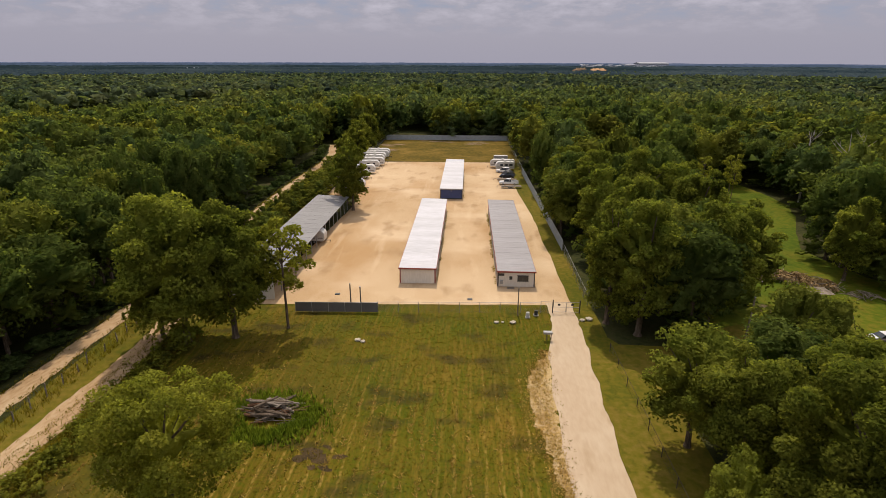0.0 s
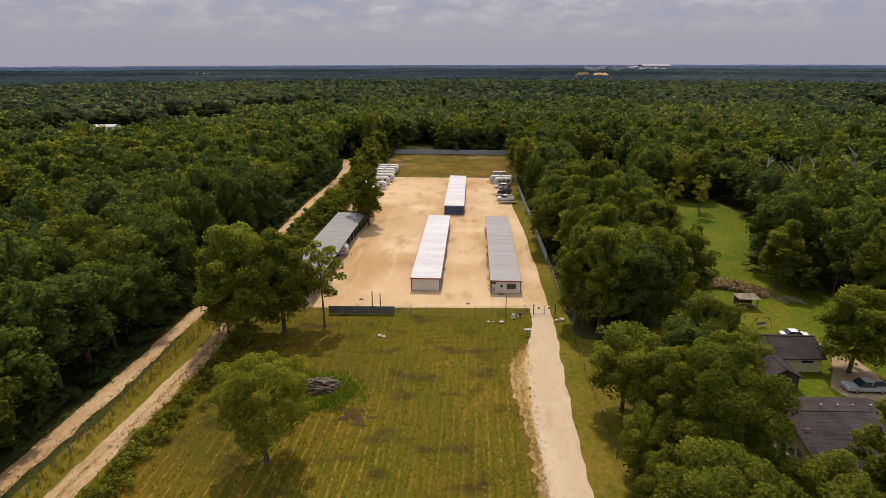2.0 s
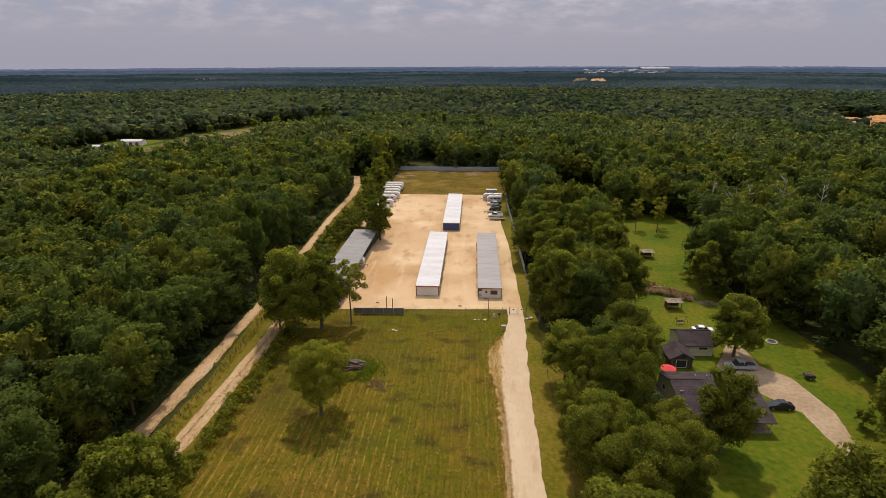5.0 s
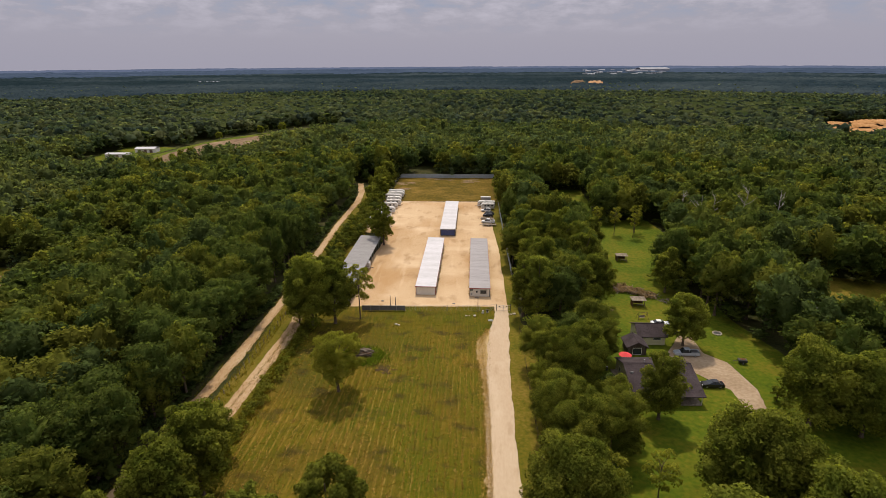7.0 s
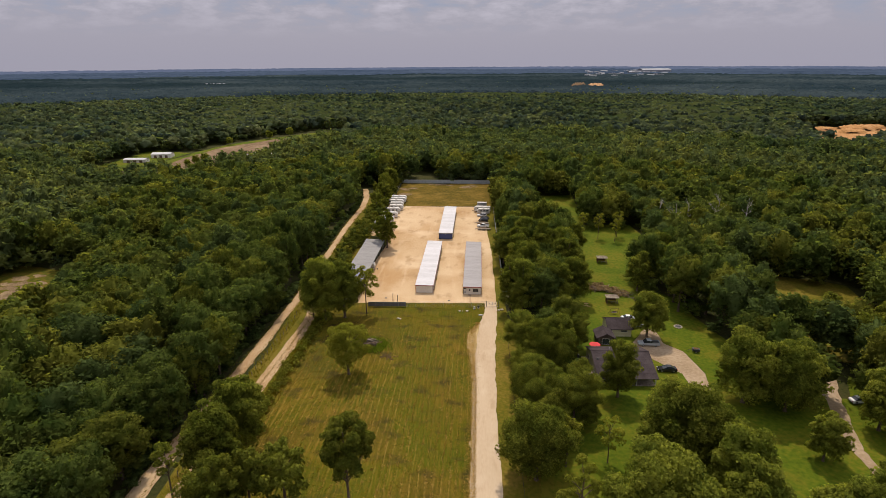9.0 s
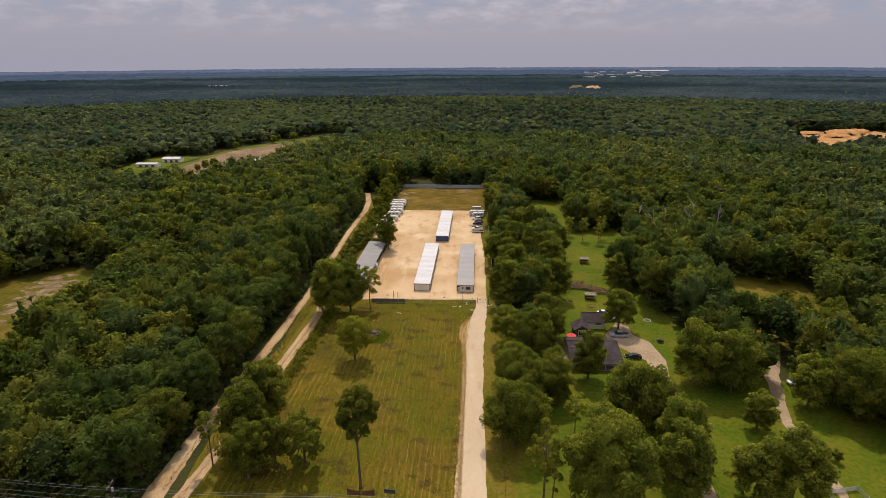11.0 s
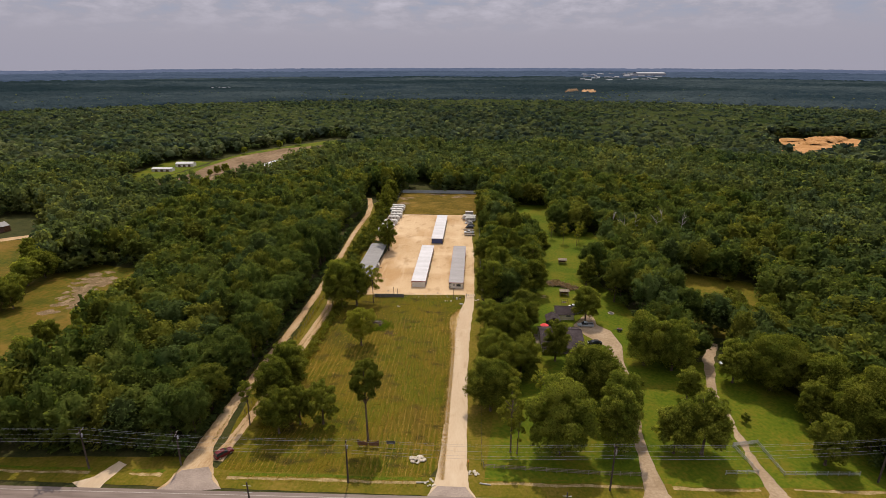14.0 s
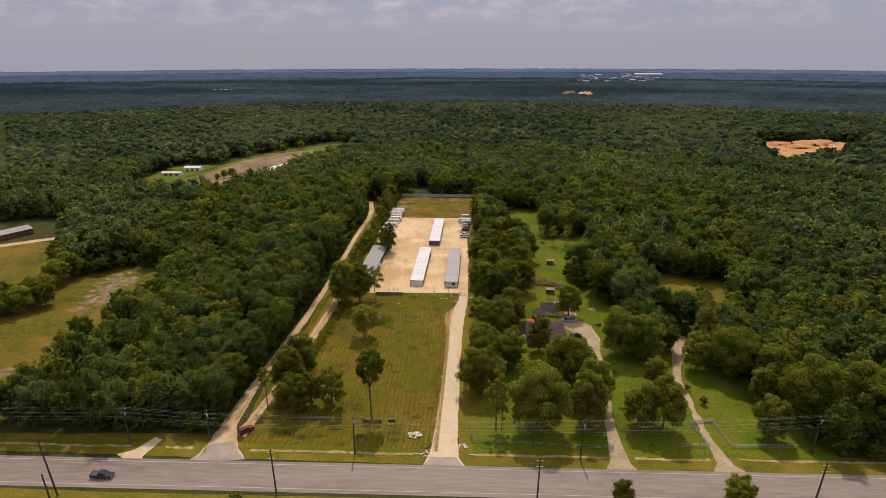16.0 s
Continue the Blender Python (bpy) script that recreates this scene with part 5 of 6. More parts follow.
def flatbed(x, y, turn):
    th = empty("flatbed_trailer", x, y, 0, turn)
    part("frame", boxes((-3.0, 3.0, -1.0, -0.9, 0.5, 0.62), (-3.0, 3.0, 0.9, 1.0, 0.5, 0.62), (3.0, 4.3, -0.06, 0.06, 0.5, 0.6), (4.1, 4.2, -0.05, 0.05, 0, 0.5)), M_DARK, th)
    for i in range(12):
        part("plank", boxes((-3.0 + i * 0.5, -2.52 + i * 0.5, -0.98, 0.98, 0.62, 0.67)), M_WOOD, th)
    for s in (-1, 1):
        wheel(th, -0.3, s * 1.1, 0.34)
        wheel(th, 0.55, s * 1.1, 0.34)
    return tagged(th, "dark flatbed utility trailer with plank deck", "trailer", "campers and trailers stored on the yard")


flatbed(13.2, 160.8, 180)
flatbed(12.6, 170.8, 172)


def box_trailer(x, y, turn):
    th = empty("cargo_trailer", x, y, 0, turn)
    part("body", bevelled(boxes((-2.6, 2.4, -1.1, 1.1, 0.55, 2.7)), 0.06), M_STEEL, th)
    part("roof", bevelled(boxes((-2.62, 2.42, -1.12, 1.12, 2.69, 2.76)), 0.02, 1), M_CAMPER, th)
    part("rear_door", boxes((-2.64, -2.60, -0.95, 0.95, 0.65, 2.55)), M_CAMPER, th)
    part("fender", bevelled(boxes((-0.9, 0.9, -1.32, -1.11, 0.72, 0.80), (-0.9, 0.9, 1.11, 1.32, 0.72, 0.80)), 0.02, 1), M_DARK, th)
    part("tow_bar", boxes((2.4, 3.6, -0.05, 0.05, 0.45, 0.57), (3.4, 3.5, -0.04, 0.04, 0, 0.5)), M_DARK, th)
    for s in (-1, 1):
        wheel(th, -0.4, s * 1.18, 0.33)
        wheel(th, 0.42, s * 1.18, 0.33)
    return tagged(th, "grey enclosed cargo trailer parked on gravel", "trailer", "campers and trailers stored on the yard")


box_trailer(12.2, 203.0, 180)


def tarp_heap(x, y):
    th = empty("covered_load", x, y)
    bm = bmesh.new()
    q = random.Random(4)
    rings = []
    for h, k in ((0.0, 1.0), (0.7, 0.92), (1.4, 0.62), (1.9, 0.22)):
        rings.append([bm.verts.new((2.4 * k * math.cos(a) * q.uniform(0.85, 1.1), 1.5 * k * math.sin(a) * q.uniform(0.85, 1.1), h + q.uniform(-0.08, 0.12) * (h > 0))) for a in (2 * math.pi * j / 14 for j in range(14))])
    for a, b in zip(rings, rings[1:]):
        for j in range(14):
            bm.faces.new((a[j], a[(j + 1) % 14], b[(j + 1) % 14], b[j]))
    bm.faces.new(rings[-1])
    part("tarpaulin", bm, M_DARK, th)
    bm = bmesh.new()
    tube(bm, [(-2.45, 0, 0.3), (-1.2, 0.1, 1.5), (0, 0.1, 2.05), (1.2, 0, 1.5), (2.45, 0, 0.3)], 0.02, 5)
    part("rope", bm, M_WOOD, th)
    return tagged(th, "heap of goods under a black tarpaulin on gravel", "covered load")


tarp_heap(13.6, 179.8)


def boat(x, y, turn):
    th = empty("boat", x, y, 0, turn)
    bm = bmesh.new()
    rings = []
    for u, wd, keel in ((-2.6, 1.0, 0.6), (-0.8, 1.1, 0.55), (0.9, 0.95, 0.6), (2.1, 0.5, 0.75), (2.8, 0.06, 1.1)):
        rings.append([bm.verts.new(p) for p in ((u, -wd, 1.35), (u, -wd * 0.75, 0.8), (u, 0, keel), (u, wd * 0.75, 0.8), (u, wd, 1.35))])
    for a, b in zip(rings, rings[1:]):
        for i in range(4):
            bm.faces.new((a[i], a[i + 1], b[i + 1], b[i]))
        bm.faces.new((a[4], a[0], b[0], b[4]))
    bm.faces.new(rings[0][::-1])
    part("hull", bm, M_CAMPER, th)
    part("cover", bevelled(side_prism([(-2.5, 1.36), (-1.2, 1.9), (0.6, 1.95), (2.2, 1.37)], 0.85, 0.3), 0.05), M_DARK, th, "black canvas cover")
    part("trailer_frame", boxes((-2.4, 3.4, -0.06, 0.06, 0.40, 0.56), (-0.5, 0.4, -1.0, 1.0, 0.40, 0.5)), M_STEEL, th)
    for s in (-1, 1):
        wheel(th, 0, s * 1.05, 0.3)
    return tagged(th, "small boat on a trailer under a black cover", "boat")


boat(12.4, 198.4, 180)

# ---- houses ----


def slope(x0, x1, low, high, thick):
    """A slab between two lines along x, given by their y and z."""
    bm = bmesh.new()
    vs = [bm.verts.new((x, p[0], p[1] + t)) for x in (x0, x1) for t in (0.0, thick) for p in (low, high)]
    for f in ((0, 1, 3, 2), (4, 6, 7, 5), (0, 4, 5, 1), (2, 3, 7, 6), (0, 2, 6, 4), (1, 5, 7, 3)):
        bm.faces.new([vs[i] for i in f])
    return bm


def gable_house(name, x, y, turn, length, depth, eave, ridge, label, windows, porch=0.0, ridge_at=0.5, siding=M_SIDING):
    """A house with its ridge along local x; y runs from the front (0) to the back (depth)."""
    th = empty(name, x, y, 0, turn)
    yr = depth * ridge_at
    part("front_wall", boxes((0, length, 0, 0.15, 0, eave)), siding, th)
    part("back_wall", boxes((0, length, depth - 0.15, depth, 0, eave)), siding, th)
    for x0 in (0.0, length - 0.15):
        bm = bmesh.new()
        prof = [(0.15, 0.0), (depth - 0.15, 0.0), (depth - 0.15, eave), (yr, ridge - 0.12), (0.15, eave)]
        a = [bm.verts.new((x0, p, z)) for p, z in prof]
        b = [bm.verts.new((x0 + 0.15, p, z)) for p, z in prof]
        for i in range(5):
            bm.faces.new((a[i], a[(i + 1) % 5], b[(i + 1) % 5], b[i]))
        bm.faces.new(a[::-1])
        bm.faces.new(b)
        part("gable_wall", bm, siding, th)
    for (ya, za), nm in (((-0.5 - porch, eave - 0.25 - 0.12 * porch), "front"), ((depth + 0.5, eave - 0.25), "back")):
        deck = part("roof_slope", slope(-0.4, length + 0.4, (ya, za), (yr, ridge), 0.14), M_SHINGLE, th)
        # courses of shingles, each lapping the one below
        n = max(4, int(abs(yr - ya) / 0.55))
        for i in range(n):
            u0, u1 = i / n, (i + 1.25) / n
            u1 = min(u1, 1.0)
            bm = bmesh.new()
            q = [(-0.42, ya + (yr - ya) * u0, za + (ridge - za) * u0 + 0.165), (length + 0.42, ya + (yr - ya) * u0, za + (ridge - za) * u0 + 0.165),
                 (length + 0.42, ya + (yr - ya) * u1, za + (ridge - za) * u1 + 0.146), (-0.42, ya + (yr - ya) * u1, za + (ridge - za) * u1 + 0.146)]
            top = [bm.verts.new(p) for p in q]
            low = [bm.verts.new((p[0], p[1], p[2] - 0.03)) for p in q]
            bm.faces.new(top)
            bm.faces.new(low[::-1])
            for k in range(4):
                bm.faces.new((top[k], low[k], low[(k + 1) % 4], top[(k + 1) % 4]))
            part("shingle_course", bm, M_SHINGLE, deck)
    part("ridge_cap", boxes((-0.42, length + 0.42, yr - 0.14, yr + 0.14, ridge + 0.12, ridge + 0.20)), M_SHINGLE, th)
    for side, a, b, z0, z1 in windows:
        if side == "front":
            w = part("window", boxes((a, b, -0.02, 0.0, z0, z1)), M_GLASS, th)
            part("window_frame", boxes((a - 0.08, b + 0.08, -0.05, 0.0, z1, z1 + 0.08), (a - 0.08, b + 0.08, -0.07, 0.0, z0 - 0.08, z0), (a - 0.08, a, -0.05, 0, z0, z1), (b, b + 0.08, -0.05, 0, z0, z1)), M_CAMPER, w)
        else:
            w = part("window", boxes((-0.02, 0.0, a, b, z0, z1)), M_GLASS, th)
            part("window_frame", boxes((-0.05, 0.0, a - 0.08, b + 0.08, z1, z1 + 0.08), (-0.07, 0.0, a - 0.08, b + 0.08, z0 - 0.08, z0), (-0.05, 0, a - 0.08, a, z0, z1), (-0.05, 0, b, b + 0.08, z0, z1)), M_CAMPER, w)
    if porch:
        for i in range(4):
            xx = 0.1 + (length - 0.3) * i / 3
            part("porch_post", boxes((xx, xx + 0.14, -porch, -porch + 0.14, 0.12, eave - 0.40)), M_CAMPER, th)
        part("porch_floor", boxes((0, length, -porch - 0.1, -0.002, 0, 0.12)), M_WOOD, th)
    return tagged(th, label, "house")


house = gable_house("house", 40.2, 33.6, 1.5, 14.0, 12.0, 2.7, 4.7, "cream-sided house with dark brown shingle roof and front porch",
                    [("side", 2.0, 3.0, 1.0, 2.0), ("side", 8.4, 9.4, 1.0, 2.0), ("front", 3, 4.4, 1.0, 2.1), ("front", 9, 10.4, 1.0, 2.1)], 2.4, 0.52)
for px in (4.6, 6.6, 8.4, 10.6):
    bm = bmesh.new()
    tube(bm, [(px, 7.2, 4.45), (px, 7.2, 5.05)], 0.09, 8)
    tube(bm, [(px, 7.2, 5.05), (px, 7.2, 5.13)], 0.14, 8)
    part("roof_vent", bm, M_STEEL, house)
part("satellite_dish", bevelled(boxes((0.4, 1.1, 3.2, 3.3, 3.75, 4.4), (0.7, 0.78, 3.24, 3.3, 3.4, 3.8)), 0.03, 1), M_STEEL, house)
part("side_deck", boxes((-1.5, -0.02, 2.0, 11.0, 0.0, 0.35)), M_WOOD, house)
small = gable_house("house", 48.2, 57.0, 1.0, 6.6, 7.0, 2.6, 4.2, "small cream-sided building with dark shingle roof",
                    [("front", 3.6, 5.4, 1.5, 2.0)])
# dark boards and a dark pane stand in for the porch opening's shade
wing = gable_house("porch_building", 48.6, 51.8, 91.0, 4.6, 4.4, 2.3, 3.5, "low gabled porch wing with dark shingles, dark pane for its shaded opening",
                   [("side", 1.2, 3.2, 0.3, 1.9)], siding=M_POLE)


def garden_umbrella(x, y):
    th = empty("garden_umbrella", x, y)
    bm = bmesh.new()
    tube(bm, [(0, 0, 0), (0, 0, 2.5)], 0.03, 8)
    part("pole", bm, M_STEEL, th)
    part("base", bevelled(boxes((-0.3, 0.3, -0.3, 0.3, 0, 0.1)), 0.03, 1), M_CONCRETE, th)
    for k in range(8):
        bm = bmesh.new()
        a, b = 2 * math.pi * k / 8, 2 * math.pi * (k + 1) / 8
        p = [bm.verts.new(q) for q in ((0, 0, 2.62), (1.5 * math.cos(a), 1.5 * math.sin(a), 2.0), (1.5 * math.cos((a + b) / 2), 1.5 * math.sin((a + b) / 2), 2.03), (1.5 * math.cos(b), 1.5 * math.sin(b), 2.0))]
        q = [bm.verts.new(v.co - Vector((0, 0, 0.02))) for v in p]
        bm.faces.new(p)
        bm.faces.new(q[::-1])
        for i in range(4):
            bm.faces.new((p[i], q[i], q[(i + 1) % 4], p[(i + 1) % 4]))
        part("canopy_panel", bm, M_CANVASRED, th)
    return tagged(th, "open red garden umbrella beside the house", "umbrella")


garden_umbrella(42.6, 48.3)


def field_shelter(x, y, w=4.2, d=3.0):
    th = empty("field_shelter", x, y)
    for px in (0.05, w - 0.2):
        for py in (0.05, d - 0.2):
            part("post", boxes((px, px + 0.15, py, py + 0.15, 0, 1.9 + 0.08 * py)), M_WOOD, th)
    for i in range(7):
        part("roof_sheet", boxes((-0.3 + i * (w + 0.6) / 7, -0.3 + (i + 1) * (w + 0.6) / 7 - 0.02, -0.4, d + 0.3, 2.1, 2.14)), M_WOOD, th)
    part("back_wall", boxes((0.2, w - 0.2, d - 0.1, d - 0.05, 0.1, 2.0)), M_RUST, th)
    part("side_wall", boxes((0.0, 0.05, 0.2, d - 0.2, 0.1, 2.0)), M_RUST, th)
    part("bench", boxes((1.4, 3.2, 0.3, 0.8, 0.42, 0.5), (1.5, 1.6, 0.35, 0.75, 0, 0.42), (3.0, 3.1, 0.35, 0.75, 0, 0.42)), M_WOOD, th)
    return tagged(th, "low open wooden animal shelter on the grass", "shelter")


field_shelter(52.8, 79.8, 3.6, 2.4)
field_shelter(57.5, 118.0, 3.6, 2.6)


def cart(x, y, turn, label):
    th = empty("utility_cart", x, y, 0, turn)
    part("tub", bevelled(boxes((-0.95, 0.95, -0.65, 0.65, 0.45, 1.0)), 0.05), M_DARK, th)
    part("load", bevelled(boxes((-0.6, 0.5, -0.4, 0.4, 0.98, 1.12)), 0.04), M_RUST, th)
    part("tow_bar", boxes((0.95, 2.0, -0.04, 0.04, 0.45, 0.52), (1.9, 1.97, -0.03, 0.03, 0, 0.5)), M_DARK, th)
    for s in (-1, 1):
        wheel(th, 0, s * 0.78, 0.3, 0.18)
    return tagged(th, label, "cart")


cart(70.2, 49.2, 170, "small dark loaded utility cart beside the drive")
cart(66.0, 73.0, 20, "small dark cart standing on the lawn")


def fire_ring(x, y):
    th = empty("fire_ring", x, y)
    for k in range(11):
        a = 2 * math.pi * k / 11
        bm = bevelled(boxes((-0.26, 0.26, -0.16, 0.16, 0, 0.24)), 0.05, 1)
        ob = part("stone", bm, M_STONE, th)
        ob.matrix_basis = pose(1.05 * math.cos(a), 1.05 * math.sin(a), -0.03, 0, 0, math.degrees(a) + 90)
    bm = bmesh.new()
    tube(bm, [(0, 0, -0.02), (0, 0, 0.03)], [0.95, 0.8], 14)
    part("ash", bm, M_DARK, th)
    return tagged(th, "low ring of stones round dark ash on the lawn", "fire ring")


def swing_frame(x, y, turn):
    th = empty("garden_swing", x, y, 0, turn)
    for s in (-1, 1):
        for k in (-1, 1):
            bm = bmesh.new()
            tube(bm, [(1.5 * s, 0.8 * k, 0), (1.3 * s, 0, 1.9)], 0.04, 6)
            part("leg", bm, M_POLE, th)
    bm = bmesh.new()
    tube(bm, [(-1.4, 0, 1.9), (1.4, 0, 1.9)], 0.04, 6)
    part("top_bar", bm, M_POLE, th)
    part("seat", boxes((-0.8, 0.8, -0.25, 0.25, 0.45, 0.5), (-0.8, 0.8, 0.22, 0.27, 0.5, 0.95)), M_WOOD, th)
    for s in (-1, 1):
        bm = bmesh.new()
        tube(bm, [(0.78 * s, 0, 0.5), (0.78 * s, 0, 1.9)], 0.012, 4)
        part("chain", bm, M_STEEL, th)
    return tagged(th, "dark metal garden swing with a wooden seat on grass", "swing")


def barrel(x, y, mat, label):
    th = empty("barrel", x, y)
    bm = bmesh.new()
    tube(bm, [(0, 0, 0), (0, 0, 0.25), (0, 0, 0.65), (0, 0, 0.9)], [0.27, 0.30, 0.30, 0.27], 12)
    part("body", bm, mat, th)
    bm = bmesh.new()
    tube(bm, [(0, 0, 0.9), (0, 0, 0.93)], 0.25, 12)
    part("lid", bm, M_STEEL, th)
    return tagged(th, label, "barrel", "barrels on the lawn")


fire_ring(70.5, 64.1)
swing_frame(53.4, 72.0, 12)
barrel(39.2, 60.4, M_CARWHITE, "white plastic barrel on the grass beside trees")
barrel(37.6, 44.6, M_DARK, "dark metal barrel beside the house")


def barn(x, y, turn, w, d, h, roof, label, wall=M_WALL):
    th = empty("metal_barn", x, y, 0, turn)
    part("wall", boxes((0, w, 0, d, 0, h)), wall, th)
    n = max(2, int(w / 4))
    for i in range(n):
        part("roof_panel", slope(i * w / n + 0.01, (i + 1) * w / n - 0.01, (-0.5, h - 0.05), (d / 2, h + d * 0.13), 0.1), roof, th)
        part("roof_panel", slope(i * w / n + 0.01, (i + 1) * w / n - 0.01, (d + 0.5, h - 0.05), (d / 2, h + d * 0.13), 0.1), roof, th)
    for i in range(3):
        a = w * (0.15 + 0.28 * i)
        part("door", boxes((a, a + w * 0.14, -0.05, 0.0, 0, h * 0.75)), M_DARKDOOR, th)
    return tagged(th, label, "barn")

barn(-265, 135, 62, 22, 11, 3.4, M_SHEDROOF, "long brown barn with grey metal roof beside a lane", M_RUST)
barn(-272, 330, 3, 18, 6, 2.6, M_WHITEROOF, "low white-roofed shed among distant trees")
barn(-262, 352, 6, 16, 8, 3.2, M_WHITEROOF, "white metal shed on distant grass")
ribbon("lane", [(-330, 92, 6), (-260, 128, 6), (-225, 152, 6)], -0.02, M_TRACK, 0.4, 3, "pale lane past the distant barn")
M_PALEWATER = plain("silty_water", (0.55, 0.54, 0.56), 0.3)
M_WATER = plain("pond_water", (0.10, 0.11, 0.12), 0.06)
patch("pond", [(-190, 366), (-184, 388), (-172, 412), (-160, 434), (-146, 436), (-150, 400), (-160, 378), (-174, 358)], 0.12, M_PALEWATER, 1.5, 5, "pale still pond on bare brown earth")
for i, (px, py, h, r) in enumerate(((-208, 322, 8, 3.2), (-203, 327, 9, 3.6), (-197, 318, 7, 3.0), (-228, 428, 8, 3.4), (-205, 470, 9, 3.6), (-190, 492, 10, 4.0), (-152, 398, 11, 3.6), (-146, 392, 12, 4.0), (-212, 316, 6, 2.6))):
    tree(px, py, h, r, "round", seed=400 + i, dense=0.3)
# belt of trees parting the two meadows, and a few at the near meadow's edge
for i, (px, py, h, r) in enumerate(((-188, 43, 13, 5.5), (-182, 49, 14, 5.5), (-177, 57, 12, 5.2), (-178, 67, 10, 4.5), (-181, 77, 13, 6.0), (-180, 86, 14, 6.0), (-184, 93, 14, 6.0),
                                    (-183, 102, 13, 5.5), (-190, 97, 13, 5.5), (-176, 107, 11, 5.0), (-197, 102, 14, 6.0), (-129, 22, 12, 4.6), (-126, 12, 10, 4.2), (-129, 40, 9, 4.0), (-131, 52, 10, 4.4))):
    tree(px, py, h, r, "round", seed=430 + i, dense=0.3)
patch("pond", [(101, 74), (110, 72), (112, 80), (103, 83)], 0.03, M_WATER, 1.0, 1.5, "still dark pond in a small clearing")

# town on the horizon: pale buildings, made tall enough to show over the canopy
M_TOWN = plain("town_sheet_metal", (0.26, 0.265, 0.29), 0.6)
town = random.Random(21)
TOWN = [(775, 2660, 130, 90, 26), (700, 2600, 40, 30, 20), (-758, 1475, 40, 14, 15.5), (-735, 1490, 22, 12, 15)]
for _ in range(44):
    far = town.uniform(2050, 3050)
    TOWN.append((far * town.uniform(0.19, 0.33), far, town.uniform(10, 30), town.uniform(9, 22), 15 + 0.0016 * (far - 1100) + town.uniform(0, 2.2)))
for bx, by, bw, bd, bh in TOWN:
    th = empty("warehouse", bx, by)
    part("wall", boxes((0, bw, 0, bd, 0, bh)), M_TOWN, th)
    part("roof", slope(-1, bw + 1, (-1, bh), (bd / 2, bh + 0.05 * bd), 0.5), M_TOWN, th)
    part("roof", slope(-1, bw + 1, (bd + 1, bh), (bd / 2, bh + 0.05 * bd), 0.5), M_SHEDROOF, th)
    tagged(th, "pale flat warehouse on the wooded horizon", "warehouse", "distant town buildings")

# ---- fences ----


def chain_fence(x0, y0, x1, y1, high=1.8, gap=3.0, label="chain-link fence with steel posts", slats=False, metal=M_STEEL):
    th = empty("fence", x0, y0, 0, math.degrees(math.atan2(y1 - y0, x1 - x0)))
    n = math.hypot(x1 - x0, y1 - y0)
    k = max(1, round(n / gap))
    for i in range(k + 1):
        bm = bmesh.new()
        tube(bm, [(n * i / k, 0, 0), (n * i / k, 0, high + 0.08)], 0.04, 6)
        part("post", bm, metal, th)
    bm = bmesh.new()
    tube(bm, [(0, 0, high), (n, 0, high)], 0.025, 5)
    part("top_rail", bm, metal, th)
    if slats:
        for i in range(k):
            part("panel", boxes((n * i / k + 0.05, n * (i + 1) / k - 0.05, -0.02, 0.02, 0.06, high - 0.03)), M_SLAT if high < 2.2 else M_PALESLAT, th)
    else:
        # woven wire, as crossing strands
        vs, fs = [], []
        step, w = 0.3, 0.006
        for s in (1, -1):
            u = -high
            while u < n:
                a, b = max(u, 0.0), min(u + high, n)
                if b > a:
                    za, zb = (a - u), (b - u)
                    if s < 0:
                        za, zb = high - za, high - zb
                    o = len(vs)
                    vs += [(a, 0.0, za - w), (b, 0.0, zb - w), (b, 0.0, zb + w), (a, 0.0, za + w)]
                    fs.append((o, o + 1, o + 2, o + 3))
                u += step
        put("wire_mesh", np_mesh("wire_mesh", np.array(vs), np.array(fs)), metal, th)
    return tagged(th, label, "fence")


chain_fence(-25.4, 73.8, -13.0, 74.2, 1.6, 2.5, "slatted grey-blue privacy fence panel before the yard", True)
chain_fence(-13.0, 74.2, 11.4, 75.2, 1.7, 3.0, "chain-link fence with steel posts before the yard")
chain_fence(-39.5, 262.5, 18.8, 262.5, 2.4, 3.0, "tall pale slatted fence behind the dry field", True)
chain_fence(18.8, 262.5, 18.4, 184, 2.0, 3.4, "long chain-link fence beside the trees")
chain_fence(18.4, 184, 19.2, 104, 2.3, 3.4, "pale slatted fence beside the gravel yard", True)
chain_fence(19.2, 104, 18.9, 78, 1.9, 3.4, "long chain-link fence beside the trees")
chain_fence(19.0, 64, 19.2, -24.5, 1.2, 4.0, "low rusty wire fence with thin posts beside the driveway", False, M_POLE)
chain_fence(-39.5, 150, -39.5, 262, 1.9, 3.4, "chain-link fence along the hedge")


def gate(x0, x1, y, label):
    th = empty("gate", x0, y)
    n = x1 - x0
    for i in range(2):
        a, b = n * i / 2 + 0.05, n * (i + 1) / 2 - 0.05
        bm = bmesh.new()
        for p, q in (((a, 0, 0.15), (b, 0, 0.15)), ((a, 0, 1.75), (b, 0, 1.75)), ((a, 0, 0.15), (a, 0, 1.75)), ((b, 0, 0.15), (b, 0, 1.75)), ((a, 0, 0.95), (b, 0, 0.95))):
            tube(bm, [p, q], 0.03, 6)
        leaf = part("gate_leaf", bm, M_STEEL, th)
        part("sign", boxes(((a + b) / 2 - 0.3, (a + b) / 2 + 0.1, -0.05, -0.03, 1.2, 1.5)), M_DARK, leaf)
    for px in (0.0, n):
        bm = bmesh.new()
        tube(bm, [(px, 0, 0), (px, 0, 2.1)], 0.09, 8)
        part("post", bm, M_DARK, th)
    return tagged(th, label, "gate")


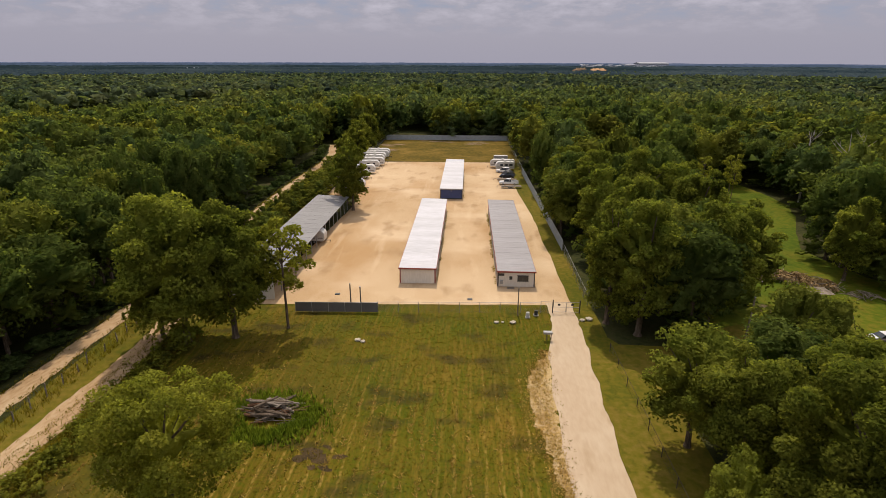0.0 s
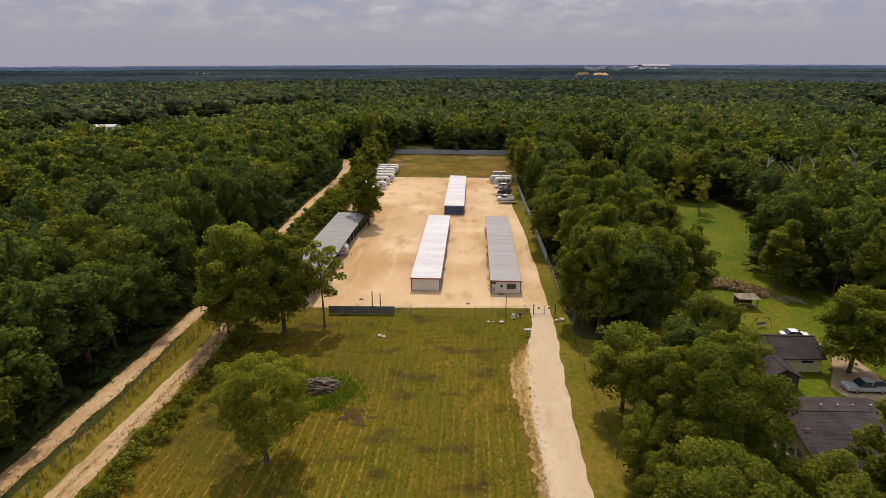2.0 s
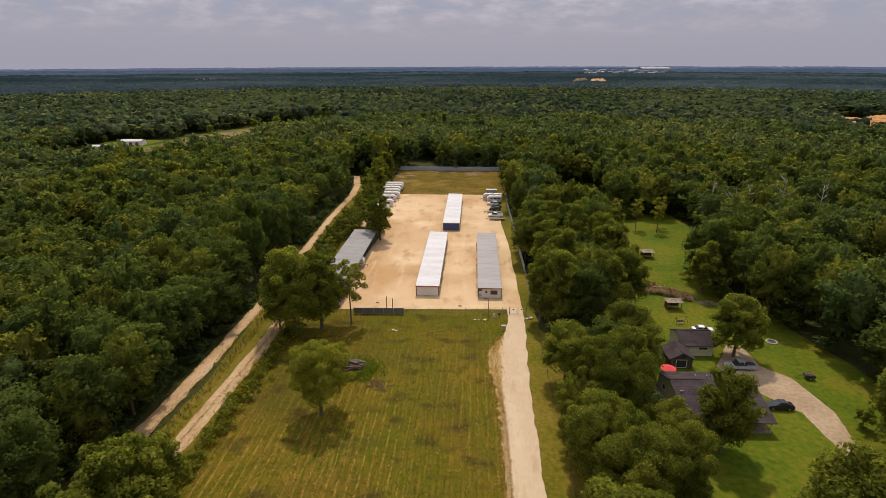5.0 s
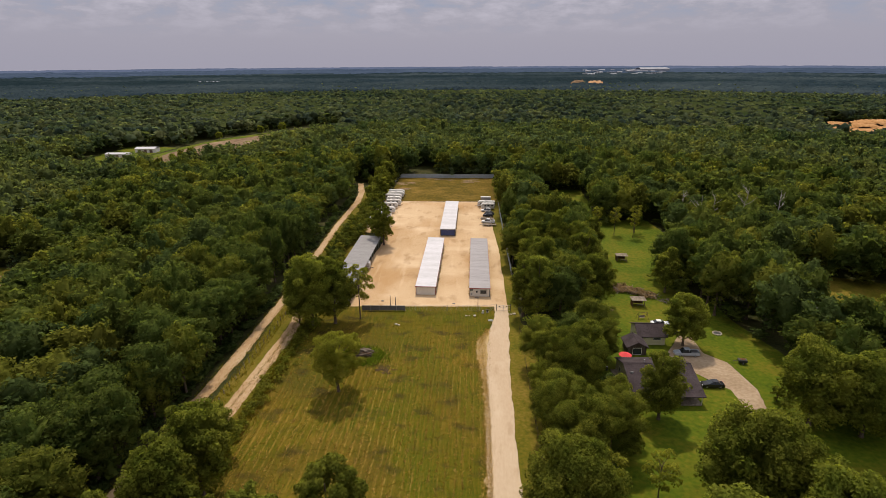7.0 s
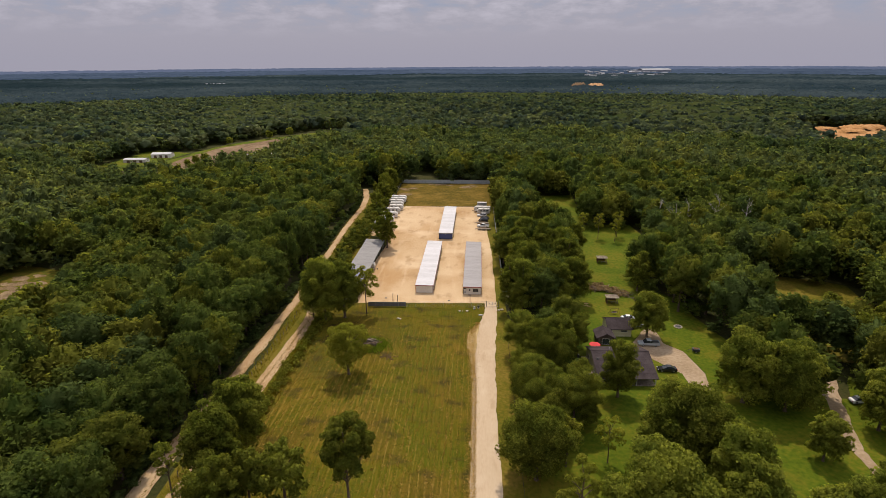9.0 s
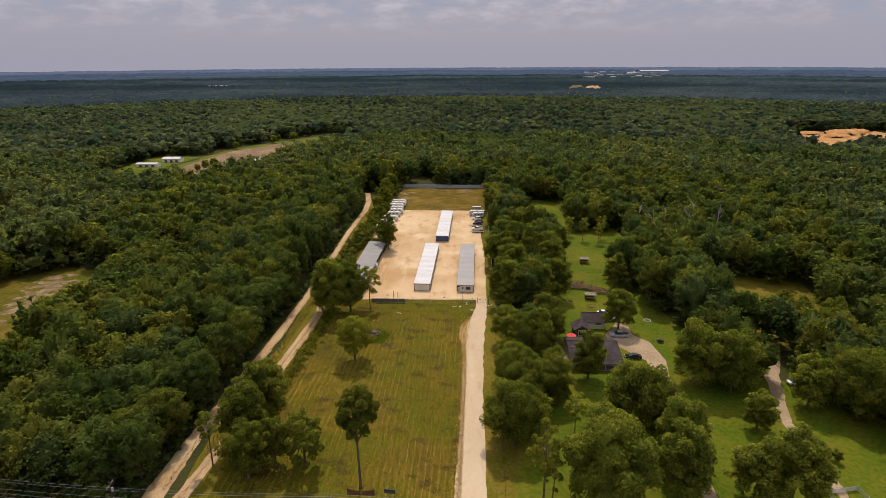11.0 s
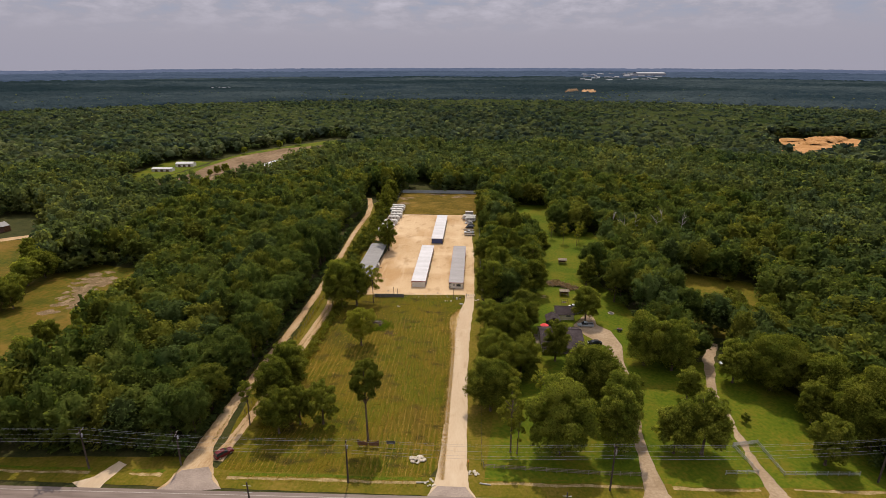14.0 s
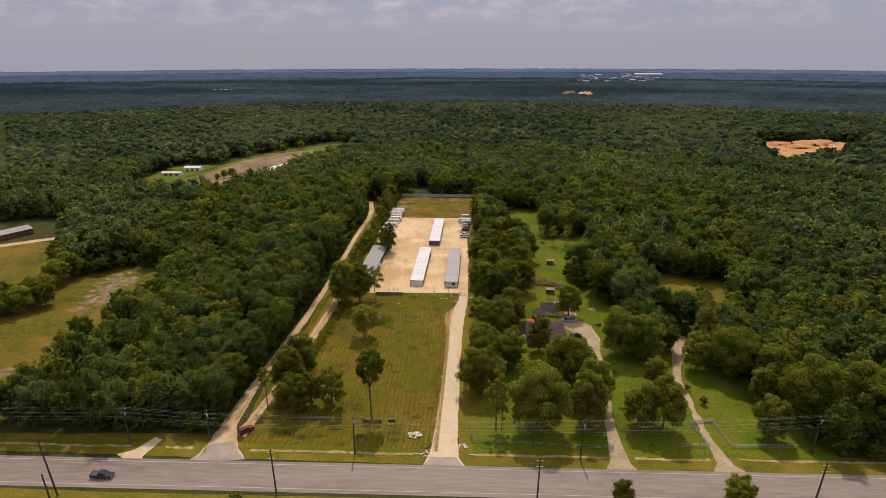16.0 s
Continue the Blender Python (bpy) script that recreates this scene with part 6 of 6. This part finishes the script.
gate(13.2, 17.2, 75.4, "closed double steel yard gate with small dark signs")
chain_fence(11.4, 75.2, 13.2, 75.4, 1.9, 1.8, "short chain-link fence beside the gate")


def wooden_post(x, y, h, label, r=0.12, lean=(0.0, 0.0)):
    th = empty("pole", x, y)
    bm = bmesh.new()
    tube(bm, [(0, 0, -0.2), (lean[0] * 0.5, lean[1] * 0.5, h / 2), (lean[0], lean[1], h)], [r, r * 0.9, r * 0.75], 9)
    part("shaft", bm, M_WOOD, th)
    part("cap", boxes((lean[0] - r * 0.8, lean[0] + r * 0.8, lean[1] - r * 0.8, lean[1] + r * 0.8, h, h + 0.04)), M_STEEL, th)
    return tagged(th, label, "pole")


wooden_post(-17.6, 76.6, 3.6, "short weathered post behind the slatted fence")
wooden_post(-16.1, 76.8, 3.0, "short weathered post behind the slatted fence")
wooden_post(7.9, 74.3, 4.4, "slim dark pole at the yard fence", 0.09)
wooden_post(36.9, 65.9, 7.2, "wooden utility pole on the lawn", 0.15, (0.35, 0.2))
wooden_post(19.6, -24.8, 1.5, "pale fence corner post", 0.10)


def drop_box(x, y):
    th = empty("drop_box", x, y)
    part("post", boxes((-0.06, 0.06, -0.06, 0.06, 0, 0.95), (0.5, 0.62, -0.06, 0.06, 0, 0.95)), M_WOOD, th)
    part("box", bevelled(boxes((-0.5, 0.7, -0.3, 0.3, 0.95, 1.25)), 0.04), M_STEEL, th)
    return tagged(th, "small mailbox shelf on posts beside the driveway", "mailbox")


drop_box(11.2, 66.8)
for gx, gy in ((9.3, 73.6), (10.6, 74.3)):
    th = empty("gate_motor", gx, gy)
    part("plinth", boxes((-0.35, 0.35, -0.3, 0.3, 0, 0.15)), M_CONCRETE, th)
    part("housing", bevelled(boxes((-0.25, 0.25, -0.2, 0.2, 0.15, 0.85)), 0.05), M_CAMPER if gx < 10 else M_DARK, th)
    tagged(th, "small gate control box on a concrete plinth", "control box")

# stepping stones, drains and blocks on the grass before the fence
for sx, sy, ss in ((4.6, 71.6, 0.35), (5.5, 71.7, 0.22), (7.0, 71.6, 0.45), (-13.6, 65.0, 0.35), (-14.4, 65.4, 0.4), (17.2, 72.9, 0.4), (18.2, 73.2, 0.5)):
    bm = bmesh.new()
    bmesh.ops.create_icosphere(bm, subdivisions=1, radius=ss)
    for v in bm.verts:
        v.co = Vector((v.co.x * 1.2, v.co.y, v.co.z * 0.55)) * random.uniform(0.85, 1.15)
        v.co.z += ss * 0.3
    ob = part("stone", bm, M_STONE)
    ob.location = (sx, sy, 0)
    tagged(ob, "pale limestone block lying in the grass", "stone", "loose stones on the grass")
for sx, sy in ((-20.6, 80.6), (0.8, 79.6)):
    ob = part("drain_cover", bevelled(boxes((-0.4, 0.4, -0.3, 0.3, 0, 0.12)), 0.03, 1), M_DARK)
    ob.location = (sx, sy, -0.02)
    tagged(ob, "small dark cover on the gravel", "cover")

# ---- log pile, brush, rocks ----
rnd = random.Random(11)
th = empty("log_pile", -20.6, 48.8)
for i in range(84):
    a = rnd.gauss(0.0, 0.35) + (0.5 if i % 5 == 0 else 0)
    n = rnd.uniform(1.2, 4.4)
    cx, cy = rnd.gauss(0, 1.35), rnd.gauss(0, 1.0)
    z = max(0.12, 1.75 - 0.50 * math.hypot(cx, cy * 1.2)) * rnd.uniform(0.25, 1.0)
    dx, dy, dz = math.cos(a) * n / 2, math.sin(a) * n / 2, rnd.uniform(-0.18, 0.18)
    r = rnd.choice((0.05, 0.07, 0.1, 0.14, 0.18))
    bm = bmesh.new()
    tube(bm, [(cx - dx, cy - dy, max(r, z - dz)), (cx, cy, max(r, z) + rnd.uniform(-0.05, 0.08)), (cx + dx, cy + dy, max(r, z + dz))], [r, r * 0.95, r * 0.75], 7)
    part("log", bm, (M_BARK, M_WOOD, M_BARK, M_WOOD, M_RUST)[i % 5], th)
pal = empty("pallet", 0.9, 0.3, 1.15, 58)
pal.parent = th
for i in range(6):
    part("slat", boxes((-0.75, 0.75, -0.6 + i * 0.22, -0.48 + i * 0.22, 0.1, 0.13)), M_WOOD, pal)
part("bearer", boxes((-0.7, -0.6, -0.6, 0.62, 0, 0.1), (-0.05, 0.05, -0.6, 0.62, 0, 0.1), (0.6, 0.7, -0.6, 0.62, 0, 0.1)), M_WOOD, pal)
tagged(th, "heap of cut logs, branches and a broken pallet", "log pile")


def blades(name, xs, ys, rng, height, width, mat, label, each=3, flat=0.3):
    """Tufts of narrow upright blades."""
    n = len(xs) * each
    bx = np.repeat(xs, each) + rng.normal(0, 0.12, n)
    by = np.repeat(ys, each) + rng.normal(0, 0.12, n)
    a = rng.uniform(0, 2 * np.pi, n)
    h = rng.uniform(*height, n)
    w = width * rng.uniform(0.6, 1.4, n)
    lx, ly = rng.normal(0, flat, n) * h, rng.normal(0, flat, n) * h
    v = np.stack([np.stack([bx - np.cos(a) * w, by - np.sin(a) * w, np.full(n, -0.05)], 1),
                  np.stack([bx + np.cos(a) * w, by + np.sin(a) * w, np.full(n, -0.05)], 1),
                  np.stack([bx + lx, by + ly, h], 1)], 1).reshape(-1, 3)
    ob = put(name, np_mesh(name, v, np.arange(n * 3).reshape(-1, 3)), mat)
    return tagged(ob, label, "grass", kind="stuff")


M_WEED = foliage("weed_leaves", (0.085, 0.130, 0.012), (0.17, 0.215, 0.022), 0.4, 0.5)
M_STUBBLE = foliage("dry_stubble", (0.26, 0.18, 0.035), (0.46, 0.31, 0.09), 0.3, 0.3)
M_TUFT = foliage("grass_tufts", (0.105, 0.105, 0.006), (0.20, 0.155, 0.016), 0.15, 0.5)
n = 1400
a, r = rng.uniform(0, 2 * np.pi, n), 2.3 + np.abs(rng.normal(0, 1.2, n)) * (1.0 + 0.5 * np.sin(a * 3 + 1))
blades("weeds", -20.4 + r * np.cos(a) * 1.15, 48.4 + r * np.sin(a) * 0.95 - 0.4, rng, (0.3, 0.95), 0.09, M_WEED, "tall green weeds grown up round the log pile", 4)
# stubble rows in the field
ys = rng.uniform(-33, 67, 46000)
row = rng.integers(0, 31, len(ys))
xs = -37.0 + row * 1.5 + rng.normal(0, 0.10, len(ys)) + 0.22 * np.sin(ys * 0.16 + row * 2.1) + 0.12 * np.sin(ys * 0.7 + row)
clump = np.sin(ys * 2.3 + row * 5.1) + np.sin(ys * 0.9 + row * 3.7) + np.sin(ys * 4.7 + row * 1.3)
swathe = np.sin(ys * 0.09 + row * 0.5) + np.sin(ys * 0.045 - row * 0.9 + 1.0) + 0.35 * np.sin(row * 12.9)
ok = inside(xs, ys, FIELD) & (clump > -0.2 - 0.6 * swathe) & (np.hypot(xs + 20.4, (ys - 48) * 1.1) > 6.0) & (rng.random(len(ys)) < 0.6 * np.clip((64 - ys) / 14, 0, 1))
blades("stubble", xs[ok], ys[ok], rng, (0.06, 0.20), 0.045, M_STUBBLE, "pale dry stubble standing in rows", 2, 1.2)
xs, ys = rng.uniform(-46, 11, 26000), rng.uniform(-34, 74, 26000)
ok = inside(xs, ys, FIELD)
blades("grass_tufts", xs[ok], ys[ok], rng, (0.05, 0.16), 0.05, M_TUFT, "uneven tufts of olive and dry grass", 2, 1.5)
xs, ys = rng.uniform(-48.5, -45.5, 1500), rng.uniform(-10, 75, 1500)
blades("weeds", xs, ys, rng, (0.25, 0.8), 0.035, M_TUFT, "rank weeds along the old fence line", 3)
# straw and stones spilt along the driveway edge
ys = rng.uniform(-30, 64, 17000)
xs = 10.2 - np.abs(rng.normal(0, 0.75, 17000)) - 2.2 * np.exp(-((ys - 52) / 11) ** 2) * rng.random(17000) + 1.2 * np.clip((ys - 58) / 5, 0, 1)
blades("spilt_straw", xs, ys, rng, (0.02, 0.06), 0.08, M_STUBBLE, "loose straw and chippings along the driveway", 2, 2.5)

# the old fence line: rough posts
for i in range(36):
    y = -8 + i * 2.45 + rnd.uniform(-0.6, 0.6)
    ob = empty("fence_post", -47.2 + 0.012 * (y - 20) + rnd.uniform(-0.15, 0.15), y)
    bm = bmesh.new()
    h = rnd.uniform(1.0, 1.7)
    tube(bm, [(0, 0, -0.1), (rnd.uniform(-0.1, 0.1), rnd.uniform(-0.1, 0.1), h)], [0.09, 0.07], 6)
    part("shaft", bm, M_WOOD, ob)
    bm = bmesh.new()
    tube(bm, [(0, 0, h * 0.6), (0, 0, h * 0.63)], 0.1, 6)
    part("staple_band", bm, M_STEEL, ob)
    tagged(ob, "rough weathered fence post in tall weeds", "fence post", "old fence line along the track")


def heap(name, x, y, rx, ry, h, count, mat, label, size=(0.15, 0.6), stick=False):
    """A heap of separate chunks or sticks."""
    th = empty(name, x, y)
    for i in range(count):
        a, q = rnd.uniform(0, 2 * math.pi), math.sqrt(rnd.random())
        cx, cy = rx * q * math.cos(a), ry * q * math.sin(a)
        z = h * max(0.0, 1 - q) * rnd.uniform(0.3, 1)
        bm = bmesh.new()
        if stick:
            b, n = rnd.uniform(0, math.pi), rnd.uniform(1.0, 3.2)
            dx, dy = math.cos(b) * n / 2, math.sin(b) * n / 2
            r = rnd.uniform(0.03, 0.10)
            tube(bm, [(cx - dx, cy - dy, max(r, z - 0.2)), (cx, cy, z + 0.25), (cx + dx, cy + dy, max(r, z + rnd.uniform(-0.2, 0.3)))], [r, r, r * 0.5], 5)
        else:
            s = rnd.uniform(*size)
            bmesh.ops.create_icosphere(bm, subdivisions=1, radius=s)
            for v in bm.verts:
                v.co = Vector((v.co.x * 1.2, v.co.y, v.co.z * 0.7)) * rnd.uniform(0.75, 1.2) + Vector((cx, cy, z + s * 0.35))
        part("branch" if stick else "rock", bm, mat, th)
    return tagged(th, label, name.replace("_", " "))


heap("rock_pile", 3.3, -23.6, 1.9, 1.3, 0.7, 40, M_STONE, "low heap of pale broken rock on the grass")
heap("rock_pile", 17.4, -27.6, 1.3, 1.0, 0.3, 16, M_STONE, "pale stones beside the driveway mouth", (0.15, 0.45))
heap("rock_pile", 7.0, -31.6, 1.2, 1.6, 0.2, 14, M_STONE, "pale stones at the driveway edge", (0.12, 0.35))
for i, (bx, by) in enumerate(((52.5, 93.5), (54.5, 91.5), (57.0, 90.0), (59.5, 87.5), (50.5, 92.0))):
    th = empty("brush_pile", bx, by)
    v, f, *_ = crown(rng, 0.9, 2.9, 0.0, 900, 0.34, 14, 0.0, "round", (0.2, 0.4))
    put("dead_leaves", np_mesh("dead_leaves", v, f), M_BRUSH, th)
    for j in range(26):
        b, n, r = rnd.uniform(0, math.pi), rnd.uniform(1.2, 3.4), rnd.uniform(0.03, 0.10)
        cx, cy, z = rnd.gauss(0, 1.5), rnd.gauss(0, 1.1), rnd.uniform(0.3, 1.0)
        bm = bmesh.new()
        tube(bm, [(cx - math.cos(b) * n / 2, cy - math.sin(b) * n / 2, z - 0.25), (cx, cy, z + 0.15), (cx + math.cos(b) * n / 2, cy + math.sin(b) * n / 2, z - 0.1)], [r, r, r * 0.5], 5)
        part("branch", bm, M_WOOD, th)
    tagged(th, "low heap of dead brown brush and branches", "brush pile", "long bank of cleared brush")
heap("branch_pile", 64.5, 84.0, 2.4, 1.6, 0.6, 26, M_WOOD, "grey fallen branches at the wood edge", stick=True)

# culvert pipes at the driveway mouth
for px, py, tn in ((5.0, -31.3, 4), (20.0, -30.9, -8)):
    bm = bmesh.new()
    tube(bm, [(-1.3, 0, 0.15), (1.3, 0, 0.15)], 0.17, 12)
    ob = part("culvert_pipe", bm, M_CONCRETE)
    ob.matrix_basis = pose(px, py, -0.02, 0, 0, tn)
    tagged(ob, "grey concrete culvert pipe lying in the grass", "pipe", "culvert pipes at the driveway")

# pipeline marker
th = empty("marker_post", 15.9, -25.6)
part("shaft", boxes((-0.09, 0.09, -0.09, 0.09, 0, 2.3)), M_RUST, th)
part("top_band", boxes((-0.11, 0.11, -0.11, 0.11, 1.7, 2.35)), M_YELLOW, th, "orange top band")
tagged(th, "dark red marker post with an orange top", "marker post")


def rail_fence(x0, y0, x1, y1, label, h=1.2, mat=M_WOOD, rails=3, gap=2.6):
    th = empty("rail_fence", x0, y0, 0, math.degrees(math.atan2(y1 - y0, x1 - x0)))
    n = math.hypot(x1 - x0, y1 - y0)
    k = max(1, round(n / gap))
    for i in range(k + 1):
        part("post", boxes((n * i / k - 0.06, n * i / k + 0.06, -0.06, 0.06, 0, h + 0.1)), mat, th)
    for j in range(rails):
        z = h * (j + 0.7) / rails
        part("rail", boxes((0, n, 0.06, 0.10, z - 0.06, z + 0.06)), mat, th)
    return tagged(th, label, "fence")


rail_fence(19.8, -25.4, 47.5, -26.2, "dark wooden rail fence at the wood edge")
rail_fence(47.5, -26.2, 57.5, -26.0, "dark wooden rail fence at the wood edge")
rail_fence(78.0, -24.2, 86.0, -23.4, "pale metal rail fence beside the farm track", 1.2, M_STEEL)
rail_fence(86.0, -23.4, 84.2, -13.5, "pale metal rail fence beside the farm track", 1.2, M_STEEL)
rail_fence(92.0, -23.6, 91.0, -12.0, "pale metal rail fence beside the farm track", 1.2, M_STEEL)
rail_fence(92.0, -23.6, 110.0, -22.6, "pale metal rail fence along the lawn", 1.2, M_STEEL)
rail_fence(84.2, -13.5, 91.0, -12.0, "closed pale metal farm gate across the track", 1.1, M_STEEL, 5, 6.8)

# ---- signs under the tall pine ----
th = empty("notice_board", -10.0, -19.6)
for s, w in ((-1, 1.9), (1, 1.9)):
    bm = bmesh.new()
    prof = [(0.1 * s, 0.5), (2.8 * s, 0.5), (2.8 * s, 2.3), (2.3 * s, 1.9), (0.2 * s, 1.5)]
    a = [bm.verts.new((x, 0, z)) for x, z in prof]
    b = [bm.verts.new((x, 0.08, z)) for x, z in prof]
    for i in range(5):
        bm.faces.new((a[i], a[(i + 1) % 5], b[(i + 1) % 5], b[i]))
    bm.faces.new(a)
    bm.faces.new(b[::-1])
    part("board", bm, M_RUST, th)
    part("post", boxes((2.4 * s - 0.06, 2.4 * s + 0.06, 0.08, 0.2, 0, 2.0)), M_WOOD, th)
tagged(th, "brown jagged-topped wooden board round the pine trunk", "sign board")
th = empty("notice_board", -4.2, -19.2)
part("panel", boxes((-1.1, 1.1, 0, 0.06, 0.9, 1.9)), M_DARK, th)
part("bar", boxes((-0.9, 0.9, -0.01, 0.0, 1.35, 1.45), (-0.9, 0.6, -0.01, 0.0, 1.1, 1.18)), M_SLAT, th)
for s in (-1, 1):
    part("post", boxes((s * 1.0 - 0.05, s * 1.0 + 0.05, 0.06, 0.16, 0, 1.9)), M_WOOD, th)
tagged(th, "low dark notice board on two posts", "sign board")

# ---- power line ----
LINE = [(-150.0, -33.0, 11.5), (-77.0, -31.5, 11.5), (-12.4, -32.3, 12.0), (49.0, -31.0, 12.5), (113.0, -24.5, 12.0), (180, -20.0, 12.0)]


def utility_pole(x, y, h, turn, lean, arm=True):
    th = empty("utility_pole", x, y, 0, turn)
    bm = bmesh.new()
    tube(bm, [(0, 0, -0.3), (lean * 0.5, 0, h / 2), (lean, 0, h)], [0.23, 0.20, 0.15], 9)
    part("shaft", bm, M_POLE, th)
    if arm:
        part("crossarm", boxes((lean - 0.06, lean + 0.06, -1.2, 1.2, h - 0.75, h - 0.62)), M_WOOD, th)
        for yy in (-1.1, -0.5, 0.5, 1.1):
            bm = bmesh.new()
            tube(bm, [(lean, yy, h - 0.62), (lean, yy, h - 0.40)], [0.05, 0.03], 7)
            part("insulator", bm, M_STEEL, th)
        bm = bmesh.new()
        tube(bm, [(lean + 0.25, 0.0, h - 2.2), (lean + 0.25, 0.0, h - 1.3)], 0.2, 10)
        part("transformer", bm, M_STEEL, th)
    else:
        for z in (h - 0.9, h - 2.6):
            part("bracket", boxes((lean - 0.9, lean + 0.9, -0.04, 0.04, z - 0.04, z + 0.04)), M_STEEL, th)
    return tagged(th, "wooden utility pole with crossarm and insulators" if arm else "plain wooden utility pole beside the road", "utility pole", "power line along the road")


for x, y, h in LINE:
    utility_pole(x, y, h, 3, 0.1)
utility_pole(-55.0, -29.0, 10.0, 10, 0.2)
SOUTH = [(-83.0, -51.8, 16.4, -1.0), (-28.6, -48.4, 13.8, -0.2), (35.8, -46.8, 13.4, 0.1), (102.6, -44.0, 13.0, 0.5), (-82.0, -55.0, 9.6, -0.3)]
for x, y, h, lean in SOUTH:
    utility_pole(x, y, h, 0, lean, False)


def cable(p, q, sag, r=0.018):
    ob = None
    bm = bmesh.new()
    n = 14
    tube(bm, [(p[0] + (q[0] - p[0]) * i / n, p[1] + (q[1] - p[1]) * i / n, p[2] + (q[2] - p[2]) * i / n - 4 * sag * (i / n) * (1 - i / n)) for i in range(n + 1)], r, 4, False)
    ob = part("cable", bm, M_STEEL)
    return tagged(ob, "thin sagging power cable over the verge", "cable", "power cables along the road")


for (x0, y0, h0), (x1, y1, h1) in zip(LINE, LINE[1:]):
    for off, dz in ((-1.1, -0.4), (0.5, -0.4), (1.1, -0.4), (0.0, -2.6), (0.0, -3.4)):
        cable((x0, y0 + off, h0 + dz), (x1, y1 + off, h1 + dz), 1.0)

# roadside saplings
for i, (x, y, h, r) in enumerate(((56.0, -47.0, 8.2, 3.0), (83.8, -45.4, 9.8, 3.6), (-38.0, -51.0, 2.2, 1.6))):
    tree(x, y, h, r, "round", seed=300 + i)
for i, (x, y, h) in enumerate(((65.6, 5.2, 2.6), (68.0, 12.4, 2.4), (91.8, -3.4, 3.2), (70.5, 34.0, 4.0), (89.5, 4.0, 2.2), (51.6, 62.0, 1.5))):
    tree(x, y, h, h * 0.42, "round", 0.2, seed=320 + i)

# grass and weeds invading the dirt tracks: middle strip and edges
ys = rng.uniform(-24, 72, 2600)
side = rng.choice(3, 2600, p=(0.1, 0.8, 0.1))
xs = np.interp(ys, [-27, 0, 25, 45, 62, 74], [-47.2, -44.8, -43.8, -42.6, -42.0, -43.5]) + np.choose(side, [-1.25, 0.0, 1.25]) + rng.normal(0, 0.22, 2600)
blades("track_grass", xs, ys, rng, (0.05, 0.2), 0.04, M_TUFT, "thin grass growing between the ruts", 2, 1.0)
ys = rng.uniform(-20, 200, 4200)
xs = np.interp(ys, [-22, -5, 15, 45, 82, 120, 160, 200], [-52.6, -53.0, -52.2, -50.8, -50.6, -51.8, -53.2, -53.0]) + np.where(rng.random(4200) < 0.5, -1.5, 1.5) + rng.normal(0, 0.3, 4200)
blades("track_grass", xs, ys, rng, (0.08, 0.35), 0.05, M_TUFT, "ragged grass along the edges of the dirt track", 2, 0.8)


# leafless trees standing among the woods beyond the lawns
def dead_tree(x, y, h, seed):
    q = random.Random(seed)
    th = empty("dead_tree", x, y, 0, q.uniform(0, 360))
    bm = bmesh.new()
    tube(bm, [(0, 0, -0.1), (0.2, 0.1, h * 0.45), (0.1, 0.4, h * 0.8), (0.4, 0.3, h)], [0.30, 0.22, 0.12, 0.03], 7)
    part("trunk", bm, M_DEADWOOD, th)
    for i in range(11):
        z, a, n = h * q.uniform(0.35, 0.92), q.uniform(0, 6.28), q.uniform(1.8, 4.2)
        p = Vector((0.2, 0.2, z))
        m = p + Vector((math.cos(a) * n * 0.5, math.sin(a) * n * 0.5, n * 0.35))
        e = p + Vector((math.cos(a + 0.2) * n, math.sin(a + 0.2) * n, n * 0.95))
        bm = bmesh.new()
        tube(bm, [p, m, e], [0.10, 0.065, 0.02], 5)
        tube(bm, [m, m + Vector((math.cos(a + 0.9) * n * 0.45, math.sin(a + 0.9) * n * 0.45, n * 0.4))], [0.05, 0.015], 4)
        tube(bm, [m, m + Vector((math.cos(a - 0.8) * n * 0.4, math.sin(a - 0.8) * n * 0.4, n * 0.3))], [0.05, 0.015], 4)
        part("limb", bm, M_DEADWOOD, th)
    return tagged(th, "grey leafless dead tree among the green woods", "tree", "dead trees in the woods")


M_DEADWOOD = material("bleached_wood", ((0.20, 0.17, 0.14), (0.33, 0.29, 0.25), (0.44, 0.40, 0.36)), 1.5, 0.9, 6, stretch=(1, 1, 0.2))
for i, (x, y, h) in enumerate(((92.0, 137.0, 20.0), (89.0, 147.0, 19.0), (108.0, 138.0, 19.0), (121.0, 139.0, 20.0), (113.0, 147.0, 21.0), (99.0, 142.0, 18.5))):
    dead_tree(x, y, h, 50 + i)

# weeds along the foot of the storage walls
xs, ys = [], []
for wx, y0, y1, k in ((5.25, 86, 133, 420), (11.75, 86, 133, 160), (-4.85, 87, 133, 260), (-11.25, 87, 133, 160), (-7.35, 146, 191, 120), (-1.05, 146, 191, 120)):
    for _ in range(k):
        q = rnd.uniform(y0, y1)
        if math.sin(q * 0.9 + wx) + math.sin(q * 0.31) > -0.3:
            xs.append(wx + rnd.gauss(0, 0.12))
            ys.append(q)
blades("weeds", np.array(xs), np.array(ys), rng, (0.08, 0.30), 0.045, M_TUFT, "sparse weeds along the foot of the storage walls", 3, 0.5)

# tall grass and weeds between the track and the field
n = 4200
ys = rng.uniform(-14, 68, n)
xs = -39.2 + rng.normal(0, 1.1, n) - 0.02 * (40 - ys)
blades("weeds", xs, ys, rng, (0.2, 0.7), 0.045, M_TUFT, "tall weeds and grass between the dirt track and the field", 3, 0.6)
